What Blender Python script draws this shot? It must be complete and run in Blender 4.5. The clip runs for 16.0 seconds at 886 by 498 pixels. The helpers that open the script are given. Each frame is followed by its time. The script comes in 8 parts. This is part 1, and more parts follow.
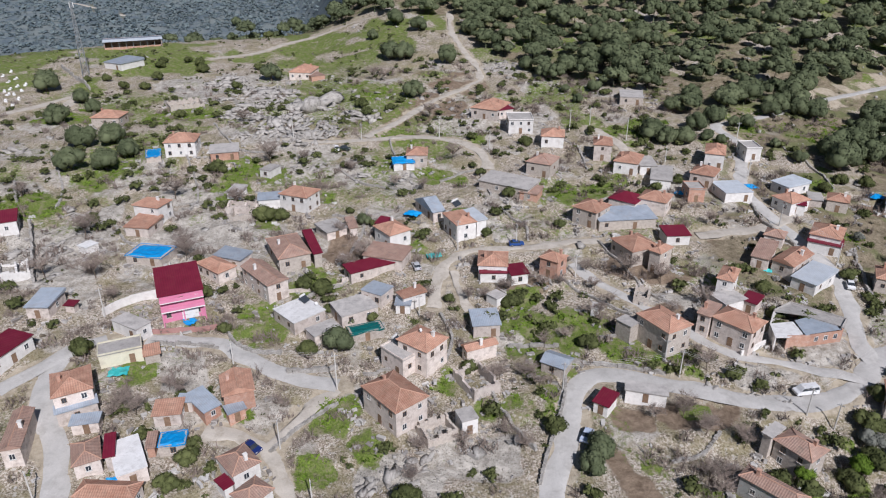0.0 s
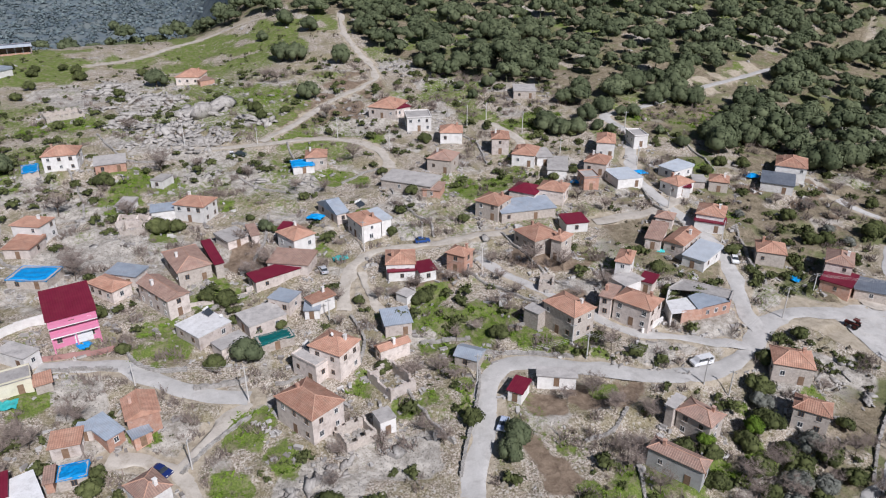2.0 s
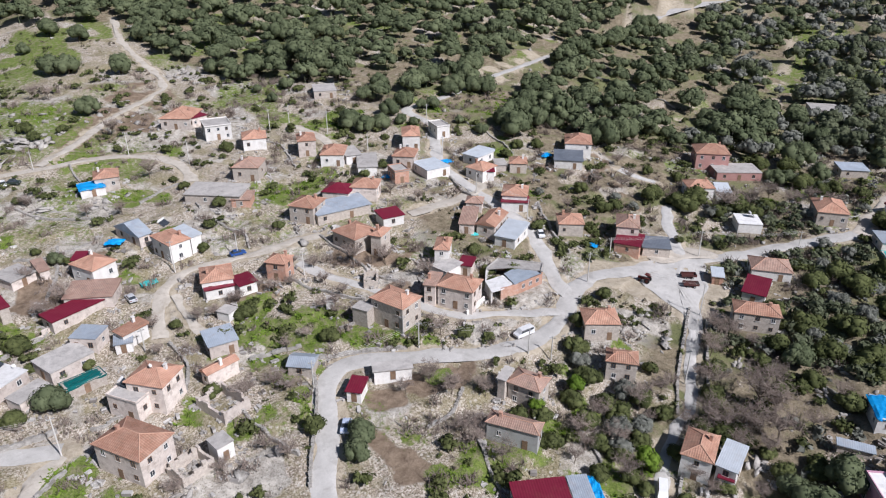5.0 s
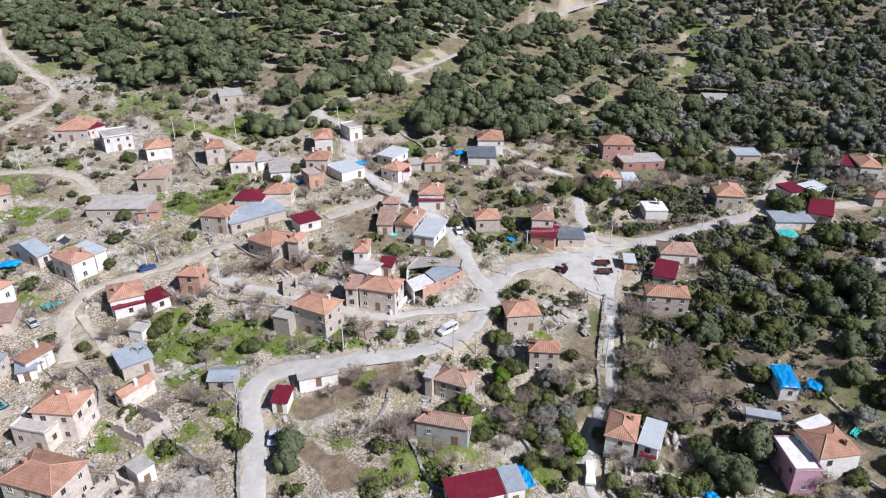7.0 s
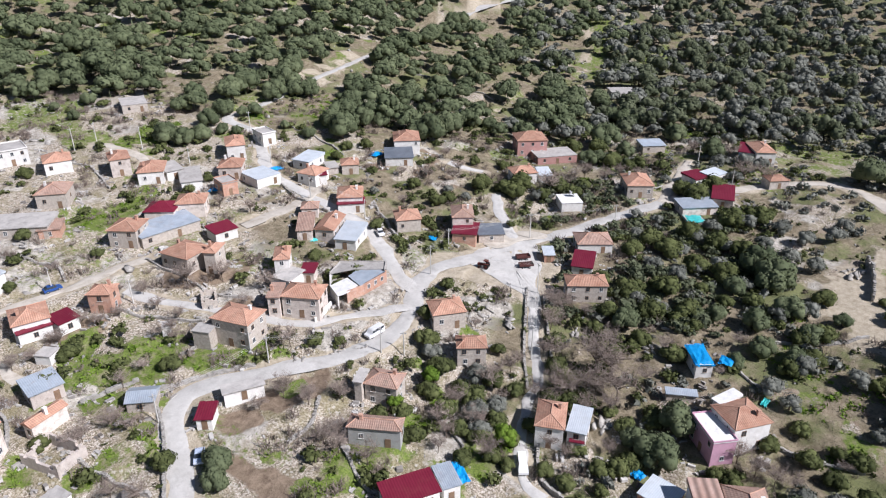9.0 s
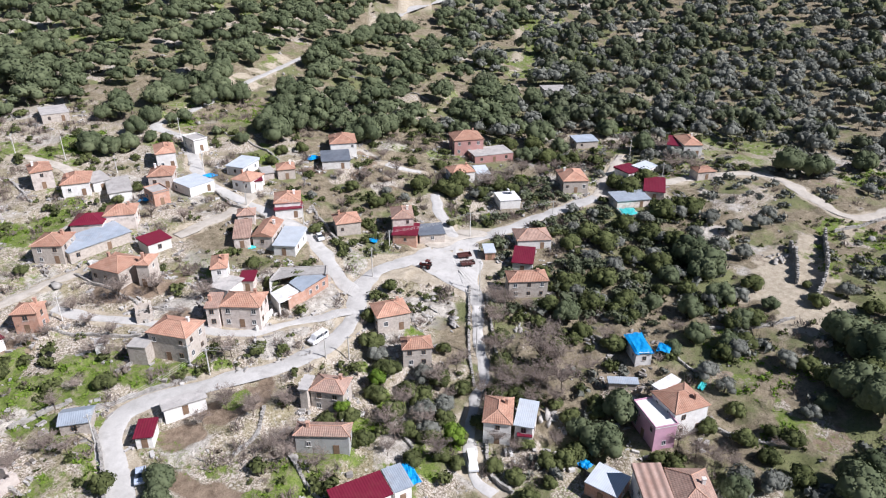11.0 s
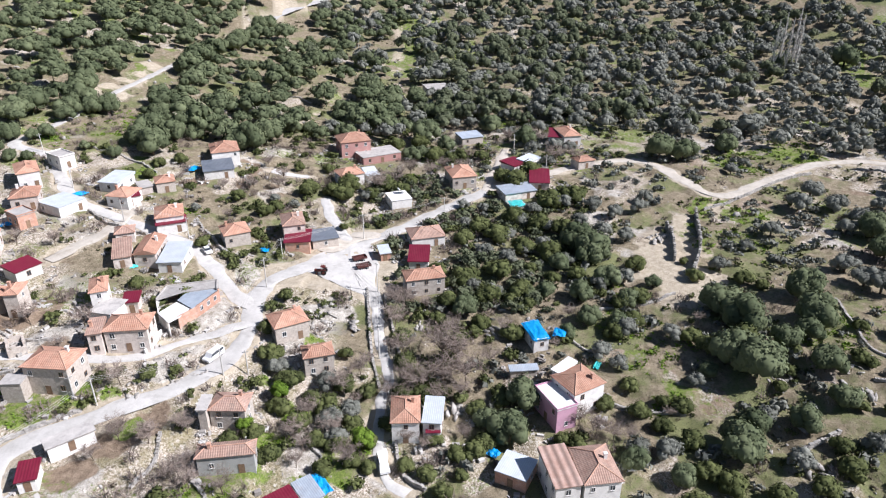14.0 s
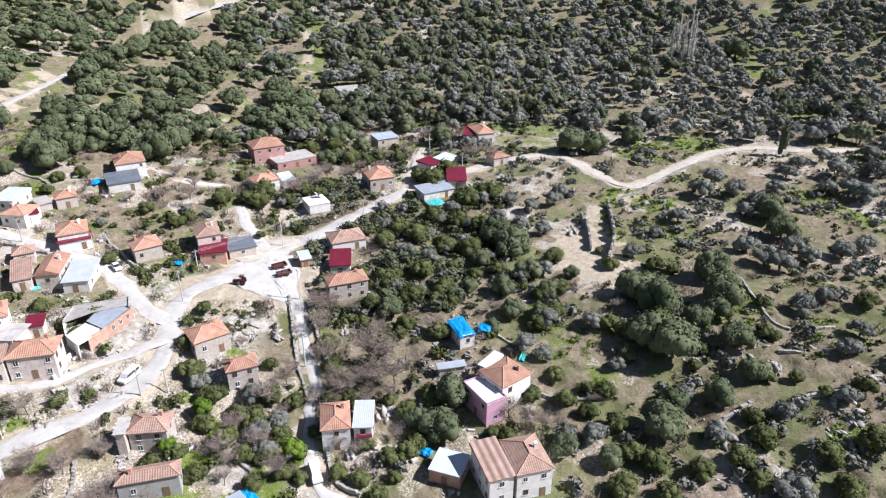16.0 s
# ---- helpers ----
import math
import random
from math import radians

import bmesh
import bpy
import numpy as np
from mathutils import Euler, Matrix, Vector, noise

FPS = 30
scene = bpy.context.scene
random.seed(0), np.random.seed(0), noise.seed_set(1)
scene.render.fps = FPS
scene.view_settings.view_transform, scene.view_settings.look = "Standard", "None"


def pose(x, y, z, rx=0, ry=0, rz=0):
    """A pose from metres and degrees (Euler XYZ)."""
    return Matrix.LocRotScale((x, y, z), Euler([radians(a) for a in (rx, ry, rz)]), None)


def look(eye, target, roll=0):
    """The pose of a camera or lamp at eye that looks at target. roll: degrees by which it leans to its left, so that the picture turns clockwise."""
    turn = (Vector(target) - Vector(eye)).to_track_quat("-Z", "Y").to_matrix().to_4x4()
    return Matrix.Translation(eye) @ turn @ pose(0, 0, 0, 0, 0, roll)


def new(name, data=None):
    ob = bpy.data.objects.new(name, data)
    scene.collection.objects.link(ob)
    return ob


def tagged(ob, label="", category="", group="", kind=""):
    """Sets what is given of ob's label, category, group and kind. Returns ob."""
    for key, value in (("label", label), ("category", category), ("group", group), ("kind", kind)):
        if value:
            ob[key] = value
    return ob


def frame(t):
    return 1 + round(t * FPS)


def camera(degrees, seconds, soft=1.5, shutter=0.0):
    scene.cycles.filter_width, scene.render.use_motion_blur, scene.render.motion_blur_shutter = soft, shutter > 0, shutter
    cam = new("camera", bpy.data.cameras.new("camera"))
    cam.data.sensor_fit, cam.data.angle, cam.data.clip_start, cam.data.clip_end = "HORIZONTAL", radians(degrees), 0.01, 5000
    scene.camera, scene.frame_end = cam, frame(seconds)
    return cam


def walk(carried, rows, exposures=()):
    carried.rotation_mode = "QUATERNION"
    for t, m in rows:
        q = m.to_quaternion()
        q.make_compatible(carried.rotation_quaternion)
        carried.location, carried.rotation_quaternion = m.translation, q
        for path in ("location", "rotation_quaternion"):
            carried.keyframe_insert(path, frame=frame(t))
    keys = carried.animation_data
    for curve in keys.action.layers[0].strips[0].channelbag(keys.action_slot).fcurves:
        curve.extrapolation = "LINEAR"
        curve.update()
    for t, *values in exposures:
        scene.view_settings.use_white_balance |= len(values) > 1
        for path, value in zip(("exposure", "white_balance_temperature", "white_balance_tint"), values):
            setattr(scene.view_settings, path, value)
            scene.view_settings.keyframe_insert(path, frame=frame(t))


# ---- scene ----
cam = camera(65.53, 16.0, soft=1.15)
# The drone hovers on one spot, 90 m over the village street, and turns to its right.
EYE = 89.7
TURNS = [
    (0.0, 0.0, -25.81), (0.5, -1.93, -25.84), (1.0, -3.88, -25.87), (1.5, -5.76, -25.9), (2.0, -8.62, -25.92),
    (2.5, -11.71, -25.94), (3.0, -14.66, -25.95), (3.5, -17.48, -25.96), (4.0, -20.31, -25.98), (4.5, -22.87, -26.01),
    (7.0, -32.56, -26.04), (7.5, -34.36, -26.04), (8.0, -36.14, -26.03), (8.5, -37.95, -26.03), (9.0, -39.74, -25.99),
    (11.5, -46.39, -25.94), (12.0, -47.76, -25.95), (12.5, -49.51, -25.94), (13.0, -51.29, -25.93), (13.5, -53.09, -25.91),
    (14.0, -54.86, -25.9), (14.5, -56.68, -25.88), (15.0, -58.5, -25.88), (15.5, -60.31, -25.86), (16.0, -62.11, -25.86),
]
walk(cam, [(t, pose(0, 0, EYE, 90 + pitch, 0, yaw)) for t, yaw, pitch in TURNS], exposures=[(0.0, -0.36, 6010, 15.2), (4.5, -0.14, 6010, 15.2), (9.0, 0.14, 6010, 15.2), (12.5, 0.35, 6010, 15.2), (16.0, 0.51, 6010, 15.2)])

# ---- daylight ----
SUN_AZ, SUN_EL = 157.0, 43.0
to_sun = Vector((math.sin(radians(SUN_AZ)) * math.cos(radians(SUN_EL)), math.cos(radians(SUN_AZ)) * math.cos(radians(SUN_EL)), math.sin(radians(SUN_EL))))
world = bpy.data.worlds.new("sky")
scene.world = world
world.use_nodes = True
wn = world.node_tree.nodes
sky = wn.new("ShaderNodeTexSky")
sky.sky_type, sky.sun_disc, sky.sun_elevation, sky.sun_rotation = "NISHITA", False, radians(SUN_EL), radians(SUN_AZ)
sky.air_density, sky.dust_density = 1.0, 0.5
world.node_tree.links.new(sky.outputs[0], wn["Background"].inputs[0])
wn["Background"].inputs[1].default_value = 0.05
sun = new("sun", bpy.data.lights.new("sun", "SUN"))
sun.data.energy, sun.data.angle, sun.data.color = 5.7, radians(0.53), (1.0, 0.965, 0.925)
sun.matrix_world = look(to_sun * 300, (0, 0, 0))


# ---- materials ----
def node(tree, kind, **kw):
    n = tree.nodes.new(kind)
    for k, v in kw.items():
        n.inputs[k].default_value = v
    return n


def surface(name, low, high, scale=1.0, rough=0.85, bump=0.15, metal=0.0, grain=9.0, vary=0.12, stain=None, ribs=None, spec=0.3):
    """Two scales of mottling in metres, a stain colour with its amount, and optional ribs (period along u, along v, depth)."""
    m = bpy.data.materials.new(name)
    m.use_nodes = True
    t = m.node_tree
    ln = t.links.new
    b = t.nodes["Principled BSDF"]
    b.inputs["Roughness"].default_value, b.inputs["Metallic"].default_value = rough, metal
    b.inputs["Specular IOR Level"].default_value = spec
    pos = t.nodes.new("ShaderNodeNewGeometry").outputs["Position"]
    big = node(t, "ShaderNodeTexNoise", Scale=scale, Detail=5.0, Roughness=0.65)
    small = node(t, "ShaderNodeTexNoise", Scale=scale * grain, Detail=4.0, Roughness=0.7)
    ln(pos, big.inputs["Vector"]), ln(pos, small.inputs["Vector"])
    add = t.nodes.new("ShaderNodeMath")
    add.operation = "MULTIPLY_ADD"
    ln(small.outputs[0], add.inputs[0])
    add.inputs[1].default_value = 0.5
    ln(big.outputs[0], add.inputs[2])
    ramp = t.nodes.new("ShaderNodeMapRange")
    ramp.inputs[1].default_value, ramp.inputs[2].default_value = 0.5, 1.0
    ln(add.outputs[0], ramp.inputs[0])
    mix = t.nodes.new("ShaderNodeMix")
    mix.data_type = "RGBA"
    mix.inputs[6].default_value, mix.inputs[7].default_value = (*low, 1), (*high, 1)
    ln(ramp.outputs[0], mix.inputs[0])
    out = mix.outputs[2]
    if stain:
        col, amount, sc = stain
        n3 = node(t, "ShaderNodeTexNoise", Scale=sc, Detail=6.0, Roughness=0.7)
        ln(pos, n3.inputs["Vector"])
        r3 = t.nodes.new("ShaderNodeMapRange")
        r3.inputs[1].default_value, r3.inputs[2].default_value, r3.inputs[4].default_value = 0.5, 0.68, amount
        ln(n3.outputs[0], r3.inputs[0])
        m3 = t.nodes.new("ShaderNodeMix")
        m3.data_type = "RGBA"
        m3.inputs[7].default_value = (*col, 1)
        ln(r3.outputs[0], m3.inputs[0]), ln(out, m3.inputs[6])
        out = m3.outputs[2]
    info = t.nodes.new("ShaderNodeObjectInfo")
    val = t.nodes.new("ShaderNodeMapRange")
    val.inputs[3].default_value, val.inputs[4].default_value = 1 - vary, 1 + vary
    ln(info.outputs["Random"], val.inputs[0])
    hsv = t.nodes.new("ShaderNodeHueSaturation")
    ln(val.outputs[0], hsv.inputs["Value"]), ln(out, hsv.inputs["Color"])
    out = hsv.outputs[0]
    height = add.outputs[0]
    if ribs:
        pu, pv, depth = ribs
        uv = t.nodes.new("ShaderNodeUVMap")
        sep = t.nodes.new("ShaderNodeSeparateXYZ")
        ln(uv.outputs[0], sep.inputs[0])
        parts = []
        for axis, period in ((0, pu), (1, pv)):
            if not period:
                continue
            mul = t.nodes.new("ShaderNodeMath")
            mul.operation, mul.inputs[1].default_value = "MULTIPLY", 6.2832 / period
            ln(sep.outputs[axis], mul.inputs[0])
            sn = t.nodes.new("ShaderNodeMath")
            sn.operation = "SINE"
            ln(mul.outputs[0], sn.inputs[0])
            parts.append(sn.outputs[0])
        tot = parts[0]
        if len(parts) > 1:
            sm = t.nodes.new("ShaderNodeMath")
            sm.operation = "MULTIPLY_ADD"
            ln(parts[1], sm.inputs[0])
            sm.inputs[1].default_value = 0.4
            ln(parts[0], sm.inputs[2])
            tot = sm.outputs[0]
        sh = t.nodes.new("ShaderNodeMapRange")
        sh.inputs[1].default_value, sh.inputs[2].default_value, sh.inputs[3].default_value, sh.inputs[4].default_value = -1.2, 1.2, 1 - depth, 1.05
        ln(tot, sh.inputs[0])
        hs2 = t.nodes.new("ShaderNodeHueSaturation")
        ln(out, hs2.inputs["Color"]), ln(sh.outputs[0], hs2.inputs["Value"])
        out = hs2.outputs[0]
        hm = t.nodes.new("ShaderNodeMath")
        hm.operation, hm.inputs[1].default_value = "MULTIPLY_ADD", 0.6
        ln(tot, hm.inputs[0]), ln(height, hm.inputs[2])
        height = hm.outputs[0]
    ln(out, b.inputs["Base Color"])
    if bump:
        bp = node(t, "ShaderNodeBump", Strength=bump, Distance=0.08)
        ln(height, bp.inputs["Height"])
        ln(bp.outputs[0], b.inputs["Normal"])
    return m


ROOFS = {
    "tile": surface("clay_tile", (0.37, 0.185, 0.125), (0.60, 0.365, 0.265), 0.5, 0.9, 0.5, vary=0.16, stain=((0.31, 0.21, 0.155), 0.6, 0.8), ribs=(0.42, 0.55, 0.24), spec=0.15),
    "old": surface("weathered_tile", (0.30, 0.185, 0.145), (0.50, 0.345, 0.275), 0.6, 0.9, 0.5, vary=0.12, spec=0.15, stain=((0.22, 0.18, 0.15), 0.6, 0.9), ribs=(0.42, 0.55, 0.24)),
    "red": surface("maroon_sheet", (0.14, 0.010, 0.026), (0.19, 0.018, 0.04), 0.3, 0.5, 0.25, vary=0.15, stain=((0.2, 0.05, 0.05), 0.3, 0.5), ribs=(0.5, 0, 0.12)),
    "metal": surface("galvanised_sheet", (0.27, 0.31, 0.36), (0.42, 0.47, 0.53), 0.4, 0.55, 0.25, vary=0.15, stain=((0.3, 0.24, 0.2), 0.3, 0.5), ribs=(0.4, 0, 0.1)),
    "sheet": surface("pale_sheet", (0.44, 0.48, 0.52), (0.58, 0.62, 0.66), 0.4, 0.6, 0.2, vary=0.08, stain=((0.42, 0.4, 0.38), 0.3, 0.5), ribs=(0.4, 0, 0.06)),
    "conc": surface("concrete_slab", (0.33, 0.31, 0.29), (0.52, 0.49, 0.46), 0.4, 0.9, 0.2, vary=0.15, stain=((0.2, 0.19, 0.18), 0.5, 0.6)),
    "white": surface("whitewashed_slab", (0.64, 0.63, 0.61), (0.82, 0.81, 0.80), 0.6, 0.9, 0.15, vary=0.06, stain=((0.4, 0.38, 0.36), 0.45, 0.7)),
    "dark": surface("dark_sheet", (0.10, 0.115, 0.14), (0.18, 0.20, 0.23), 0.4, 0.55, 0.25, ribs=(0.4, 0, 0.1)),
    "tarp": surface("blue_tarpaulin", (0.0, 0.20, 0.52), (0.02, 0.34, 0.72), 0.7, 0.45, 0.5, grain=4, vary=0.1),
    "green": surface("green_tarpaulin", (0.0, 0.09, 0.09), (0.01, 0.15, 0.14), 0.7, 0.5, 0.5, grain=4),
    "turq": surface("turquoise_tarpaulin", (0.03, 0.36, 0.36), (0.08, 0.52, 0.50), 0.7, 0.5, 0.5, grain=4),
    "striped": surface("striped_sheet", (0.42, 0.25, 0.19), (0.62, 0.45, 0.38), 0.4, 0.7, 0.25, ribs=(1.6, 0, 0.6)),
}
WALLS = {
    "pink": surface("pink_render", (0.62, 0.20, 0.33), (0.72, 0.27, 0.41), 0.3, 0.85, 0.08, vary=0.04, stain=((0.5, 0.2, 0.28), 0.3, 0.5)),
    "lilac": surface("lilac_render", (0.50, 0.27, 0.36), (0.62, 0.37, 0.46), 0.3, 0.85, 0.08, vary=0.04, stain=((0.42, 0.26, 0.32), 0.4, 0.5)),
    "white": surface("white_render", (0.62, 0.595, 0.56), (0.82, 0.80, 0.77), 0.6, 0.9, 0.15, vary=0.1, stain=((0.45, 0.41, 0.37), 0.4, 0.7)),
    "plaster": surface("beige_render", (0.52, 0.445, 0.395), (0.74, 0.665, 0.605), 0.7, 0.9, 0.25, vary=0.2, stain=((0.32, 0.26, 0.215), 0.75, 0.75)),
    "cream": surface("cream_render", (0.60, 0.56, 0.42), (0.72, 0.68, 0.54), 0.35, 0.9, 0.1, stain=((0.4, 0.36, 0.3), 0.4, 0.5)),
    "stone": surface("rubble_stone", (0.33, 0.28, 0.24), (0.60, 0.54, 0.475), 1.6, 0.95, 0.6, grain=3.0, vary=0.12, stain=((0.5, 0.45, 0.4), 0.5, 0.6)),
    "stucco": surface("grey_render", (0.36, 0.36, 0.35), (0.5, 0.5, 0.48), 0.5, 0.9, 0.2, stain=((0.3, 0.27, 0.24), 0.5, 0.7)),
    "brick": surface("red_block", (0.38, 0.20, 0.14), (0.56, 0.35, 0.26), 1.0, 0.9, 0.3, grain=4.0, stain=((0.5, 0.43, 0.38), 0.5, 0.6)),
    "rose": surface("rose_render", (0.38, 0.20, 0.18), (0.48, 0.28, 0.25), 0.4, 0.9, 0.15, stain=((0.34, 0.2, 0.18), 0.4, 0.5)),
}
GLASS = surface("dark_glass", (0.03, 0.035, 0.045), (0.06, 0.07, 0.08), 0.6, 0.15, 0.0, spec=0.6)
FRAME = surface("window_frame_paint", (0.62, 0.61, 0.59), (0.76, 0.75, 0.73), 0.8, 0.6, 0.0)
WOOD = surface("weathered_timber", (0.16, 0.10, 0.065), (0.30, 0.20, 0.13), 1.5, 0.9, 0.3)
POLE = surface("pole_concrete", (0.50, 0.48, 0.45), (0.64, 0.62, 0.58), 1.0, 0.9, 0.1)
STEEL = surface("galvanised_steel", (0.36, 0.37, 0.38), (0.5, 0.51, 0.52), 1.0, 0.5, 0.0, metal=0.6)
CAP = surface("ridge_mortar", (0.42, 0.235, 0.165), (0.58, 0.37, 0.275), 0.8, 0.9, 0.2)
TYRE = surface("rubber", (0.02, 0.02, 0.02), (0.035, 0.035, 0.035), 2.0, 0.8, 0.0)
ROADS = {
    "asphalt": surface("worn_asphalt", (0.41, 0.395, 0.37), (0.57, 0.55, 0.52), 0.22, 0.95, 0.15, grain=14, vary=0.02, stain=((0.33, 0.31, 0.285), 0.6, 0.35)),
    "dirt": surface("packed_earth", (0.40, 0.360, 0.305), (0.58, 0.53, 0.46), 0.25, 0.95, 0.3, grain=12, vary=0.02, stain=((0.3, 0.25, 0.19), 0.6, 0.4)),
    "concrete": surface("cast_concrete", (0.44, 0.425, 0.40), (0.60, 0.58, 0.55), 0.3, 0.9, 0.1, grain=10, vary=0.02, stain=((0.36, 0.34, 0.31), 0.5, 0.5)),
    "sand": surface("sandy_cut", (0.40, 0.315, 0.225), (0.56, 0.455, 0.34), 0.25, 0.95, 0.3, grain=12, vary=0.02),
    "soil": surface("ploughed_soil", (0.22, 0.145, 0.10), (0.36, 0.255, 0.185), 0.3, 0.95, 0.5, grain=9, vary=0.02, stain=((0.16, 0.17, 0.07), 0.4, 0.35)),
}


def foliage(name, dark, light, rough=0.7, speck=0.6):
    """Leaves: each clump takes its own shade, with a slow drift over the land."""
    m = bpy.data.materials.new(name)
    m.use_nodes = True
    t = m.node_tree
    ln = t.links.new
    b = t.nodes["Principled BSDF"]
    b.inputs["Roughness"].default_value, b.inputs["Specular IOR Level"].default_value = rough, 0.06
    g = t.nodes.new("ShaderNodeNewGeometry")
    n = node(t, "ShaderNodeTexNoise", Scale=0.09, Detail=3.0)
    ln(g.outputs["Position"], n.inputs["Vector"])
    a = t.nodes.new("ShaderNodeMath")
    a.operation, a.inputs[1].default_value = "MULTIPLY_ADD", speck
    ln(g.outputs["Random Per Island"], a.inputs[0])
    r = t.nodes.new("ShaderNodeMapRange")
    r.inputs[1].default_value, r.inputs[2].default_value, r.inputs[3].default_value, r.inputs[4].default_value = 0.3, 0.7, -0.1, 0.5
    ln(n.outputs[0], r.inputs[0]), ln(r.outputs[0], a.inputs[2])
    mix = t.nodes.new("ShaderNodeMix")
    mix.data_type = "RGBA"
    mix.inputs[6].default_value, mix.inputs[7].default_value = (*dark, 1), (*light, 1)
    ln(a.outputs[0], mix.inputs[0])
    ln(mix.outputs[2], b.inputs["Base Color"])
    return m


LEAF = {
    "pine": foliage("pine_needles", (0.060, 0.076, 0.040), (0.176, 0.200, 0.108), speck=0.4),
    "olive": foliage("olive_leaves", (0.100, 0.105, 0.088), (0.25, 0.255, 0.218)),
    "bush": foliage("shrub_leaves", (0.036, 0.045, 0.017), (0.135, 0.15, 0.058)),
    "broad": foliage("bright_leaves", (0.060, 0.105, 0.014), (0.16, 0.24, 0.035)),
    "scrub": foliage("dry_scrub", (0.085, 0.072, 0.052), (0.23, 0.195, 0.145)),
    # Blue haze of the far valley is mixed into this leaf colour.
    "distant": foliage("haze_tinted_maquis", (0.095, 0.130, 0.150), (0.200, 0.240, 0.235)),
    "oak": foliage("oak_leaves", (0.062, 0.074, 0.043), (0.172, 0.188, 0.112), speck=0.4),
    "weed": foliage("green_weeds", (0.08, 0.14, 0.016), (0.20, 0.29, 0.045)),
    "undergrowth": foliage("wood_undergrowth", (0.070, 0.070, 0.040), (0.215, 0.200, 0.125)),
    "clutter": foliage("mixed_rubble", (0.12, 0.10, 0.085), (0.62, 0.60, 0.57), 0.9),
    "rock": surface("field_stone", (0.21, 0.195, 0.175), (0.52, 0.495, 0.46), 0.8, 0.95, 0.9, grain=5.0, vary=0.05, stain=((0.15, 0.14, 0.12), 0.6, 0.9)),
}
BARK = surface("bark", (0.09, 0.068, 0.05), (0.18, 0.14, 0.105), 2.0, 0.95, 0.4)
TWIG = surface("bare_twigs", (0.19, 0.148, 0.125), (0.37, 0.305, 0.26), 0.6, 0.95, 0.0, vary=0.15)


# ---- the lie of the land ----
def ramp(a, b, x):
    t = np.clip((x - a) / (b - a), 0, 1)
    return t * t * (3 - 2 * t)


def bare_land(x, y):
    x, y = np.asarray(x, float) / 1.15, np.asarray(y, float) / 1.15
    r = np.hypot(x, y) + 1e-9
    az = np.degrees(np.arctan2(x, y))
    az = np.where(az < -140, az + 360, az)
    north = 0.13 * (r - 95) + 0.0003 * np.clip(r - 280, 0, 260) ** 2 + 0.0010 * np.clip(r - 350, 0, 200) ** 2
    west = 0.13 * (np.minimum(r, 215) - 95) + 0.045 * np.clip(r - 215, 0, 170) - 115 * ramp(362, 640, r)
    east = 0.03 * (r - 150) + 0.0003 * np.clip(r - 250, 0, 300) ** 2 + 0.0009 * np.clip(r - 390, 0, 220) ** 2 - 6 * ramp(150, 90, r)
    we, wn_ = ramp(22, 52, az), ramp(-12, -2, az)
    z = west * (1 - wn_) + north * wn_
    z = z * (1 - we) + east * we
    z = z * ramp(25, 75, r) - 4 * (1 - ramp(25, 75, r))
    back = np.clip(ramp(110, 150, az) + ramp(-50, -85, az), 0, 1)
    z = z * (1 - back) + back * (-4 - 0.04 * np.clip(r - 60, 0, 500))
    z = np.minimum(z, 120) + 130 * ramp(800, 2600, r)
    z = z + np.sin(x * 0.045 + 1.3) * np.cos(y * 0.038 + 0.4) * ramp(60, 140, r)
    return 1.15 * z


def lattice(x, y, size, seed):
    """Smooth value noise in 0..1 with cells of that many metres."""
    u, v = np.asarray(x, float) / size, np.asarray(y, float) / size
    i, j = np.floor(u).astype(np.int64), np.floor(v).astype(np.int64)
    f, g = u - i, v - j
    f, g = f * f * (3 - 2 * f), g * g * (3 - 2 * g)

    def corner(a, b):
        h = np.sin(a * 127.1 + b * 311.7 + seed * 74.7) * 43758.5453
        return h - np.floor(h)

    return (corner(i, j) * (1 - f) + corner(i + 1, j) * f) * (1 - g) + (corner(i, j + 1) * (1 - f) + corner(i + 1, j + 1) * f) * g


ROAD_LINES, PATCHES, PADS = [], [], []
EDGE_AZ = np.array([-16, -6, 0, 4, 8, 15, 21, 27, 34, 40, 46, 52, 60, 72, 90, 110])
EDGE_R = np.array([455, 420, 385, 330, 305, 285, 262, 262, 258, 255, 268, 285, 300, 300, 300, 280])


def wood_edge(az):
    """How far out the woods begin in each direction."""
    return np.interp(az, EDGE_AZ, EDGE_R)


def smooth_line(pts, step=1.5):
    """A rounded line through the given plan points."""
    p = [Vector((a, b, 0)) for a, b in pts]
    p = [p[0] * 2 - p[1]] + p + [p[-1] * 2 - p[-2]]
    out = []
    for k in range(1, len(p) - 2):
        n = max(2, int((p[k + 1] - p[k]).length / step))
        for s in range(n):
            t = s / n
            out.append(0.5 * ((2 * p[k]) + (p[k + 1] - p[k - 1]) * t + (2 * p[k - 1] - 5 * p[k] + 4 * p[k + 1] - p[k + 2]) * t * t + (3 * p[k] - p[k - 1] - 3 * p[k + 1] + p[k + 2]) * t ** 3))
    out.append(p[-2])
    return np.array([(v.x, v.y) for v in out])


def road(width, kind, pts):
    line = smooth_line(pts)
    z = bare_land(line[:, 0], line[:, 1])
    for _ in range(6):
        z[1:-1] = (z[:-2] + z[1:-1] * 2 + z[2:]) / 4
    ROAD_LINES.append((width, kind, line, z))
    if kind in ("sand", "soil"):
        for k in range(0, len(line), 2):
            PATCHES.append((kind, line[k, 0], line[k, 1], width * 0.62))


def patch(kind, x, y, r):
    PATCHES.append((kind, x, y, r))


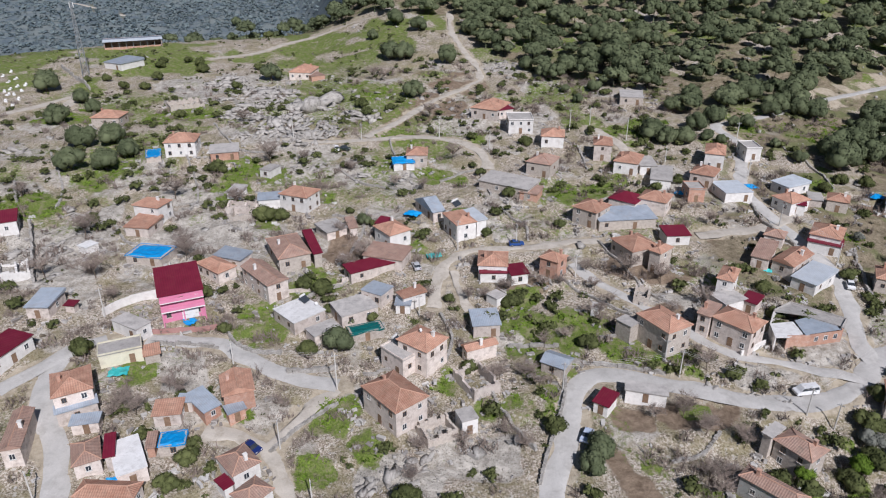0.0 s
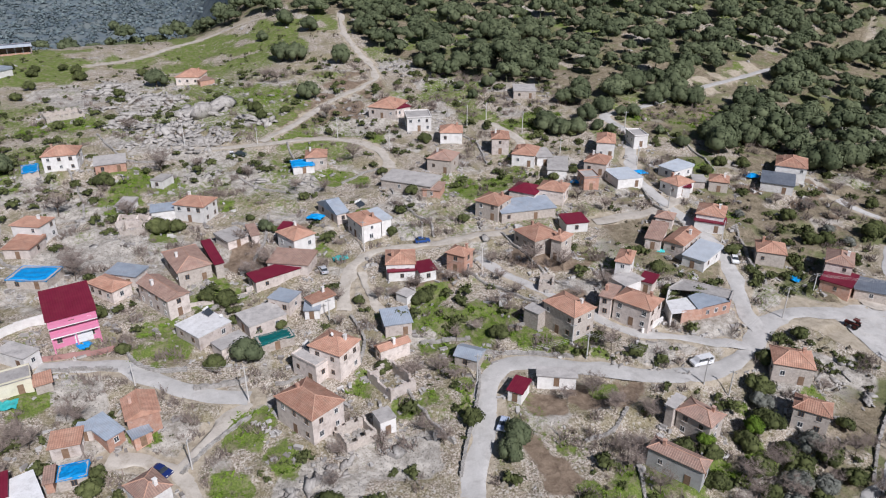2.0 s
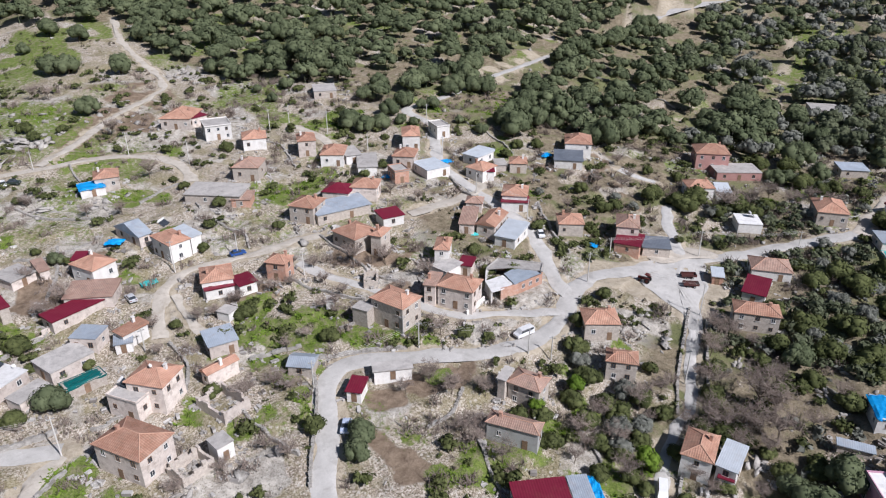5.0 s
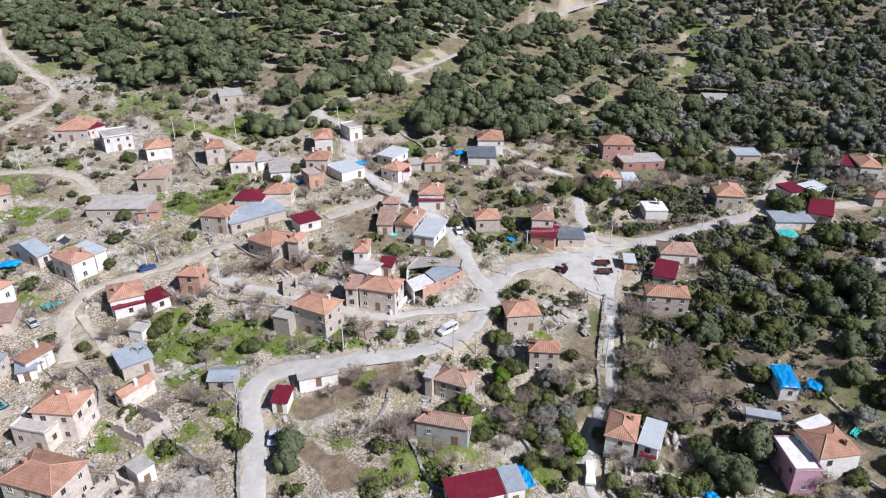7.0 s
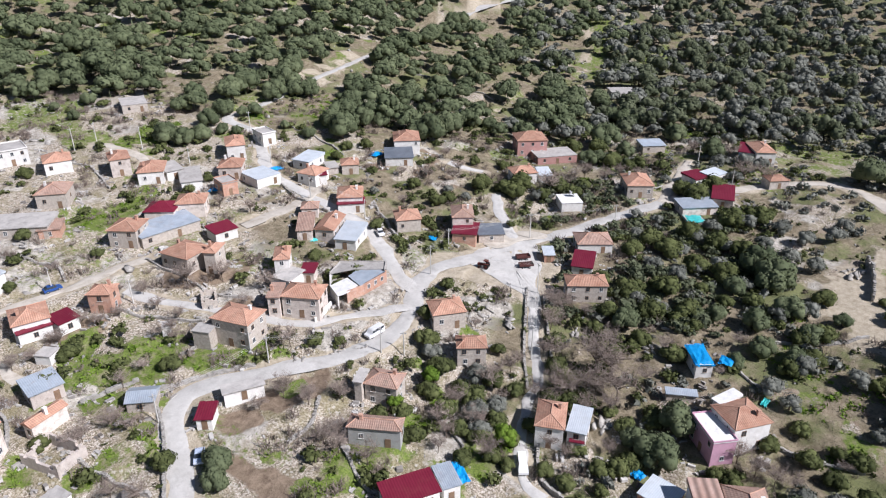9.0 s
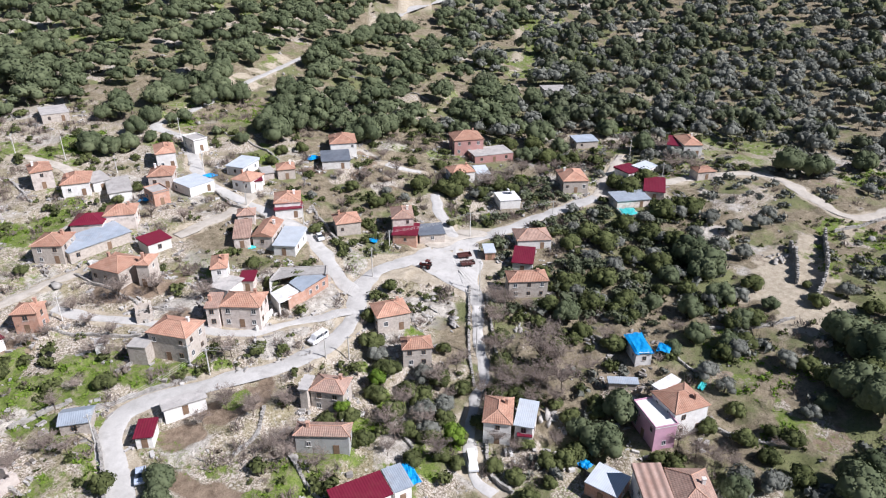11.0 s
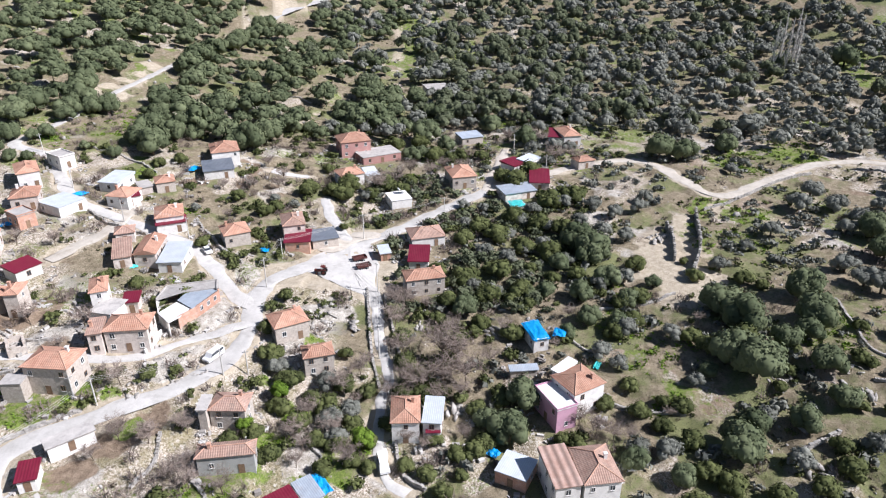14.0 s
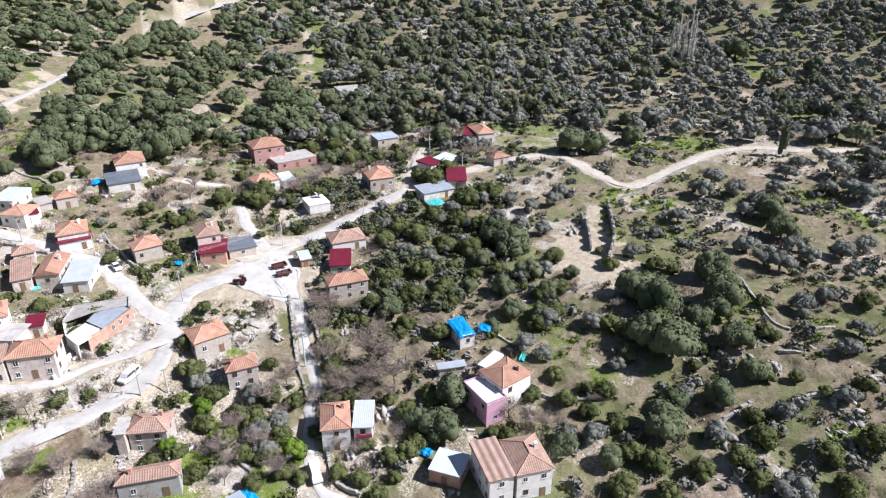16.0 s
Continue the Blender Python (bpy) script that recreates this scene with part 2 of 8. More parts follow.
def near_roads(x, y, kinds=()):
    """Distance beyond the nearest road's edge, and that road's height there."""
    best, high = np.full(x.shape, 1e9), np.zeros(x.shape)
    for width, kind, line, z in ROAD_LINES:
        if kinds and kind not in kinds:
            continue
        lo, hi = line.min(0) - 14, line.max(0) + 14
        ok = np.nonzero((x > lo[0]) & (x < hi[0]) & (y > lo[1]) & (y < hi[1]))[0]
        for s in range(0, len(ok), 20000):
            o = ok[s:s + 20000]
            d2 = (x[o][:, None] - line[None, :, 0]) ** 2 + (y[o][:, None] - line[None, :, 1]) ** 2
            k = d2.argmin(1)
            d = np.sqrt(d2[np.arange(len(o)), k]) - width / 2
            better = d < best[o]
            best[o[better]], high[o[better]] = d[better], z[k[better]]
    return best, high


def land(x, y):
    """The ground as built: bare land, small relief, flattened along the roads and under the houses."""
    x, y = np.atleast_1d(np.asarray(x, float)), np.atleast_1d(np.asarray(y, float))
    z = bare_land(x, y)
    r = np.hypot(x, y)
    rough = (lattice(x, y, 9, 1) - 0.5) * 1.1 + (lattice(x, y, 3.7, 2) - 0.5) * 0.7 + (lattice(x, y, 1.6, 3) - 0.5) * 0.4
    z = z + rough * ramp(70, 95, r)
    step = (bare_land(x, y) + 3.0 * lattice(x, y, 40, 15) + 0.8 * lattice(x, y, 7, 16)) / 1.9
    frac = step - np.floor(step)
    z = z + 1.0 * (ramp(0.72, 0.95, frac) - frac) * ramp(80, 100, r) * ramp(420, 330, r)
    for px, py, pr, pz in PADS:
        d = np.hypot(x - px, y - py)
        w = ramp(pr * 1.25, pr * 0.8, d)
        z = z * (1 - w) + pz * w
    d, rz = near_roads(x, y)
    w = ramp(3.5, 0.2, d)
    return z * (1 - w) + (rz - 0.12) * w


def land_at(x, y):
    return float(land(x, y)[0])


# ---- roads and ground cover in plan ----
SQUARE = [(116.6, 130.2), (121.3, 131.3), (128.9, 131.3), (136.4, 129.8), (139.6, 124.2), (134.6, 119.7), (131.4, 114.5), (123.5, 109.6), (120.6, 105.6), (114.4, 98.5), (114.0, 102.9), (116.8, 107.3), (116.3, 111.7), (115.7, 115.1), (115.7, 118.6), (115.3, 123.4), (114.6, 127.4)]
road(9, "dirt", [(-732, 1440), (-680, 1410), (-636, 1381), (-580, 1340)])
road(4.9, "asphalt", [(18.7, 87.8),(21.0, 94.9),(23.7, 102.7),(26.0, 111.4),(27.9, 116.0),(31.8, 119.5),(39.0, 119.4),(48.7, 116.0),(59.2, 112.8),(67.9, 111.2),(68.8, 111.8),(75.3, 112.2),(83.2, 114.9),(90.0, 119.6),(95.1, 125.1),(104.0, 128.8),(118.0, 128.7),(132.7, 128.0),(151.3, 125.4),(173.9, 122.5),(195.5, 119.3)])
road(4.6, "dirt", [(195.5, 119.3),(208.1, 116.4),(245.7, 93.1),(251.4, 78.8),(240.5, 61.9),(235.3, 52.0),(242.0, 45.5),(264.0, 37.8),(287.2, 29.0),(299.7, 13.4),(303.5, -3.1),(314.9, -32.5)])
road(3.8, "asphalt", [(94.1, 123.6),(93.5, 128.6),(95.4, 135.1),(99.7, 149.8),(100.5, 160.2),(98.9, 170.7),(96.1, 183.3),(93.9, 194.5),(94.2, 203.9),(97.6, 214.3),(101.5, 223.4),(103.2, 232.0),(99.0, 245.2),(110.8, 250.1),(127.5, 258.3),(149.4, 273.6),(172.0, 286.4),(196.3, 298.9),(228.0, 314.0),(262.0, 331.0),(300.0, 349.0)])
road(11.0, "asphalt", [(286.0, 342.0),(314.9, 355.9),(343.5, 363.2),(374.5, 368.1),(420.0, 374.0)])
road(3.0, "asphalt", [(88.4, 119.1),(78.9, 121.2),(69.3, 123.9),(62.7, 125.8),(56.7, 131.6),(54.4, 137.5),(49.3, 141.5),(45.0, 146.1),(39.3, 152.7),(33.4, 160.6)])
road(2.9, "dirt", [(42.9, 172.7),(33.5, 170.8),(22.4, 168.4),(10.1, 167.5),(3.2, 163.9),(-0.1, 157.6),(-1.7, 148.4),(-2.6, 143.1)])
road(2.2, "dirt", [(2.3, 157.6),(4.3, 148.4),(6.9, 142.0)])
road(4.2, "asphalt", [(-22.0, 117.4),(-29.1, 118.6),(-36.7, 121.3),(-43.8, 125.4),(-49.6, 128.8),(-57.3, 129.5),(-65.9, 129.6)])
road(4.2, "asphalt", [(-65.4, 85.1),(-68.3, 91.8),(-71.7, 97.9),(-75.6, 104.6),(-79.2, 110.4),(-81.3, 118.7),(-80.1, 124.8),(-74.5, 128.9)])
road(4.0, "asphalt", [(-88.9, 110.4),(-86.1, 115.6),(-82.7, 120.4),(-80.1, 124.8)])
road(2.6, "dirt", [(-21.9, 116.1),(-25.7, 112.5),(-29.3, 106.6),(-32.1, 101.5),(-33.2, 99.5),(-28.8, 93.3),(-26.5, 88.6)])
road(3.2, "dirt", [(-45.9, 103.4),(-39.2, 102.5),(-33.4, 100.1)])
road(3.6, "dirt", [(-57.4, 239.0),(-45.1, 237.3),(-29.3, 240.1),(-13.2, 243.9),(-0.8, 243.4),(9.3, 236.6),(14.3, 224.6),(14.6, 216.4)])
road(3.0, "dirt", [(-28.5, 242.7),(-18.1, 257.2),(-5.5, 279.1),(11.2, 298.1),(16.7, 312.5),(4.7, 367.1),(3.5, 409.3)])
road(4.4, "dirt", [(-174.3, 259.8),(-165.2, 275.2),(-156.5, 290.5),(-153.4, 276.5)])
road(4.0, "dirt", [(-119.3, 358.1),(-100.6, 375.6),(-85.0, 404.3),(-60.4, 415.7),(-40.3, 414.6)])
road(3.4, "concrete", [(133.9, 128.1),(141.0, 138.0),(146.3, 147.6),(153.5, 155.9)])
road(2.2, "concrete", [(118.9, 109.6),(113.9, 101.1),(105.3, 92.3),(98.4, 84.3),(88.7, 79.2),(81.3, 73.4),(75.9, 67.0),(75.4, 61.2)])
road(4.2, "dirt", [(70.8, 175.1),(82.0, 176.4),(94.6, 179.9),(101.8, 186.1)])
road(4.2, "dirt", [(195.8, 119.1),(212.8, 126.1),(237.5, 135.8)])
road(2.8, "dirt", [(63.3, 227.6),(61.4, 236.7),(57.1, 245.8),(53.6, 249.3)])
road(13, "yard", [(110.2, 129.1),(118.7, 124.6),(129.9, 116.5)])
road(9, "yard", [(113.7, 121.3),(118.8, 115.6),(120.9, 107.9)])
road(7, "dirt", [(126.1, 131.7),(140.0, 130.8),(147.2, 127.2)])
road(15, "sand", [(174.2, 50.8),(181.7, 46.0)])
road(15, "sand", [(187.3, 54.5),(183.5, 49.2),(170.4, 44.2)])
road(3, "concrete", [(155.2, 183.0),(157.7, 176.4),(161.4, 171.4)])
road(4, "sand", [(184.9, 46.1),(199.7, 50.6),(213.6, 55.8)])
road(5, "soil", [(130.8, 0.7),(140.0, -3.6),(143.4, -12.3),(145.5, -18.7)])
road(5, "soil", [(129.1, 20.6),(138.5, 17.9),(144.0, 14.1)])
road(2.2, "soil", [(134.4, 34.1),(136.6, 29.3)])
road(2.4, "soil", [(129.3, 34.4),(133.1, 26.2)])
road(9, "soil", [(271.2, 20.3),(266.4, 11.7)])
road(9, "soil", [(37.3, 107.1),(46.4, 108.0),(53.9, 107.3)])
road(8, "soil", [(32.1, 98.3),(35.1, 93.1),(36.2, 89.5)])
road(7, "soil", [(75.4, 170.8),(77.5, 163.9)])
patch("grass", -42, 134, 8)
patch("grass", 334, 287, 12)
patch("grass", 411, 287, 13)
patch("grass", 131, 237, 11)
patch("grass", 300, 238, 8)
patch("grass", 262, 246, 8)
patch("sand", 352, 279, 4)
patch("sand", 334, 265, 4.5)
patch("sand", 318, 252, 5)
patch("sand", 304, 242, 4)
patch("sand", 290, 232, 5)
patch("sand", 276, 223, 5)
patch("sand", 266, 250, 3)
patch("sand", 240, 236, 4)
patch("sand", 222, 226, 5)
patch("sand", 208, 217, 5)
patch("grass", 144, 41, 6)
patch("grass", 138, 35, 6)
patch("grass", 131, 31, 5)
patch("grass", 125, 29, 5)
patch("grass", 151, 50, 5)
patch("grass", 147, 33, 5)
patch("grass", 158, 57, 4)
patch("grass", 212, 40, 10)
patch("grass", 204, 30, 9)
patch("grass", 222, 52, 8)
patch("grass", 160, 8, 7)
patch("grass", 172, 2, 7)
patch("grass", -47, 140, 4)
patch("grass", 20, 140, 7)
patch("grass", 32, 134, 7)
patch("grass", 23, 134, 5)
patch("grass", -22, 108, 6)
patch("grass", -23, 94, 6)
patch("grass", -15, 101, 5)
patch("grass", 1, 117, 3)
patch("grass", -17, 245, 8)
patch("grass", -64, 210, 14)
patch("grass", -18, 223, 6)
patch("grass", -6, 148, 1)
patch("grass", -1, 210, 8)
patch("grass", 38, 204, 10)
patch("grass", 38, 128, 4)
patch("grass", -32, 156, 6)
patch("grass", -346, 1235, 60)
patch("grass", -414, 1203, 53)
patch("grass", -190, 314, 17)
patch("grass", -145, 262, 13)
patch("grass", -108, 206, 10)
patch("grass", -102, 263, 12)
patch("grass", 24, 108, 4)
patch("grass", 21, 116, 4)
patch("grass", 12, 246, 7)
patch("grass", 129, 244, 18)
patch("grass", 147, 243, 12)
patch("grass", -117, 183, 11)
patch("grass", -63, 119, 5)
patch("grass", 28, 132, 5)
patch("grass", -41, 109, 3)
patch("grass", -7, 168, 3)
patch("grass", 16, 144, 4)
patch("grass", 71, 245, 11)
patch("grass", -30, 291, 8)
patch("grass", 115, 176, 5)
patch("grass", 94, 72, 3)
patch("grass", 56, 87, 7)
patch("grass", 49, 87, 6)
patch("grass", 43, 85, 5)
patch("grass", 50, 124, 4)
patch("grass", 86, 152, 5)
patch("grass", 94, 103, 3)
patch("grass", 190, 148, 6)
patch("grass", 213, 154, 6)
patch("grass", 121, 207, 8)
patch("grass", 181, 117, 7)
patch("grass", 268, 155, 7)
patch("grass", 75, 91, 4)
patch("grass", 147, 145, 3)
patch("grass", 156, 135, 3)
patch("grass", 78, 102, 3)
patch("grass", 275, 51, 15)
patch("grass", 299, 38, 13)
patch("grass", 163, 5, 8)
patch("grass", 167, -15, 8)
patch("grass", 189, -11, 9)
patch("grass", 141, 40, 8)
patch("grass", 135, 36, 7)
patch("grass", 150, 39, 5)
patch("grass", 131, 31, 5)
patch("grass", 144, 49, 5)
patch("grass", 143, 36, 8)
patch("grass", 128, 29, 6)
patch("grass", 235, 50, 8)
patch("grass", 253, -11, 11)
patch("grass", 247, -22, 8)
patch("grass", 225, 39, 10)
patch("grass", 140, -3, 4)
patch("grass", 317, 131, 15)
patch("grass", 384, 281, 12)
patch("grass", 236, 113, 7)
patch("grass", 205, 39, 10)
patch("grass", 137, -21, 7)
patch("rock", -90, 310, 24)
patch("rock", -69, 274, 21)
patch("rock", -51, 275, 18)
patch("rock", -45, 298, 16)
patch("rock", -53, 237, 13)
patch("rock", -33, 281, 13)
patch("rock", -75, 246, 8)
patch("rock", -155, 386, 9)
patch("rock", -115, 310, 14)
patch("rock", -104, 167, 13)
patch("rock", -103, 153, 10)
patch("rock", -97, 180, 9)
patch("rock", -44, 229, 13)
patch("rock", -31, 217, 12)
patch("rock", -51, 208, 9)
patch("rock", 30, 323, 14)
patch("rock", 45, 296, 14)
patch("rock", 66, 293, 14)
patch("rock", -66, 181, 11)
patch("rock", -76, 200, 14)
patch("rock", -75, 171, 8)
patch("rock", -53, 181, 8)
patch("rock", 14, 179, 8)
patch("rock", -12, 208, 9)
patch("rock", -128, 194, 10)
patch("rock", -3, 104, 6)
patch("rock", -9, 96, 5)
patch("rock", -14, 94, 5)
patch("rock", -4, 93, 4)
patch("rock", 8, 100, 6)
patch("rock", -59, 122, 7)
patch("rock", -52, 119, 5)
patch("rock", 54, 145, 7)
patch("rock", 70, 162, 6)
patch("rock", 65, 118, 5)
patch("rock", 74, 120, 5)
patch("rock", -42, 216, 10)
patch("rock", 106, 110, 7)
patch("rock", 108, 104, 5)
patch("rock", 94, 133, 3)
patch("rock", 67, 117, 8)
patch("rock", 212, 140, 11)
patch("rock", 184, 191, 13)
patch("rock", 153, 182, 12)
patch("rock", 170, 124, 6)
patch("rock", 199, 53, 7)
patch("rock", 205, 59, 6)
patch("rock", 147, 11, 4)
patch("rock", 152, -1, 5)
patch("rock", 157, -15, 6)
patch("rock", 128, -1, 7)
patch("rock", 117, 85, 4)
patch("rock", 132, 74, 5)
patch("rock", 303, 7, 10)
patch("sand", 187, 51, 13)
patch("sand", 169, 40, 10)
# On this slope the litter tone is plain olive-brown ground.
patch("litter_and_shade", 211, 36, 12)
patch("litter_and_shade", 197, 20, 9)
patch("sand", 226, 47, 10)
patch("litter_and_shade", 239, 23, 11)
patch("litter_and_shade", 197, 37, 9)
patch("litter_and_shade", 183, 25, 8)
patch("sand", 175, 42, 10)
patch("litter_and_shade", 216, 28, 12)
patch("litter_and_shade", 169, 3, 10)
patch("litter_and_shade", 153, -4, 7)
patch("sand", 376, 294, 9)
patch("sand", 355, 279, 9)
patch("sand", 332, 264, 9)
patch("sand", 307, 247, 9)
patch("sand", 284, 231, 9)
patch("sand", 265, 218, 9)
patch("sand", 266, 257, 6)
patch("sand", 247, 243, 6)
patch("sand", 289, 270, 6)
patch("sand", 157, 274, 4)
patch("sand", 176, 289, 4)
for px, py in ((310, 362), (322, 366), (336, 370), (350, 373), (106, 253), (116, 258), (126, 264), (150, 281), (160, 287), (170, 293), (180, 299), (190, 304)):
    patch("sand", px, py, 6)
for px, py, pr in ((150, 190, 8), (145, 176, 9), (143, 164, 7), (140, 193, 6), (127, 189, 6), (162, 164, 6), (-13, 178, 5), (12, 167, 4), (58, 157, 7), (47, 160, 6), (20, 152, 6), (-27, 166, 6), (88, 140, 4), (52, 140, 5)):
    patch("soil", px, py, pr)
for px, py, pr in ((116, 176, 4), (128, 242, 10), (113, 242, 8), (141, 250, 8), (88, 146, 4), (-42, 139, 6), (-35, 150, 4), (-28, 153, 3), (22, 137, 6), (30, 138, 5), (70, 151, 4), (4, 187, 4), (46, 204, 7), (54, 206, 6), (-22, 245, 6), (66, 88, 5), (52, 86, 5), (80, 76, 5)):
    patch("grass", px, py, pr)
for px, py, pr in ((20, 122, 4), (24, 122, 4), (15, 114, 3.5), (9, 111, 4), (1, 118, 4), (51, 110, 3), (41, 85, 5), (48, 89, 5), (37, 96, 3), (20, 146, 5), (30, 137, 3), (41, 128, 4), (-10, 124, 3), (65, 75, 5), (70, 74, 5), (126, 107, 3), (43, 124, 4), (53, 119, 3), (38, 127, 4), (-154, 301, 8), (-181, 306, 8), (-41, 305, 6), (-36, 198, 4), (-85, 176, 4), (-62, 204, 5), (-51, 183, 4), (13, 136, 5), (9, 140, 4), (18, 129, 4)):
    patch("grass", px, py, pr)
# Shade of the dense eastern trees, painted into the ground colour.
patch("litter_and_shade", 113, 74, 10)
patch("litter_and_shade", 119, 82, 8)
patch("litter_and_shade", 96, 59, 8)
patch("litter_and_shade", 93, 68, 6)
patch("litter_and_shade", 160, 67, 12)
patch("litter_and_shade", 154, 51, 11)
patch("litter_and_shade", 130, 37, 10)
patch("litter_and_shade", 168, 82, 11)
patch("litter_and_shade", 154, 26, 11)
patch("litter_and_shade", 135, 12, 10)
patch("litter_and_shade", 119, 41, 8)
patch("litter_and_shade", 116, 10, 9)
patch("litter_and_shade", 151, 84, 10)
patch("litter_and_shade", 99, 76, 6)
patch("soil", -6, 280, 18)
patch("soil", -15, 274, 12)
patch("soil", 4, 299, 16)
patch("soil", -21, 262, 11)


# ---- the houses in plan: x, y, turn, width, depth, eaves height, roof shape, roof, wall ----
HOUSES = []


def house(x, y, turn, w, d, h, shape, roof, wall):
    z = float(bare_land(x, y))
    HOUSES.append((x, y, z, turn, w, d, h, shape, roof, wall))
    PADS.append((x, y, math.hypot(w, d) / 2, z))


house(-62.4, 142.6, 24, 10.1, 13.6, 7.0, "shed", "red", "pink")
house(-83.3, 183.3, -17, 8.7, 6.9, 5.0, "hip", "tile", "white")
house(-83.6, 176.3, -9, 7.5, 8.4, 2.8, "shed", "tile", "plaster")
house(-76.7, 162.5, -11, 10.4, 7.6, 2.5, "flat", "tarp", "stone")
house(-117.7, 170.4, 27, 5.8, 8.2, 4.0, "shed", "red", "white")
house(-92.0, 138.2, 0, 5.7, 8.3, 3.0, "shed", "metal", "plaster")
house(-92.1, 119.9, 74, 11.4, 6.4, 3.5, "shed", "red", "white")
house(-69.9, 131.7, -30, 8.5, 4.1, 3.0, "flat", "conc", "white")
house(-68.7, 122.7, 24, 8.7, 5.1, 3.2, "flat", "conc", "cream")
house(-62.4, 123.2, 24, 3.6, 4.3, 2.2, "shed", "tile", "stone")
house(-71.9, 108.7, 28, 7.4, 8.7, 5.5, "hip", "tile", "plaster")
house(-69.9, 105.1, 30, 7.7, 2.8, 3.2, "shed", "metal", "plaster")
house(-67.1, 102.4, 12, 5.4, 3.1, 2.5, "shed", "metal", "plaster")
house(-76.8, 97.6, 17, 3.7, 11.5, 4.0, "gy", "old", "plaster")
house(-53.0, 106.3, 9, 5.6, 4.8, 2.8, "shed", "tile", "plaster")
house(-41.2, 112.1, 21, 6.4, 7.5, 4.5, "gy", "tile", "brick")
house(-47.2, 109.0, 46, 4.0, 7.5, 2.5, "shed", "metal", "brick")
house(-40.6, 107.4, 34, 3.9, 2.9, 2.6, "shed", "metal", "brick")
house(-63.5, 94.5, 27, 4.9, 6.7, 3.0, "hip", "old", "plaster")
house(-56.2, 94.4, 31, 5.2, 9.9, 3.0, "flat", "white", "plaster")
house(-59.8, 95.8, 20, 2.0, 6.2, 3.3, "shed", "red", "plaster")
house(-49.9, 99.2, 12, 5.0, 4.1, 2.5, "flat", "tarp", "stone")
house(-56.6, 87.0, -3, 10.6, 4.1, 3.0, "hip", "tile", "plaster")
house(-36.5, 94.2, -48, 6.5, 5.7, 3.5, "hip", "old", "white")
house(-38.1, 90.2, -44, 3.4, 2.2, 2.5, "shed", "red", "white")
house(-32.7, 88.1, -37, 5.2, 5.6, 3.0, "hip", "old", "white")
house(-9.5, 109.5, -49, 11.4, 8.3, 6.0, "hip", "tile", "plaster")
house(-4.4, 124.4, -38, 8.6, 7.6, 6.5, "hip", "tile", "plaster")
house(-9.4, 123.0, -46, 7.5, 4.4, 4.6, "flat", "conc", "plaster")
house(-33.5, 138.2, -46, 9.0, 8.8, 3.0, "flat", "white", "plaster")
house(-21.0, 140.2, -60, 7.6, 9.4, 3.0, "flat", "conc", "plaster")
house(-15.9, 145.9, -30, 6.1, 5.5, 3.5, "flat", "metal", "plaster")
house(-7.6, 144.3, -59, 3.8, 6.6, 3.5, "shed", "tile", "white")
house(-9.4, 142.4, -4, 4.0, 4.4, 2.5, "shed", "metal", "white")
house(-17.6, 132.8, 22, 8.0, 3.8, 2.5, "flat", "green", "stone")
house(-27.1, 132.5, 39, 7.1, 4.4, 2.5, "flat", "conc", "plaster")
house(-40.9, 163.8, 26, 8.8, 14.0, 4.0, "hip", "old", "stone")
house(-34.7, 165.2, 22, 2.6, 13.9, 4.0, "shed", "red", "stone")
house(-44.0, 150.0, 41, 6.0, 14.0, 5.0, "gy", "old", "plaster")
house(-57.8, 156.1, -39, 9.8, 5.8, 3.2, "hip", "tile", "plaster")
house(-55.0, 161.5, -22, 8.8, 5.5, 3.0, "shed", "metal", "plaster")
house(-42.7, 191.8, -22, 9.8, 7.9, 5.0, "hip", "tile", "white")
house(-50.8, 192.5, 11, 9.3, 5.5, 3.2, "shed", "metal", "white")
house(-13.8, 171.2, -53, 8.4, 7.2, 4.5, "hip", "tile", "white")
house(-16.4, 175.2, -18, 3.8, 4.6, 4.3, "shed", "red", "white")
house(4.6, 175.2, -66, 9.4, 6.4, 5.0, "hip", "tile", "white")
house(8.9, 177.4, -66, 9.0, 3.6, 4.6, "shed", "sheet", "white")
house(-3.9, 186.3, -62, 12.2, 4.2, 3.0, "gy", "metal", "plaster")
house(-18.9, 156.5, 30, 12.5, 5.2, 3.0, "shed", "red", "plaster")
house(-14.6, 162.0, -17, 11.2, 7.9, 3.0, "shed", "old", "plaster")
house(12.8, 157.3, -5, 7.8, 8.5, 3.8, "hip", "tile", "white")
house(12.7, 153.9, 0, 7.3, 3.7, 2.8, "shed", "red", "white")
house(18.6, 153.7, 14, 5.0, 5.5, 3.0, "shed", "red", "white")
house(28.1, 156.4, -38, 5.7, 5.4, 5.0, "hip", "tile", "brick")
house(9.6, 135.3, 6, 6.7, 6.8, 3.2, "shed", "metal", "plaster")
house(8.0, 126.2, -66, 3.1, 7.8, 3.5, "gy", "tile", "plaster")
house(7.0, 117.9, -60, 8.9, 6.7, 3.0, "ruin", "conc", "plaster")
house(-1.1, 104.3, -63, 5.4, 6.8, 3.0, "ruin", "conc", "stone")
house(4.6, 106.2, 21, 3.6, 3.9, 3.5, "flat", "conc", "white")
house(24.4, 122.2, -32, 5.8, 5.2, 2.5, "gx", "metal", "stone")
house(32.5, 110.7, -36, 3.6, 5.2, 2.6, "shed", "red", "white")
house(41.1, 112.8, -15, 8.6, 3.2, 2.6, "shed", "conc", "white")
house(48.6, 129.2, -60, 9.8, 7.5, 6.5, "hip", "tile", "stone")
house(41.5, 131.7, -52, 4.3, 3.6, 4.5, "flat", "conc", "stone")
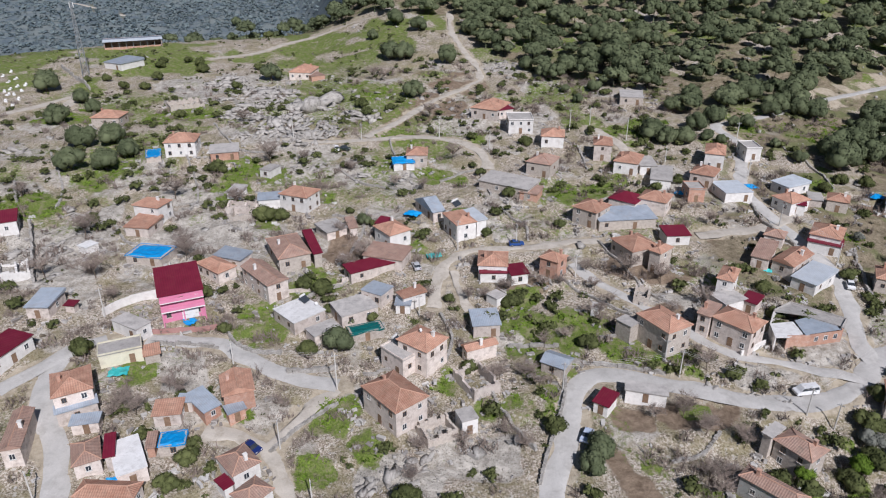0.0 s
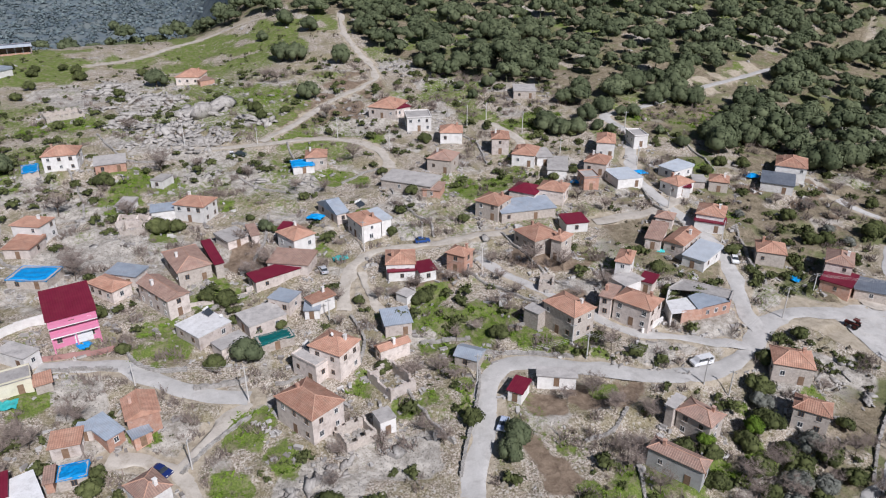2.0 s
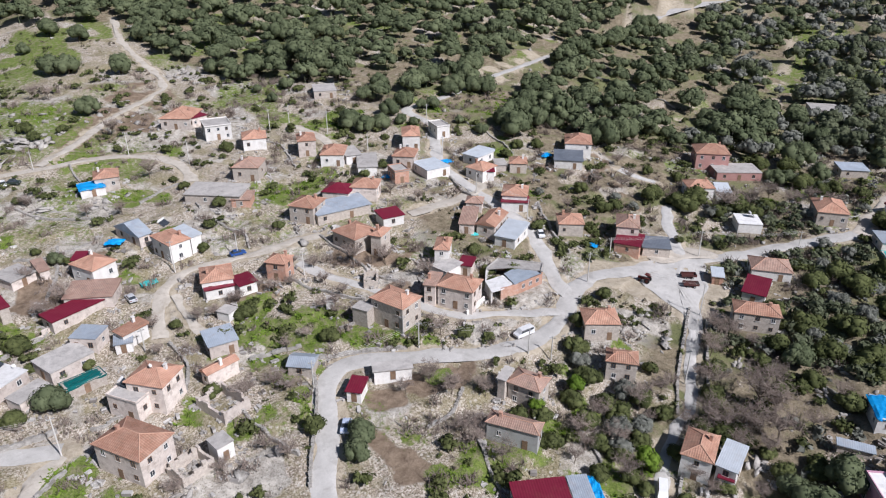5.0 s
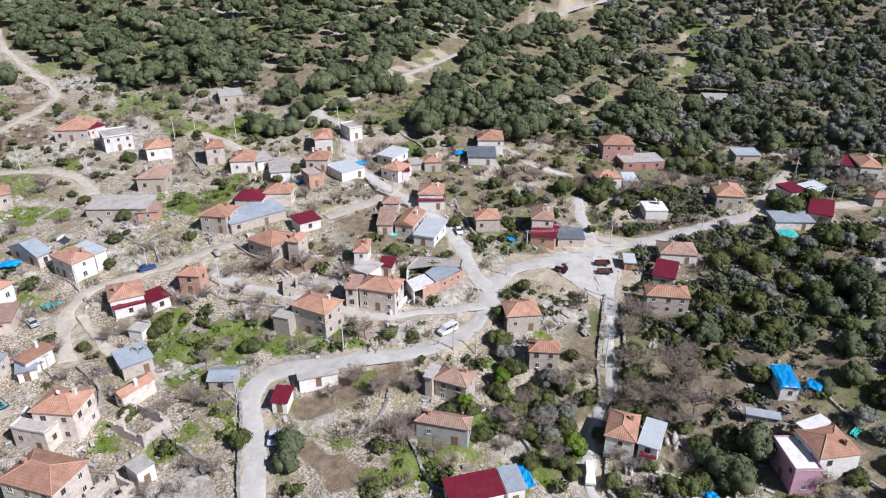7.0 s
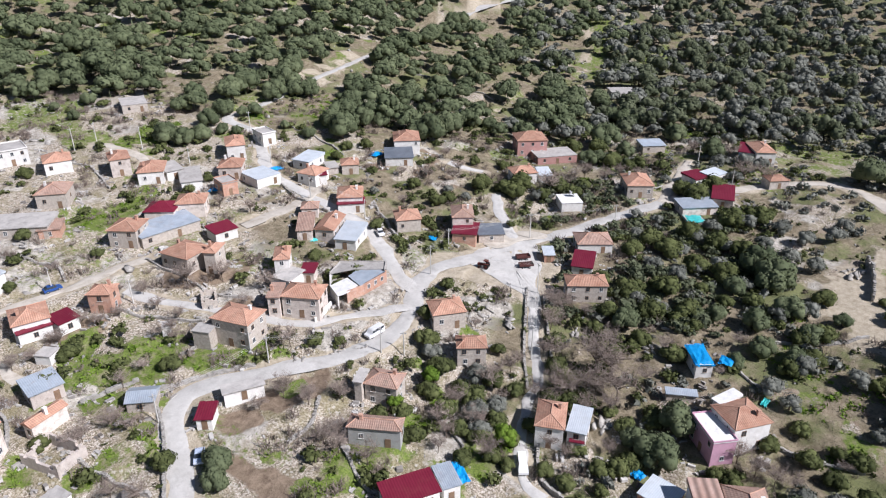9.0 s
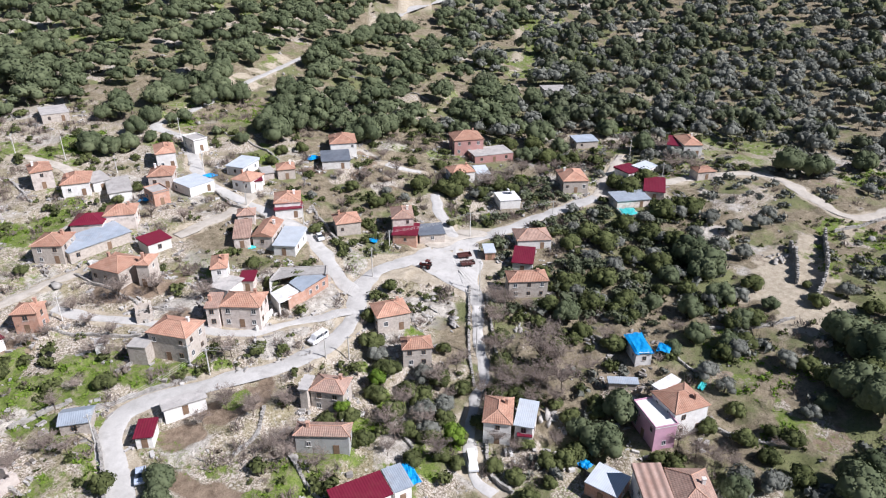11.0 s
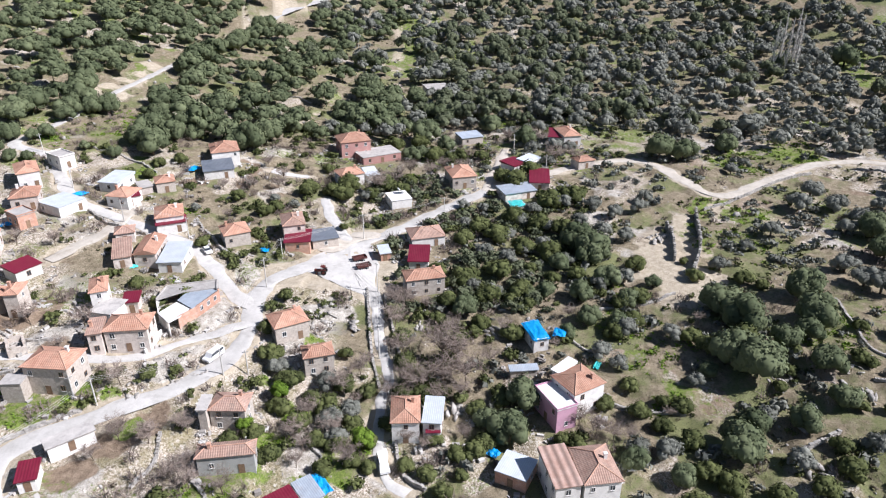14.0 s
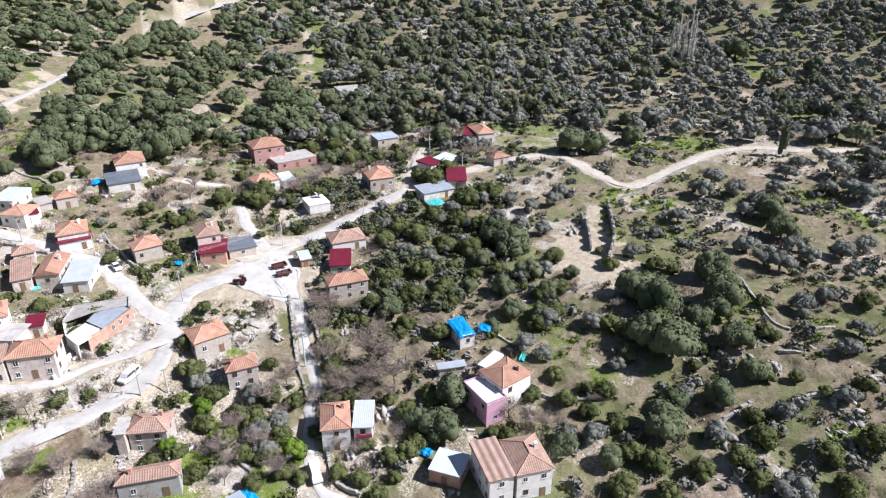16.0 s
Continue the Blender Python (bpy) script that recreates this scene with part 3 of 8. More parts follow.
house(65.5, 130.0, -48, 9.5, 7.3, 5.5, "hip", "tile", "plaster")
house(60.2, 134.1, -40, 3.4, 6.5, 5.0, "shed", "old", "plaster")
PADS.append((82.0, 133.0, 9.0, 4.1))
house(69.6, 148.3, -32, 4.3, 7.9, 5.0, "hip", "tile", "white")
house(67.6, 141.9, -66, 5.8, 7.0, 3.0, "flat", "conc", "white")
house(73.1, 141.3, -42, 3.9, 5.1, 3.0, "shed", "red", "plaster")
house(50.6, 163.9, -66, 9.4, 9.1, 4.5, "hip", "tile", "stone")
house(55.8, 158.4, -47, 3.6, 6.3, 6.0, "hip", "tile", "stone")
house(42.5, 182.3, -42, 8.1, 8.4, 5.0, "hip", "tile", "stone")
house(51.5, 181.5, 7, 17.2, 8.9, 3.0, "shed", "metal", "stone")
house(54.7, 190.6, -37, 8.8, 8.4, 3.5, "hip", "red", "plaster")
house(62.6, 189.0, -31, 8.5, 8.0, 4.5, "hip", "tile", "plaster")
house(63.7, 172.1, 3, 7.0, 6.3, 3.0, "shed", "red", "white")
house(84.5, 162.6, -34, 4.8, 11.4, 3.0, "shed", "old", "plaster")
house(90.3, 159.0, -49, 6.0, 11.7, 3.5, "gy", "tile", "plaster")
house(92.8, 152.1, -51, 6.6, 11.3, 3.0, "shed", "sheet", "white")
house(90.8, 171.0, -34, 5.4, 5.4, 3.0, "hip", "old", "plaster")
house(104.8, 170.8, -34, 8.1, 9.2, 4.2, "hip", "tile", "white")
house(103.1, 167.9, -31, 8.7, 5.1, 3.0, "shed", "red", "white")
house(112.2, 151.6, -28, 7.7, 7.8, 4.0, "hip", "tile", "stone")
house(127.0, 143.7, -38, 6.8, 9.5, 5.5, "hip", "old", "plaster")
house(123.7, 138.4, -49, 7.6, 7.9, 3.0, "shed", "red", "brick")
house(130.7, 135.3, -34, 8.1, 7.2, 2.5, "shed", "dark", "stone")
house(194.4, 180.3, -34, 12.2, 11.0, 6.2, "hip", "tile", "rose")
house(196.8, 170.0, -27, 16.0, 10.5, 3.0, "flat", "conc", "rose")
house(169.8, 160.1, -27, 9.0, 7.9, 4.0, "hip", "tile", "white")
house(177.7, 157.0, -34, 4.9, 8.1, 3.0, "shed", "sheet", "white")
house(168.3, 136.8, -34, 7.2, 8.2, 3.0, "flat", "white", "white")
house(196.5, 130.6, -41, 9.4, 12.3, 4.5, "hip", "tile", "stone")
house(238.7, 154.3, -34, 9.9, 8.0, 3.0, "shed", "metal", "stone")
house(218.9, 121.2, -14, 7.8, 7.8, 3.0, "shed", "red", "white")
house(225.3, 118.3, -5, 8.8, 6.0, 3.0, "shed", "sheet", "white")
house(211.2, 106.3, -61, 7.3, 12.9, 3.0, "shed", "red", "plaster")
house(198.1, 108.2, -34, 12.3, 7.8, 2.8, "shed", "metal", "plaster")
house(191.4, 104.2, -38, 5.9, 6.0, 1.0, "flat", "turq", "stone")
house(258.8, 118.6, -44, 7.8, 13.1, 4.5, "hip", "tile", "white")
house(257.1, 123.0, -65, 6.3, 11.4, 3.5, "shed", "red", "white")
house(235.4, 100.6, -34, 7.5, 6.3, 3.0, "hip", "tile", "plaster")
house(146.9, 197.9, -34, 9.8, 11.5, 5.0, "hip", "tile", "white")
house(137.6, 190.1, -34, 10.2, 10.3, 3.0, "shed", "dark", "white")
house(117.1, 190.0, -29, 6.2, 6.6, 3.5, "hip", "tile", "stone")
house(102.8, 189.5, -65, 7.4, 8.1, 3.5, "hip", "tile", "white")
house(103.6, 188.5, -24, 6.2, 6.1, 3.0, "shed", "red", "white")
house(107.0, 199.6, -65, 7.0, 9.6, 3.0, "shed", "sheet", "white")
house(89.3, 217.1, -21, 6.5, 11.2, 5.0, "hip", "tile", "white")
house(102.3, 221.7, 0, 5.2, 8.2, 4.0, "flat", "conc", "white")
house(82.3, 205.1, -33, 7.7, 8.6, 4.0, "hip", "tile", "plaster")
house(87.8, 196.7, 6, 8.8, 10.4, 3.0, "flat", "sheet", "white")
house(69.0, 205.9, -18, 6.7, 12.1, 3.0, "shed", "conc", "white")
house(60.7, 215.2, -25, 8.1, 10.4, 4.0, "hip", "tile", "white")
house(66.0, 214.3, 0, 5.8, 8.6, 3.0, "shed", "conc", "white")
house(54.0, 224.8, -11, 6.4, 8.9, 5.5, "hip", "tile", "plaster")
house(38.8, 236.4, -9, 8.3, 8.8, 4.0, "hip", "tile", "white")
house(32.5, 213.9, -27, 8.6, 9.4, 4.5, "hip", "old", "stone")
house(20.5, 201.5, -31, 17.2, 9.1, 3.0, "shed", "conc", "stone")
house(26.9, 196.5, -23, 6.0, 6.8, 2.5, "shed", "old", "brick")
house(18.7, 266.0, -27, 11.3, 14.0, 4.0, "hip", "tile", "plaster")
house(22.2, 264.8, 28, 7.4, 8.6, 3.5, "shed", "red", "plaster")
house(28.4, 250.5, 0, 9.2, 10.4, 5.0, "flat", "conc", "white")
house(74.6, 272.2, -12, 9.1, 13.1, 3.0, "flat", "conc", "stone")
house(-8.7, 221.7, -0, 7.3, 8.0, 4.0, "hip", "tile", "plaster")
house(-13.2, 218.1, 9, 7.4, 6.6, 2.6, "shed", "tarp", "white")
house(-65.0, 326.2, -7, 10.7, 14.0, 3.5, "hip", "tile", "plaster")
house(-59.9, 322.5, 32, 6.9, 10.8, 2.0, "flat", "old", "brick")
house(-88.1, 225.3, 7, 10.5, 9.5, 5.0, "hip", "tile", "white")
house(-73.7, 223.6, 15, 9.6, 8.5, 2.8, "shed", "conc", "brick")
house(-125.1, 254.2, 0, 10.8, 9.0, 3.5, "hip", "tile", "stone")
house(-153.5, 337.6, -27, 12.1, 14.0, 3.0, "shed", "metal", "white")
house(-104.0, 275.8, 29, 13.4, 10.1, 2.2, "ruin", "conc", "stone")
house(-96.4, 220.1, 21, 4.8, 8.2, 2.0, "flat", "tarp", "stone")
house(152.6, 113.9, -40, 10.7, 8.7, 3.0, "hip", "old", "white")
house(139.9, 106.8, -56, 6.1, 9.7, 3.0, "shed", "red", "white")
house(129.0, 97.1, -41, 10.8, 6.5, 5.0, "hip", "tile", "stone")
house(92.4, 109.9, -26, 8.5, 7.5, 4.5, "hip", "tile", "stone")
house(89.0, 97.0, -38, 7.1, 5.4, 5.0, "hip", "tile", "stone")
house(65.1, 97.1, -56, 7.5, 5.9, 5.0, "hip", "old", "stone")
house(61.1, 99.9, -54, 2.2, 4.6, 5.0, "shed", "conc", "stone")
house(56.8, 88.6, -47, 10.8, 4.1, 4.5, "hip", "old", "stucco")
house(53.7, 74.0, -17, 10.2, 6.0, 3.5, "shed", "red", "white")
house(61.4, 72.8, -18, 3.9, 6.0, 3.5, "shed", "metal", "white")
house(88.4, 71.7, -53, 6.2, 8.8, 5.5, "hip", "tile", "white")
house(91.9, 67.1, -60, 4.2, 8.1, 5.0, "shed", "sheet", "white")
house(89.1, 65.2, -53, 3.1, 2.4, 3.4, "shed", "red", "white")
house(127.7, 62.6, -39, 4.4, 8.0, 3.5, "shed", "tarp", "white")
house(115.8, 45.9, -114, 8.2, 8.8, 6.5, "hip", "tile", "white")
house(109.8, 48.0, -121, 9.0, 5.1, 5.6, "flat", "white", "lilac")
house(118.1, 50.4, -102, 2.6, 6.3, 6.0, "shed", "white", "white")
house(96.6, 33.2, -47, 7.6, 10.0, 6.5, "hip", "old", "white")
house(92.2, 38.3, -44, 5.4, 10.4, 6.4, "shed", "striped", "white")
house(91.0, 46.7, -82, 6.6, 6.5, 3.0, "flat", "sheet", "brick")
house(291.5, 209.0, -40, 12.6, 14.0, 2.5, "flat", "conc", "stone")
house(-93.9, 164.3, -27, 3.7, 3.9, 2.0, "flat", "white", "white")
house(-63.4, 198.4, -12, 4.5, 6.2, 2.2, "shed", "conc", "white")
house(-58.6, 186.3, 0, 7.0, 6.9, 2.4, "ruin", "conc", "stone")
house(-86.4, 138.5, -5, 2.7, 2.5, 2.0, "shed", "red", "plaster")
house(-31.3, 176.2, 38, 6.8, 7.1, 2.5, "shed", "conc", "plaster")
house(-25.8, 177.6, 17, 2.7, 7.4, 2.5, "shed", "old", "plaster")
house(48.5, 146.2, -20, 3.9, 6.6, 2.5, "ruin", "conc", "stone")
house(36.2, 140.7, -23, 2.0, 3.2, 2.0, "flat", "conc", "white")
house(76.0, 195.9, -0, 5.1, 6.8, 4.0, "flat", "conc", "brick")
house(136.4, 116.8, -40, 3.4, 5.4, 2.5, "shed", "sheet", "brick")
house(111.5, 192.6, -18, 4.1, 5.9, 2.2, "shed", "conc", "plaster")
house(116.7, 59.6, -49, 6.8, 2.4, 2.0, "shed", "metal", "stone")
house(-53.5, 98.5, 13, 1.9, 4.4, 2.4, "shed", "old", "brick")
house(-50.6, 109.2, 0, 3.3, 2.6, 2.6, "shed", "metal", "plaster")
house(12.9, 145.1, -47, 3.7, 3.5, 2.2, "flat", "conc", "white")
house(-56.0, 212.3, -22, 4.3, 6.2, 2.5, "flat", "conc", "white")


# ---- mesh helpers ----
def mesh_of(name, verts, faces, material=None, uvs=None, smooth=False):
    me = bpy.data.meshes.new(name)
    me.from_pydata([tuple(v) for v in verts], [], [tuple(f) for f in faces])
    if uvs:
        layer = me.uv_layers.new(name="UVMap")
        layer.data.foreach_set("uv", [c for uv in uvs for c in uv])
    if material:
        me.materials.append(material)
    if smooth:
        me.polygons.foreach_set("use_smooth", [True] * len(me.polygons))
    me.update()
    return me


def part(name, me, parent, m=None, label=""):
    ob = new(name, me)
    ob.parent = parent
    if m is not None:
        ob.matrix_local = m
    return tagged(ob, label)


def thing(name, x, y, z, turn, label, category, group="", scale=1.0):
    ob = new(name)
    ob.empty_display_size = 0.3
    ob.matrix_world = pose(x, y, z, 0, 0, turn) @ Matrix.Diagonal((scale, scale, scale, 1))
    return tagged(ob, label, category, group)


class Build:
    """Collects boxes, prisms and tubes into one mesh."""

    def __init__(self):
        self.v, self.f, self.uv = [], [], []

    def face(self, pts, uv=None):
        k = len(self.v)
        self.v += [tuple(p) for p in pts]
        self.f.append(tuple(range(k, k + len(pts))))
        self.uv += uv or [(0.0, 0.0)] * len(pts)

    def box(self, x0, y0, z0, x1, y1, z1, m=None):
        c = [Vector((x, y, z)) for z in (z0, z1) for y in (y0, y1) for x in (x0, x1)]
        if m is not None:
            c = [m @ p for p in c]
        for q in ((0, 2, 3, 1), (4, 5, 7, 6), (0, 1, 5, 4), (1, 3, 7, 5), (3, 2, 6, 7), (2, 0, 4, 6)):
            p = [c[i] for i in q]
            a, b = (p[1] - p[0]).length, (p[2] - p[1]).length
            self.face(p, [(0, 0), (a, 0), (a, b), (0, b)])

    def tube(self, a, b, ra, rb, n=6):
        a, b = Vector(a), Vector(b)
        t = (b - a).to_track_quat("Z", "Y").to_matrix()
        ring = [(math.cos(2 * math.pi * k / n), math.sin(2 * math.pi * k / n)) for k in range(n)]
        lo = [a + t @ Vector((c * ra, s * ra, 0)) for c, s in ring]
        hi = [b + t @ Vector((c * rb, s * rb, 0)) for c, s in ring]
        for k in range(n):
            j = (k + 1) % n
            self.face([lo[k], lo[j], hi[j], hi[k]])
        self.face(list(reversed(lo)))
        self.face(hi)

    def slope(self, pts):
        """A roof plane with its own u along the eave and v up the slope, in metres."""
        p = [Vector(q) for q in pts]
        u = (p[1] - p[0]).normalized()
        n = u.cross(p[2] - p[0]).normalized()
        v = n.cross(u)
        self.face(p, [((q - p[0]).dot(u), (q - p[0]).dot(v)) for q in p])

    def mesh(self, name, material, smooth=False):
        return mesh_of(name, self.v, self.f, material, self.uv, smooth)


# ---- ground ----
def build_ground():
    az = np.radians(np.concatenate([np.linspace(-48, 112, 520), np.linspace(112, 312, 60)[1:-1]]))
    r = np.concatenate([[8, 20, 35, 50, 62], np.linspace(70, 200, 130), 200 * (420 / 200) ** np.linspace(0.006, 1, 120), 420 * (4200 / 420) ** np.linspace(0.03, 1, 44)])
    A, R = np.meshgrid(az, r)
    x, y = (R * np.sin(A)).ravel(), (R * np.cos(A)).ravel()
    z = land(x, y)
    n, m = len(az), len(r)
    verts = np.stack([x, y, z], 1)
    j, i = np.meshgrid(np.arange(m - 1), np.arange(n), indexing="ij")
    i2 = (i + 1) % n
    quads = np.stack([j * n + i, (j + 1) * n + i, (j + 1) * n + i2, j * n + i2], -1).reshape(-1, 4)
    centre = len(verts)
    verts = np.vstack([verts, [0, 0, land_at(0.01, 0.01)]])
    fan = [(centre, k, (k + 1) % n) for k in range(n)]
    me = bpy.data.meshes.new("ground")
    me.from_pydata(verts.tolist(), [], [tuple(reversed(q)) for q in quads.tolist()] + [tuple(reversed(f)) for f in fan])
    me.polygons.foreach_set("use_smooth", [True] * len(me.polygons))
    x, y = verts[:, 0], verts[:, 1]
    grass, rock, soil, sand, floor_and_shade = cover(x, y)
    verge = near_roads(x, y, ("asphalt", "dirt", "concrete", "yard"))[0] + (lattice(x, y, 5, 13) - 0.5) * 2.2 + (lattice(x, y, 1.9, 14) - 0.5) * 1.2
    dust = ramp(1.9, 0.1, verge)
    grass, sand = grass * (1 - dust), np.maximum(sand, 0.85 * dust)
    col = me.color_attributes.new("cover", "FLOAT_COLOR", "POINT")
    col.data.foreach_set("color", np.stack([grass, rock, soil, sand], 1).ravel())
    r, az_ = np.hypot(x, y), np.degrees(np.arctan2(x, y))
    litter_and_shade = ramp(-10, 25, r - wood_edge(az_)) * ramp(-24, -6, az_) * ramp(0.25, 0.5, lattice(x, y, 22, 17) * 0.6 + lattice(x, y, 7, 18) * 0.4)
    litter_and_shade = np.maximum(np.maximum(litter_and_shade, ramp(520, 640, r)), floor_and_shade * 0.9)
    # Values above 1 call up the haze-blue floor of the far slope.
    litter_and_shade = litter_and_shade * (1 - 0.9 * sand) + ramp(650, 820, r)
    lay = me.attributes.new("litter_and_shade", "FLOAT", "POINT")
    lay.data.foreach_set("value", litter_and_shade)
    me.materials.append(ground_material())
    return tagged(new("ground", me), "stony hillside of dry earth, grass and bare rock", "ground", kind="structure")


def cover(x, y):
    """How much grass, rock, brown soil, sand, litter and painted tree shade lies at each place."""
    r = np.hypot(x, y)
    out = {k: np.zeros(len(x)) for k in ("grass", "rock", "soil", "sand", "litter_and_shade")}
    ragged = (lattice(x, y, 6, 11) - 0.5) * 1.1 + (lattice(x, y, 2.5, 12) - 0.5) * 0.6
    for kind, px, py, pr in PATCHES:
        k = np.nonzero((np.abs(x - px) < 2.2 * pr) & (np.abs(y - py) < 2.2 * pr))[0]
        if len(k):
            d = np.hypot(x[k] - px, y[k] - py) / pr + ragged[k]
            out[kind][k] = np.maximum(out[kind][k], ramp(1.1, 0.55, d))
    wild = lattice(x, y, 26, 5) * 0.6 + lattice(x, y, 8, 6) * 0.4
    out["grass"] = np.maximum(out["grass"], ramp(0.52, 0.72, wild) * (0.38 + 0.25 * ramp(190, 250, r)))
    out["rock"] = np.maximum(out["rock"], ramp(0.55, 0.72, lattice(x, y, 17, 8) * 0.6 + lattice(x, y, 5, 9) * 0.4) * 0.6)
    far = ramp(300, 360, r)
    meadow = ramp(195, 250, r) * ramp(8, -6, np.degrees(np.arctan2(x, y)))
    out["grass"] = np.maximum(out["grass"], meadow * ramp(0.40, 0.58, wild) * 0.5)
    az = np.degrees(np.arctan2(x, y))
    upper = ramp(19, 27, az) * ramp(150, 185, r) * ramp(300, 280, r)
    out["litter_and_shade"] = np.maximum(out["litter_and_shade"], upper * ramp(0.30, 0.55, lattice(x, y, 13, 21) * 0.6 + lattice(x, y, 5, 22) * 0.4))
    # Darker floor tone between the lower eastern trees.
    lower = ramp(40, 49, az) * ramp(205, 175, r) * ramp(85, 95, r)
    out["litter_and_shade"] = np.maximum(out["litter_and_shade"], lower * ramp(0.26, 0.46, lattice(x, y, 11, 23) * 0.6 + lattice(x, y, 4, 24) * 0.4))
    east = ramp(48, 58, np.degrees(np.arctan2(x, y))) * ramp(310, 270, r)
    out["soil"] = np.maximum(out["soil"], east * ramp(0.42, 0.6, lattice(x, y, 14, 19)) * 0.5)
    out["grass"] = np.maximum(out["grass"] * (1 - 0.3 * far), far * ramp(0.45, 0.6, wild) * 0.8)
    return out["grass"], out["rock"], out["soil"], out["sand"], out["litter_and_shade"]


def ground_material():
    m = bpy.data.materials.new("hillside_ground")
    m.use_nodes = True
    t = m.node_tree
    ln = t.links.new
    b = t.nodes["Principled BSDF"]
    b.inputs["Roughness"].default_value, b.inputs["Specular IOR Level"].default_value = 0.95, 0.15
    at = t.nodes.new("ShaderNodeVertexColor")
    at.layer_name = "cover"
    sep = t.nodes.new("ShaderNodeSeparateColor")
    ln(at.outputs[0], sep.inputs[0])
    pos = t.nodes.new("ShaderNodeNewGeometry").outputs["Position"]

    def grain(scale, detail=6.0):
        n = node(t, "ShaderNodeTexNoise", Scale=scale, Detail=detail, Roughness=0.72)
        ln(pos, n.inputs["Vector"])
        return n.outputs[0]

    def band(src, a, b_, lo=0.0, hi=1.0):
        r = t.nodes.new("ShaderNodeMapRange")
        r.inputs[1].default_value, r.inputs[2].default_value, r.inputs[3].default_value, r.inputs[4].default_value = a, b_, lo, hi
        ln(src, r.inputs[0])
        return r.outputs[0]

    def blend(fac, a, b_):
        mx = t.nodes.new("ShaderNodeMix")
        mx.data_type = "RGBA"
        for k, s in ((0, fac), (6, a), (7, b_)):
            if isinstance(s, tuple):
                mx.inputs[k].default_value = (*s, 1)
            else:
                ln(s, mx.inputs[k])
        return mx.outputs[2]

    def edge(mask, noise_, gain=0.9):
        a = t.nodes.new("ShaderNodeMath")
        a.operation, a.inputs[1].default_value = "MULTIPLY_ADD", gain
        ln(noise_, a.inputs[0]), ln(mask, a.inputs[2])
        return band(a.outputs[0], 0.5 * gain + 0.32, 0.5 * gain + 0.62)

    fine, mid, broad = grain(2.6), grain(0.55), grain(0.12)
    earth = blend(band(mid, 0.35, 0.65), (0.262, 0.210, 0.158), (0.46, 0.395, 0.322))
    earth = blend(band(fine, 0.525, 0.57), earth, (0.62, 0.57, 0.50))
    earth = blend(band(fine, 0.46, 0.41, 0, 0.85), earth, (0.12, 0.10, 0.072))
    earth = blend(band(broad, 0.46, 0.60, 0, 0.7), earth, (0.235, 0.205, 0.105))
    green = blend(band(fine, 0.35, 0.65), (0.085, 0.122, 0.024), (0.205, 0.258, 0.064))
    green = blend(band(mid, 0.50, 0.60, 0, 0.85), green, (0.29, 0.255, 0.165))
    green = blend(band(grain(1.1, 3.0), 0.57, 0.64, 0, 0.7), green, (0.07, 0.085, 0.025))
    stone = blend(band(mid, 0.38, 0.62), (0.30, 0.272, 0.232), (0.56, 0.52, 0.46))
    stone = blend(band(fine, 0.55, 0.62), stone, (0.14, 0.13, 0.11))
    brown = blend(band(mid, 0.35, 0.65), (0.150, 0.108, 0.076), (0.31, 0.238, 0.172))
    sandy = blend(band(mid, 0.35, 0.65), (0.345, 0.292, 0.215), (0.52, 0.452, 0.352))
    vor = node(t, "ShaderNodeTexVoronoi", Scale=0.9)
    ln(pos, vor.inputs["Vector"])
    spot = grain(0.3)
    chips = t.nodes.new("ShaderNodeMath")
    chips.operation = "MULTIPLY"
    ln(band(vor.outputs["Distance"], 0.34, 0.24), chips.inputs[0]), ln(band(spot, 0.45, 0.6), chips.inputs[1])
    earth = blend(chips.outputs[0], earth, (0.50, 0.465, 0.41))
    tuft = grain(1.4, 3.0)
    earth = blend(band(tuft, 0.57, 0.62, 0, 0.85), earth, (0.12, 0.108, 0.06))
    out = blend(edge(sep.outputs[1], mid), earth, stone)
    out = blend(edge(sep.outputs[2], mid), out, brown)
    out = blend(edge(at.outputs[1], mid), out, sandy)
    out = blend(edge(sep.outputs[0], grain(0.9, 8.0), 2.2), out, green)
    # Floor tone of the woods; the eastern patches paint tree shade with it.
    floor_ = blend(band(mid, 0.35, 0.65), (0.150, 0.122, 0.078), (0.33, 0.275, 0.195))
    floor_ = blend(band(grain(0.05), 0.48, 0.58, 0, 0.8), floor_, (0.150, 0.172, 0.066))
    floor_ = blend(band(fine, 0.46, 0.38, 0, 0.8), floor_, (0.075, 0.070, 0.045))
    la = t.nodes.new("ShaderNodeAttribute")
    la.attribute_name = "litter_and_shade"
    # Far floor, its colour shifted to blue-grey to stand for haze.
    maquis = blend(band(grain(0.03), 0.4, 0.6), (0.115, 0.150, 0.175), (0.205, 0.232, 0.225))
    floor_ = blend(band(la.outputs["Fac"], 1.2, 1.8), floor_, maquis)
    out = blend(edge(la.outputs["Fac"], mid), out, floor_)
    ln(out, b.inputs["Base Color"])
    bp = node(t, "ShaderNodeBump", Strength=0.9, Distance=0.5)
    ln(mid, bp.inputs["Height"])
    bp2 = node(t, "ShaderNodeBump", Strength=0.8, Distance=0.2)
    ln(fine, bp2.inputs["Height"]), ln(bp.outputs[0], bp2.inputs["Normal"])
    ln(bp2.outputs[0], b.inputs["Normal"])
    return m


build_ground()


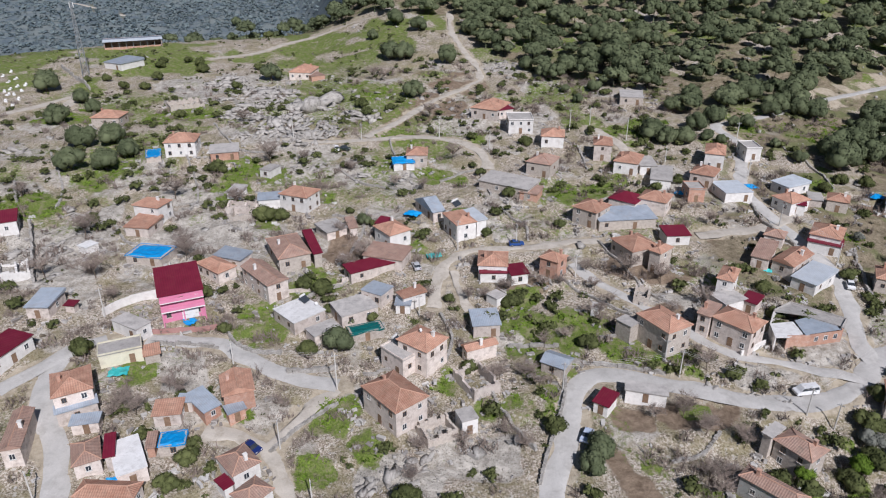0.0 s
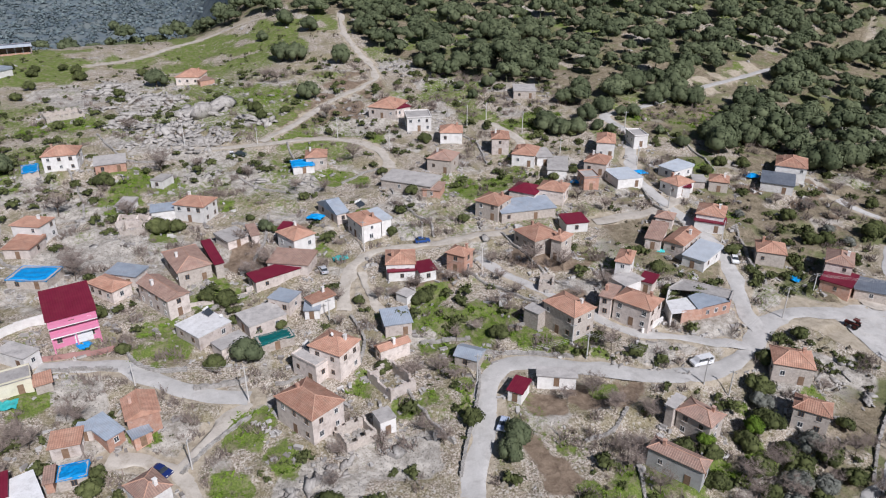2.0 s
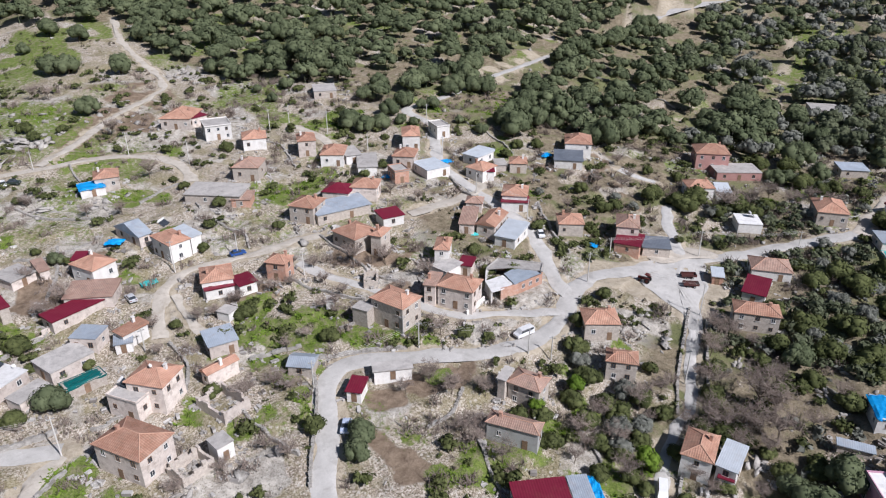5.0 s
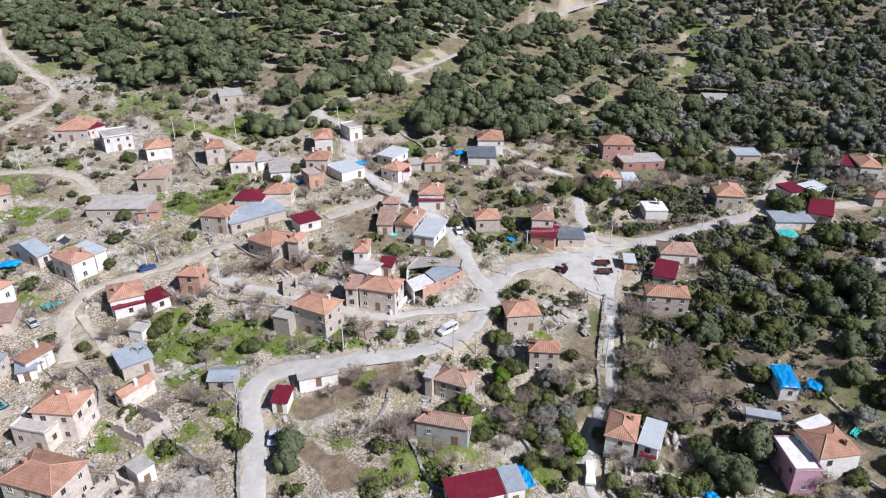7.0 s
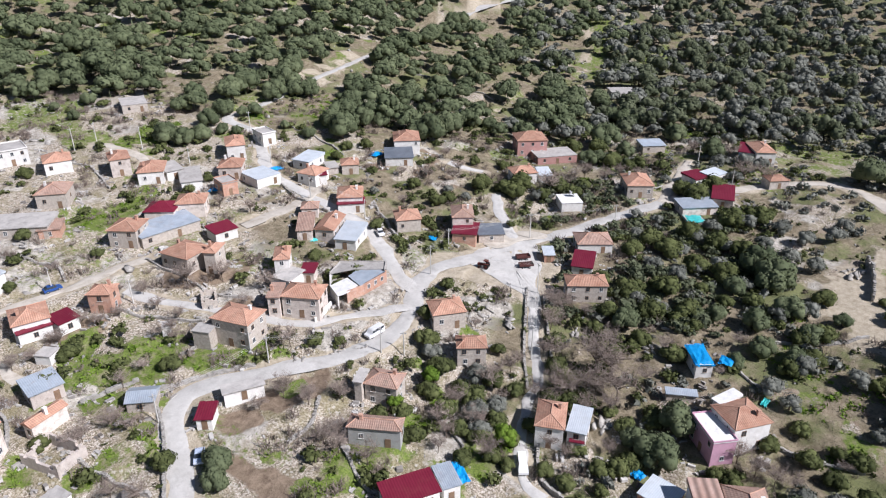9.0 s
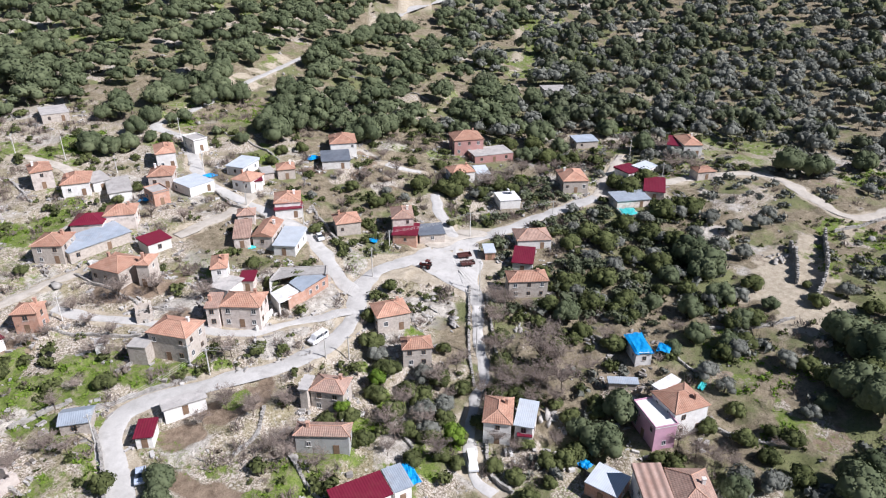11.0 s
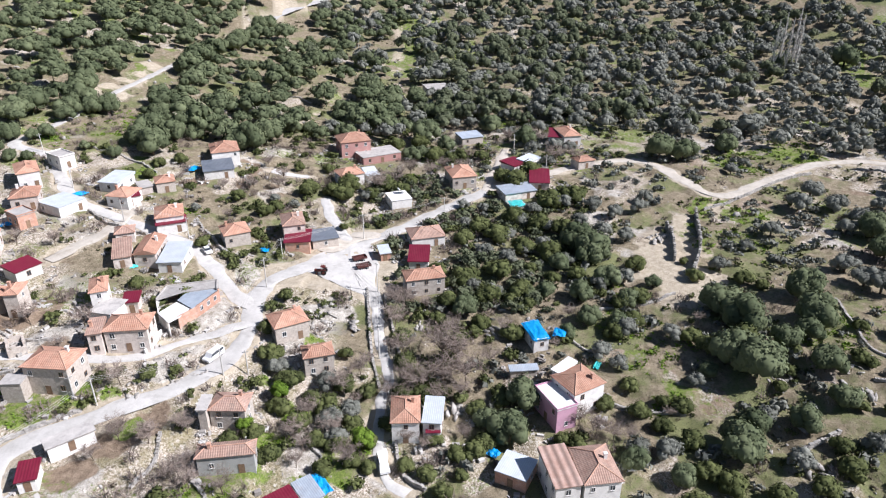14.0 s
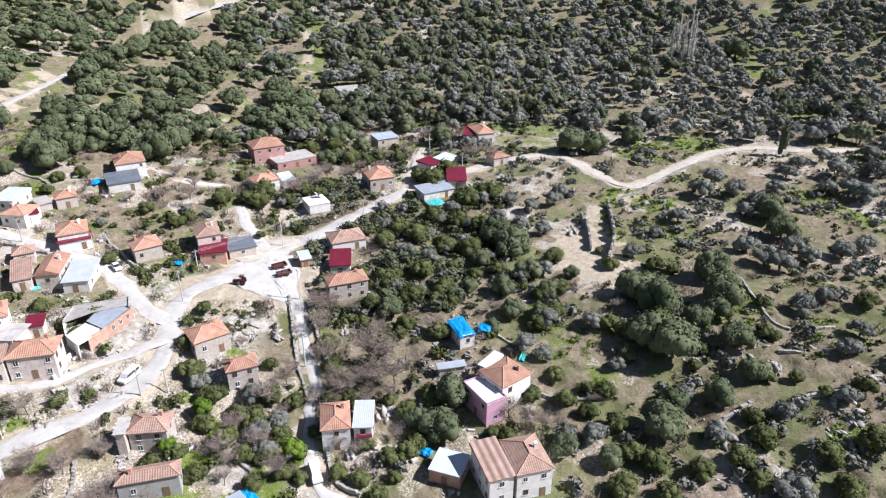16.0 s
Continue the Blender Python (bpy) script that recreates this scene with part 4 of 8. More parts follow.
def build_roads():
    names = {"asphalt": ("road", "worn pale grey village road"), "dirt": ("track", "pale packed earth track"), "concrete": ("lane", "narrow cast concrete lane"),
             "sand": ("ground_cut", "bare sandy cut in the slope"), "soil": ("bare_field", "bare brown soil of a field")}
    for n, (width, kind, line, z) in enumerate(ROAD_LINES):
        if kind in ("sand", "soil", "yard"):
            continue
        across = 9 if width > 6.5 else 7
        d = np.gradient(line, axis=0)
        d /= np.linalg.norm(d, axis=1)[:, None] + 1e-9
        side = np.stack([d[:, 1], -d[:, 0]], 1)
        verts, faces = [], []
        span = float(np.linalg.norm(np.diff(line, axis=0), axis=1).sum())
        for k in range(len(line)):
            q = 2 * k / (len(line) - 1) - 1
            half = width / 2 * (max(0.05, 1 - abs(q) ** 6) ** 0.5 if span < 3.2 * width else 1.0)
            for c in range(across):
                s = c / (across - 1) * 2 - 1
                wob = 0.0
                if abs(s) > 0.99:
                    wob = (float(lattice(line[k, 0], line[k, 1], 4, 20 + n + s)) - 0.5) * (1.5 if kind in ("asphalt", "concrete") else 2.0)
                o = line[k] + side[k] * (s * (half + wob))
                lift = 0.04 + n * 0.002 - (0.12 if abs(s) > 0.99 else 0.0) + 0.05 * (1 - s * s)
                verts.append((o[0], o[1], z[k] + lift))
        for k in range(len(line) - 1):
            for c in range(across - 1):
                a = k * across + c
                faces.append((a, a + 1, a + across + 1, a + across))
        ob = new(names[kind][0], mesh_of(names[kind][0], verts, faces, ROADS[kind], smooth=True))
        tagged(ob, names[kind][1], names[kind][0].replace("_", " "), kind="structure")


build_roads()


def square(outline):
    """The open gravel square: rings of faces drawn in from its outline, lying on the ground."""
    line = smooth_line(outline + outline[:1], 1.2)[:-1]
    mid, n, rings = line.mean(0), len(line), 7
    ragged = 1 + 0.05 * (lattice(line[:, 0], line[:, 1], 3, 90) - 0.5)
    V = [mid] + [mid + (line[k] - mid) * ragged[k] * j / rings for j in range(1, rings + 1) for k in range(n)]
    V = np.array(V)
    z = land(V[:, 0], V[:, 1]) + 0.26
    z[-n:] -= 0.16
    faces = [(0, 1 + k, 1 + (k + 1) % n) for k in range(n)]
    for j in range(rings - 1):
        faces += [(1 + j * n + k, 1 + (j + 1) * n + k, 1 + (j + 1) * n + (k + 1) % n, 1 + j * n + (k + 1) % n) for k in range(n)]
    ob = new("village_square", mesh_of("village_square", [(*p, h) for p, h in zip(V, z)], faces, ROADS["asphalt"], smooth=True))
    tagged(ob, "open pale gravel square beside the road", "square", kind="structure")


square(SQUARE)

# ---- houses ----
WINDOW_FRAME = Build()
for q in ((-0.5, -0.62, -0.42, 0.62), (0.42, -0.62, 0.5, 0.62), (-0.5, 0.54, 0.5, 0.62), (-0.5, -0.62, 0.5, -0.54), (-0.03, -0.54, 0.03, 0.54)):
    WINDOW_FRAME.box(q[0], -0.06, q[1], q[2], 0.03, q[3])
WINDOW_FRAME = WINDOW_FRAME.mesh("window_frame", FRAME)
WINDOW_FRAME_DARK = WINDOW_FRAME.copy()
WINDOW_FRAME_DARK.materials[0] = WOOD
PANE = Build()
PANE.box(-0.44, -0.025, -0.56, 0.44, 0.02, 0.56)
PANE = PANE.mesh("pane", GLASS)
SILL = Build()
SILL.box(-0.6, -0.14, -0.7, 0.6, 0.03, -0.62)
SILL = SILL.mesh("sill", POLE)
DOOR = Build()
DOOR.box(-0.5, -0.05, 0, 0.5, 0.03, 2.05)
DOOR.box(-0.56, -0.07, 0, -0.5, 0.03, 2.1), DOOR.box(0.5, -0.07, 0, 0.56, 0.03, 2.1), DOOR.box(-0.56, -0.07, 2.05, 0.56, 0.03, 2.12)
DOOR = DOOR.mesh("door", WOOD)
DISH = Build()
for k in range(10):
    a, b = 2 * math.pi * k / 10, 2 * math.pi * (k + 1) / 10
    DISH.face([(0, 0.12, 0), (0.4 * math.cos(a), 0, 0.4 * math.sin(a)), (0.4 * math.cos(b), 0, 0.4 * math.sin(b))])
DISH.tube((0, 0.1, 0), (0, 0.12, -0.7), 0.03, 0.03, 5)
DISH = DISH.mesh("satellite_dish", FRAME)
WORDS = {"tile": "orange clay tile", "old": "weathered brown tile", "red": "maroon sheet metal", "metal": "grey corrugated metal", "sheet": "pale sheet metal", "conc": "grey concrete", "white": "whitewashed concrete",
         "dark": "dark sheet metal", "tarp": "bright blue tarpaulin", "green": "green tarpaulin", "turq": "turquoise tarpaulin", "striped": "striped brown sheet metal"}
WALL_WORDS = {"pink": "bright pink", "lilac": "pale lilac rendered", "white": "white rendered", "plaster": "beige rendered", "cream": "cream rendered", "stone": "rubble stone", "stucco": "grey rendered", "brick": "red block", "rose": "dull rose rendered"}


def roof_mesh(w, d, shape, roof, rng):
    """The roof over a rectangle, eaves at height 0, and its ridge lines."""
    x, y, t = w / 2, d / 2, 0.14
    b, ridges, top = Build(), [], 0.0
    A, B, C, D = Vector((-x, -y, 0)), Vector((x, -y, 0)), Vector((x, y, 0)), Vector((-x, y, 0))
    if shape == "hip":
        top = 0.21 * min(w, d)
        if w >= d:
            e, f = Vector((-(x - y * 0.9), 0, top)), Vector((x - y * 0.9, 0, top))
            b.slope([A, B, f, e]), b.slope([C, D, e, f]), b.slope([B, C, f]), b.slope([D, A, e])
            ridges = [(e, f), (A, e), (D, e), (B, f), (C, f)]
        else:
            e, f = Vector((0, -(y - x * 0.9), top)), Vector((0, y - x * 0.9, top))
            b.slope([A, B, e]), b.slope([C, D, f]), b.slope([B, C, f, e]), b.slope([D, A, e, f])
            ridges = [(e, f), (A, e), (B, e), (C, f), (D, f)]
    elif shape in ("gx", "gy"):
        top = 0.2 * (d if shape == "gx" else w)
        if shape == "gx":
            e, f = Vector((-x, 0, top)), Vector((x, 0, top))
            b.slope([A, B, f, e]), b.slope([C, D, e, f]), b.face([B, C, f]), b.face([D, A, e])
        else:
            e, f = Vector((0, -y, top)), Vector((0, y, top))
            b.slope([B, C, f, e]), b.slope([D, A, e, f]), b.face([A, B, e]), b.face([C, D, f])
        ridges = [(e, f)]
    else:
        top = {"shed": 0.07 * d, "flat": 0.12}[shape]
        tilt = Vector((0, 0, top if shape == "shed" else 0))
        up = Vector((0, 0, 0.06))
        p = [A + up, B + up, C + up + tilt, D + up + tilt]
        if roof in ("tarp", "green", "turq"):
            n = 7
            grid = [[p[0].lerp(p[1], i / n).lerp(p[3].lerp(p[2], i / n), j / n) + Vector((rng.uniform(-0.15, 0.15) * (i in (0, n)), rng.uniform(-0.3, 0.3) * (j in (0, n)), rng.uniform(-0.10, 0.14) - (0.35 if i in (0, n) or j in (0, n) else 0))) for i in range(n + 1)] for j in range(n + 1)]
            for j in range(n):
                for i in range(n):
                    b.face([grid[j][i], grid[j][i + 1], grid[j + 1][i + 1], grid[j + 1][i]])
        else:
            b.slope(p)
            for k in range(4):
                q, s = [A, B, C, D][k], [A, B, C, D][(k + 1) % 4]
                b.face([q - up, s - up, p[(k + 1) % 4], p[k]])
    low = [v - Vector((0, 0, t)) for v in (A, B, C, D)]
    for k in range(4):
        b.face([low[k], low[(k + 1) % 4], [A, B, C, D][(k + 1) % 4], [A, B, C, D][k]])
    b.face(list(reversed(low)))
    return b, ridges, top


def add_windows(parent, length, base, m, rng, h, big, door):
    """Windows on one wall: m carries the wall's own frame (x along it, -y outwards, z up)."""
    storeys = 2 if h >= 5 else 1
    n = max(1, int(length / (2.9 if big else 4.0)))
    for s in range(storeys):
        zc = base + (h / storeys) * (s + 0.52)
        for k in range(n):
            x = (k + 0.5) / n * length - length / 2 + rng.uniform(-0.2, 0.2)
            if s == 0 and door and k == n // 2:
                part("door", DOOR, parent, m @ Matrix.Translation((x, 0, base)))
                continue
            if rng.random() < (0.2 if big else 0.45):
                continue
            sc = rng.uniform(0.85, 1.1) * (1.0 if h / storeys > 2.4 else 0.75)
            win = part("window", WINDOW_FRAME if rng.random() < 0.45 else WINDOW_FRAME_DARK, parent, m @ Matrix.Translation((x, 0, zc)) @ Matrix.Diagonal((sc, 1, sc, 1)))
            part("pane", PANE, win)
            part("sill", SILL, win)


def build_house(x, y, z, turn, w, d, h, shape, roof, wall):
    rng = random.Random(int(x * 31 + y * 17))
    small = min(w, d) < 4.4 or h < 3.1
    kind = "ruined_house" if shape == "ruin" else ("shed" if small else "house")
    label = f"roofless {WALL_WORDS[wall]} ruin among rubble on the slope" if shape == "ruin" else f"{WALL_WORDS[wall]} {'shed' if small else 'house'} under a {WORDS[roof]} {'flat' if shape == 'flat' else 'pitched'} roof"
    top = thing(kind, x, y, z, turn, label, kind.replace("_", " "), "village houses" if kind == "house" else "")
    ov = 0.15 if shape in ("flat", "ruin") else 0.32
    a, c = w / 2 - ov, d / 2 - ov
    walls = Build()
    if shape == "ruin":
        for x0, y0, x1, y1 in ((-a, -c, a, -c + 0.5), (-a, c - 0.5, a, c), (-a, -c + 0.5, -a + 0.5, c - 0.5), (a - 0.5, -c + 0.5, a, c - 0.5)):
            n = max(3, int(max(x1 - x0, y1 - y0) / 0.9))
            for k in range(n):
                p, q = k / n, (k + 1) / n
                top_z = h * rng.uniform(0.45, 1.0)
                if x1 - x0 > y1 - y0:
                    walls.box(x0 + (x1 - x0) * p, y0, -2.5, x0 + (x1 - x0) * q, y1, top_z)
                else:
                    walls.box(x0, y0 + (y1 - y0) * p, -2.5, x1, y0 + (y1 - y0) * q, top_z)
        part("wall", walls.mesh("wall", WALLS[wall]), top)
        rubble = Build()
        for _ in range(40):
            px, py, s = rng.uniform(-a, a), rng.uniform(-c, c), rng.uniform(0.2, 0.6)
            rubble.box(-s, -s * 0.7, -0.2, s, s * 0.7, s * 0.7, pose(px, py, 0, rng.uniform(-30, 30), rng.uniform(-30, 30), rng.uniform(0, 180)))
        tagged(part("rubble", rubble.mesh("rubble", LEAF["rock"]), top, label="heap of fallen stones"), kind="stuff")
        return
    walls.box(-a, -c, -2.5, a, c, h - 0.1)
    if shape in ("gx", "gy", "shed"):
        k = {"gx": 0.2 * d, "gy": 0.2 * w, "shed": 0.07 * d}[shape] - 0.12
        if shape == "gx":
            for s in (-a, a):
                walls.face([(s, -c, h - 0.1), (s, c, h - 0.1), (s, 0, h + k)])
        elif shape == "gy":
            for s in (-c, c):
                walls.face([(-a, s, h - 0.1), (a, s, h - 0.1), (0, s, h + k)])
        else:
            for s in (-a, a):
                walls.face([(s, -c, h - 0.1), (s, c, h - 0.1), (s, c, h + k)])
            walls.face([(-a, c, h - 0.1), (a, c, h - 0.1), (a, c, h + k), (-a, c, h + k)])
    part("wall", walls.mesh("wall", WALLS[wall]), top)
    rb, ridges, rise = roof_mesh(w, d, shape, roof, rng)
    ro = part("roof", rb.mesh("roof", ROOFS[roof]), top, Matrix.Translation((0, 0, h)), f"{WORDS[roof]} roof")
    if ridges and roof in ("tile", "old"):
        for e, f in ridges:
            cap = Build()
            cap.tube(e + Vector((0, 0, 0.02)), f + Vector((0, 0, 0.02)), 0.11, 0.11, 5)
            part("ridge_cap", cap.mesh("ridge_cap", CAP), ro)
    if shape == "flat" and roof in ("conc", "white", "sheet") and not small:
        par = Build()
        for q in ((-w / 2, -d / 2, w / 2, -d / 2 + 0.18), (-w / 2, d / 2 - 0.18, w / 2, d / 2), (-w / 2, -d / 2 + 0.18, -w / 2 + 0.18, d / 2 - 0.18), (w / 2 - 0.18, -d / 2 + 0.18, w / 2, d / 2 - 0.18)):
            par.box(q[0], q[1], 0.07, q[2], q[3], 0.4)
        part("parapet", par.mesh("parapet", WALLS[wall]), top, Matrix.Translation((0, 0, h)))
    if h >= 3.3 and roof in ("tile", "old"):
        ch = Build()
        ch.box(-0.3, -0.3, 0, 0.3, 0.3, 1.5), ch.box(-0.38, -0.38, 1.5, 0.38, 0.38, 1.62)
        part("chimney", ch.mesh("chimney", WALLS["white"] if rng.random() < 0.4 else WALLS["brick"]), top, Matrix.Translation((rng.choice((-1, 1)) * a * 0.55, c * rng.uniform(-0.2, 0.5), h + rise * 0.3)))
    if h >= 2.4 and w > 3:
        add_windows(top, 2 * a, 0, Matrix.Translation((0, -c, 0)), rng, h, not small, rng.random() < 0.6)
    if h >= 2.8 and d > 4:
        add_windows(top, 2 * c, 0, Matrix.Translation((a, 0, 0)) @ Matrix.Rotation(radians(90), 4, "Z"), rng, h, not small, False)
        add_windows(top, 2 * c, 0, Matrix.Translation((-a, 0, 0)) @ Matrix.Rotation(radians(-90), 4, "Z"), rng, h, not small, False)


for spec in HOUSES:
    build_house(*spec)


def prism(pts, z0, z1):
    """An upright block over a plan outline given anticlockwise."""
    b = Build()
    b.face([(x, y, z1) for x, y in pts]), b.face([(x, y, z0) for x, y in reversed(pts)])
    for k in range(len(pts)):
        p, q = pts[k], pts[(k + 1) % len(pts)]
        ln = math.hypot(q[0] - p[0], q[1] - p[1])
        b.face([(*p, z0), (*q, z0), (*q, z1), (*p, z1)], [(0, 0), (ln, 0), (ln, z1 - z0), (0, z1 - z0)])
    return b


def wall_run(b, p, q, z0, z1, thick=0.3):
    """A straight piece of wall between two plan points, added to b."""
    ln, ang = math.hypot(q[0] - p[0], q[1] - p[1]), math.degrees(math.atan2(q[1] - p[1], q[0] - p[0]))
    b.box(0, -thick / 2, z0, ln, thick / 2, z1, pose(p[0], p[1], 0, 0, 0, ang))


def workshop(x, y, z):
    """The low block building on the road bend: yard, open garage, flat slabs and a blue-grey sheet roof."""
    top = thing("workshop", x, y, z, 0, "low red block workshop round a yard with flat grey roofs", "workshop")
    front = [(-4.6, -4.6), (0.6, -4.3), (8.6, -2.4), (11.4, 1.6), (2.0, 8.8)]
    for k in range(len(front) - 1):
        b = Build()
        wall_run(b, front[k], front[k + 1], -2.0, 3.0 - 0.12 * (k == 0))
        part("block_wall", b.mesh("wall", WALLS["brick"]), top)
        p, q = Vector((*front[k], 0)), Vector((*front[k + 1], 0))
        ang = math.degrees(math.atan2(q.y - p.y, q.x - p.x))
        for f in ((0.2, 0.5, 0.8) if k == 1 else ()):
            o = p.lerp(q, f)
            win = part("window", WINDOW_FRAME, top, pose(o.x, o.y - 0.16, 1.7, 0, 0, ang))
            part("pane", PANE, win)
    for name, pts, z0, z1, m, words in (
        ("roof_slab", [(-3.4, 5.4), (2.6, 3.6), (8.4, -0.9), (9.2, -2.0), (11.9, 1.7), (2.1, 9.3)], 3.0, 3.25, ROOFS["conc"], "flat grey concrete slab"),
        ("sheet_roof", [(-0.6, -4.5), (8.5, -2.5), (8.2, -0.7), (3.4, 3.0), (-0.2, 1.6)], 2.9, 3.0, ROOFS["metal"], "blue-grey sheet roof"),
        ("garage_slab", [(-7.4, -5.1), (-4.4, -5.0), (-0.7, -3.6), (-0.6, 1.4), (-6.2, 0.6)], 2.6, 2.8, ROOFS["white"], "pale slab over an open garage"),
    ):
        part(name, prism(pts, z0, z1).mesh(name, m), top, label=words)
    for p, q, h in (((-7.2, -4.9), (-6.1, 0.5), 2.6), ((-6.1, 0.5), (-3.3, 5.3), 2.9), ((-3.3, 5.3), (2.0, 8.8), 3.0), ((-0.6, -4.2), (-0.6, 1.4), 2.6)):
        b = Build()
        wall_run(b, p, q, -2.0, h, 0.28)
        part("side_wall", b.mesh("wall", WALLS["white"]), top, label="white rendered wall")
    par = Build()
    for p, q in (((8.4, -2.2), (11.5, 1.6)), ((11.5, 1.6), (2.1, 9.0)), ((2.1, 9.0), (-3.2, 5.5))):
        wall_run(par, p, q, 3.25, 3.6, 0.2)
    part("parapet", par.mesh("parapet", ROOFS["conc"]), top)


workshop(80.0, 132.0, 4.1)


def terrace_wall(name, height, pts, wall, words, thick=0.35):
    line = smooth_line(pts, 2.0)
    zs = land(line[:, 0], line[:, 1])
    b = Build()
    for k in range(len(line) - 1):
        wall_run(b, line[k], line[k + 1] + (line[k + 1] - line[k]) * 0.02, min(zs[k], zs[k + 1]) - 1.5, max(zs[k], zs[k + 1]) + height, thick)
    tagged(new(name, b.mesh(name, wall)), words, "wall", kind="structure")


terrace_wall("yard_wall", 2.0, [(-78.9, 137.2), (-77.2, 140.2), (-74.7, 142.7), (-69.5, 145.6)], WALLS["white"], "white rendered yard wall beside the pink house")
terrace_wall("retaining_wall", 1.1, [(-67.8, 131.6), (-62.0, 132.6), (-56.6, 133.8), (-52.1, 135.2)], WALLS["rose"], "long rose-washed retaining wall above the road")
terrace_wall("yard_wall", 0.9, [(-39.0, 148.3), (-31.6, 150.1), (-23.5, 153.6)], WALLS["plaster"], "pale rendered garden wall")
terrace_wall("yard_wall", 1.3, [(71.5, 128.6), (68.2, 126.6), (64.8, 124.9)], WALLS["white"], "white yard wall beside the road")
terrace_wall("yard_wall", 1.0, [(60.0, 87.5), (63.0, 91.0), (64.6, 94.0)], WALLS["white"], "white wall between two stone houses")


def pink_front(x, y, z, turn, w, d, h):
    """Balcony, white ground-floor shutter and roof terrace of the tall pink house."""
    top = thing("balcony", x, y, z, turn, "pink balcony and white terrace on the tall pink house", "balcony")
    f = -d / 2 + 0.32
    for k, (z0, z1) in enumerate(((h * 0.42, h * 0.46), (h * 0.76, h * 0.79))):
        b = Build()
        b.box(-w / 2 + 0.3, f - 1.1, z0, w / 2 - 0.3, f, z1)
        part("floor_slab", b.mesh("floor_slab", FRAME), top)
        b = Build()
        b.box(-w / 2 + 0.3, f - 1.1, z1, w / 2 - 0.3, f - 0.98, z1 + 0.8), b.box(-w / 2 + 0.3, f - 0.98, z1, -w / 2 + 0.42, f, z1 + 0.8), b.box(w / 2 - 0.42, f - 0.98, z1, w / 2 - 0.3, f, z1 + 0.8)
        part("balustrade", b.mesh("balustrade", WALLS["pink"]), top)
    b = Build()
    b.box(-0.4, f - 0.08, 0, 3.2, f - 0.01, 2.3)
    part("shutter", b.mesh("shutter", FRAME), top, label="wide white shutter")
    for px in (-w / 2 + 0.5, 0.0, w / 2 - 0.5):
        b = Build()
        b.box(px - 0.15, f - 1.05, -1.5, px + 0.15, f - 0.75, h * 0.42)
        part("pillar", b.mesh("pillar", WALLS["pink"]), top)


pink_front(-62.4, 142.6, float(bare_land(-62.4, 142.6)), 24, 10.1, 13.6, 7.0)

# ---- trees ----
def ico(sub):
    bm = bmesh.new()
    bmesh.ops.create_icosphere(bm, subdivisions=sub, radius=1)
    v = np.array([p.co[:] for p in bm.verts])
    f = np.array([[q.index for q in p.verts] for p in bm.faces])
    bm.free()
    return v, f


ICO1, ICO2 = ico(1), ico(2)


def crown(seed, lumps, flat, tufts, size, ball, base=1.0, spread=0.62, openness=0.0):
    """A crown of radius 1: an uneven dome of lumps covered with leaf tufts. Returns vertices and triangles."""
    rng = np.random.default_rng(seed)
    V, Fc, n = [], [], 0
    bv, bf = ball
    stretch = rng.uniform(0.82, 1.18)
    for k in range(lumps):
        a, q = 2.4 * k + rng.uniform(-0.5, 0.5), math.sqrt((k + 0.5) / lumps) * spread * rng.uniform(0.85, 1.12)
        dome = math.sqrt(max(0.0, 1 - (q / (spread * 1.25)) ** 2))
        c = np.array([q * math.cos(a) * stretch, q * math.sin(a) / stretch, base + flat * (0.62 * dome - 0.3 + rng.uniform(-0.12, 0.12))])
        if k % 4 == 3:
            c[2] -= 0.35 * flat
        rad = rng.uniform(0.28, 0.44)
        sq = np.array([1, 1, rng.uniform(0.7, 0.95)])
        if rng.random() >= openness:
            jig = 1 + rng.uniform(-0.2, 0.2, (len(bv), 1))
            V.append(bv * rad * 0.74 * jig * sq + c)
            Fc.append(bf + n)
            n += len(bv)
        m = tufts // lumps
        d = rng.normal(size=(m, 3))
        d[:, 2] = np.abs(d[:, 2]) * 0.9 - 0.3
        d /= np.linalg.norm(d, axis=1)[:, None]
        p = c + d * sq * rad * rng.uniform(0.82, 1.12, (m, 1))
        s = size * rng.uniform(0.6, 1.35, (m, 1))
        t1 = np.cross(d, rng.normal(size=(m, 3)))
        t1 /= np.linalg.norm(t1, axis=1)[:, None] + 1e-9
        t2 = np.cross(d, t1)
        lean = d * rng.uniform(0.2, 1.1, (m, 1))
        tri = np.stack([p + (t1 + lean * 0.3) * s, p + (-0.5 * t1 + 0.87 * t2 + lean) * s, p + (-0.5 * t1 - 0.87 * t2) * s], 1).reshape(-1, 3)
        V.append(tri)
        Fc.append(np.arange(len(tri)).reshape(-1, 3) + n)
        n += len(tri)
    return np.vstack(V), np.vstack(Fc)


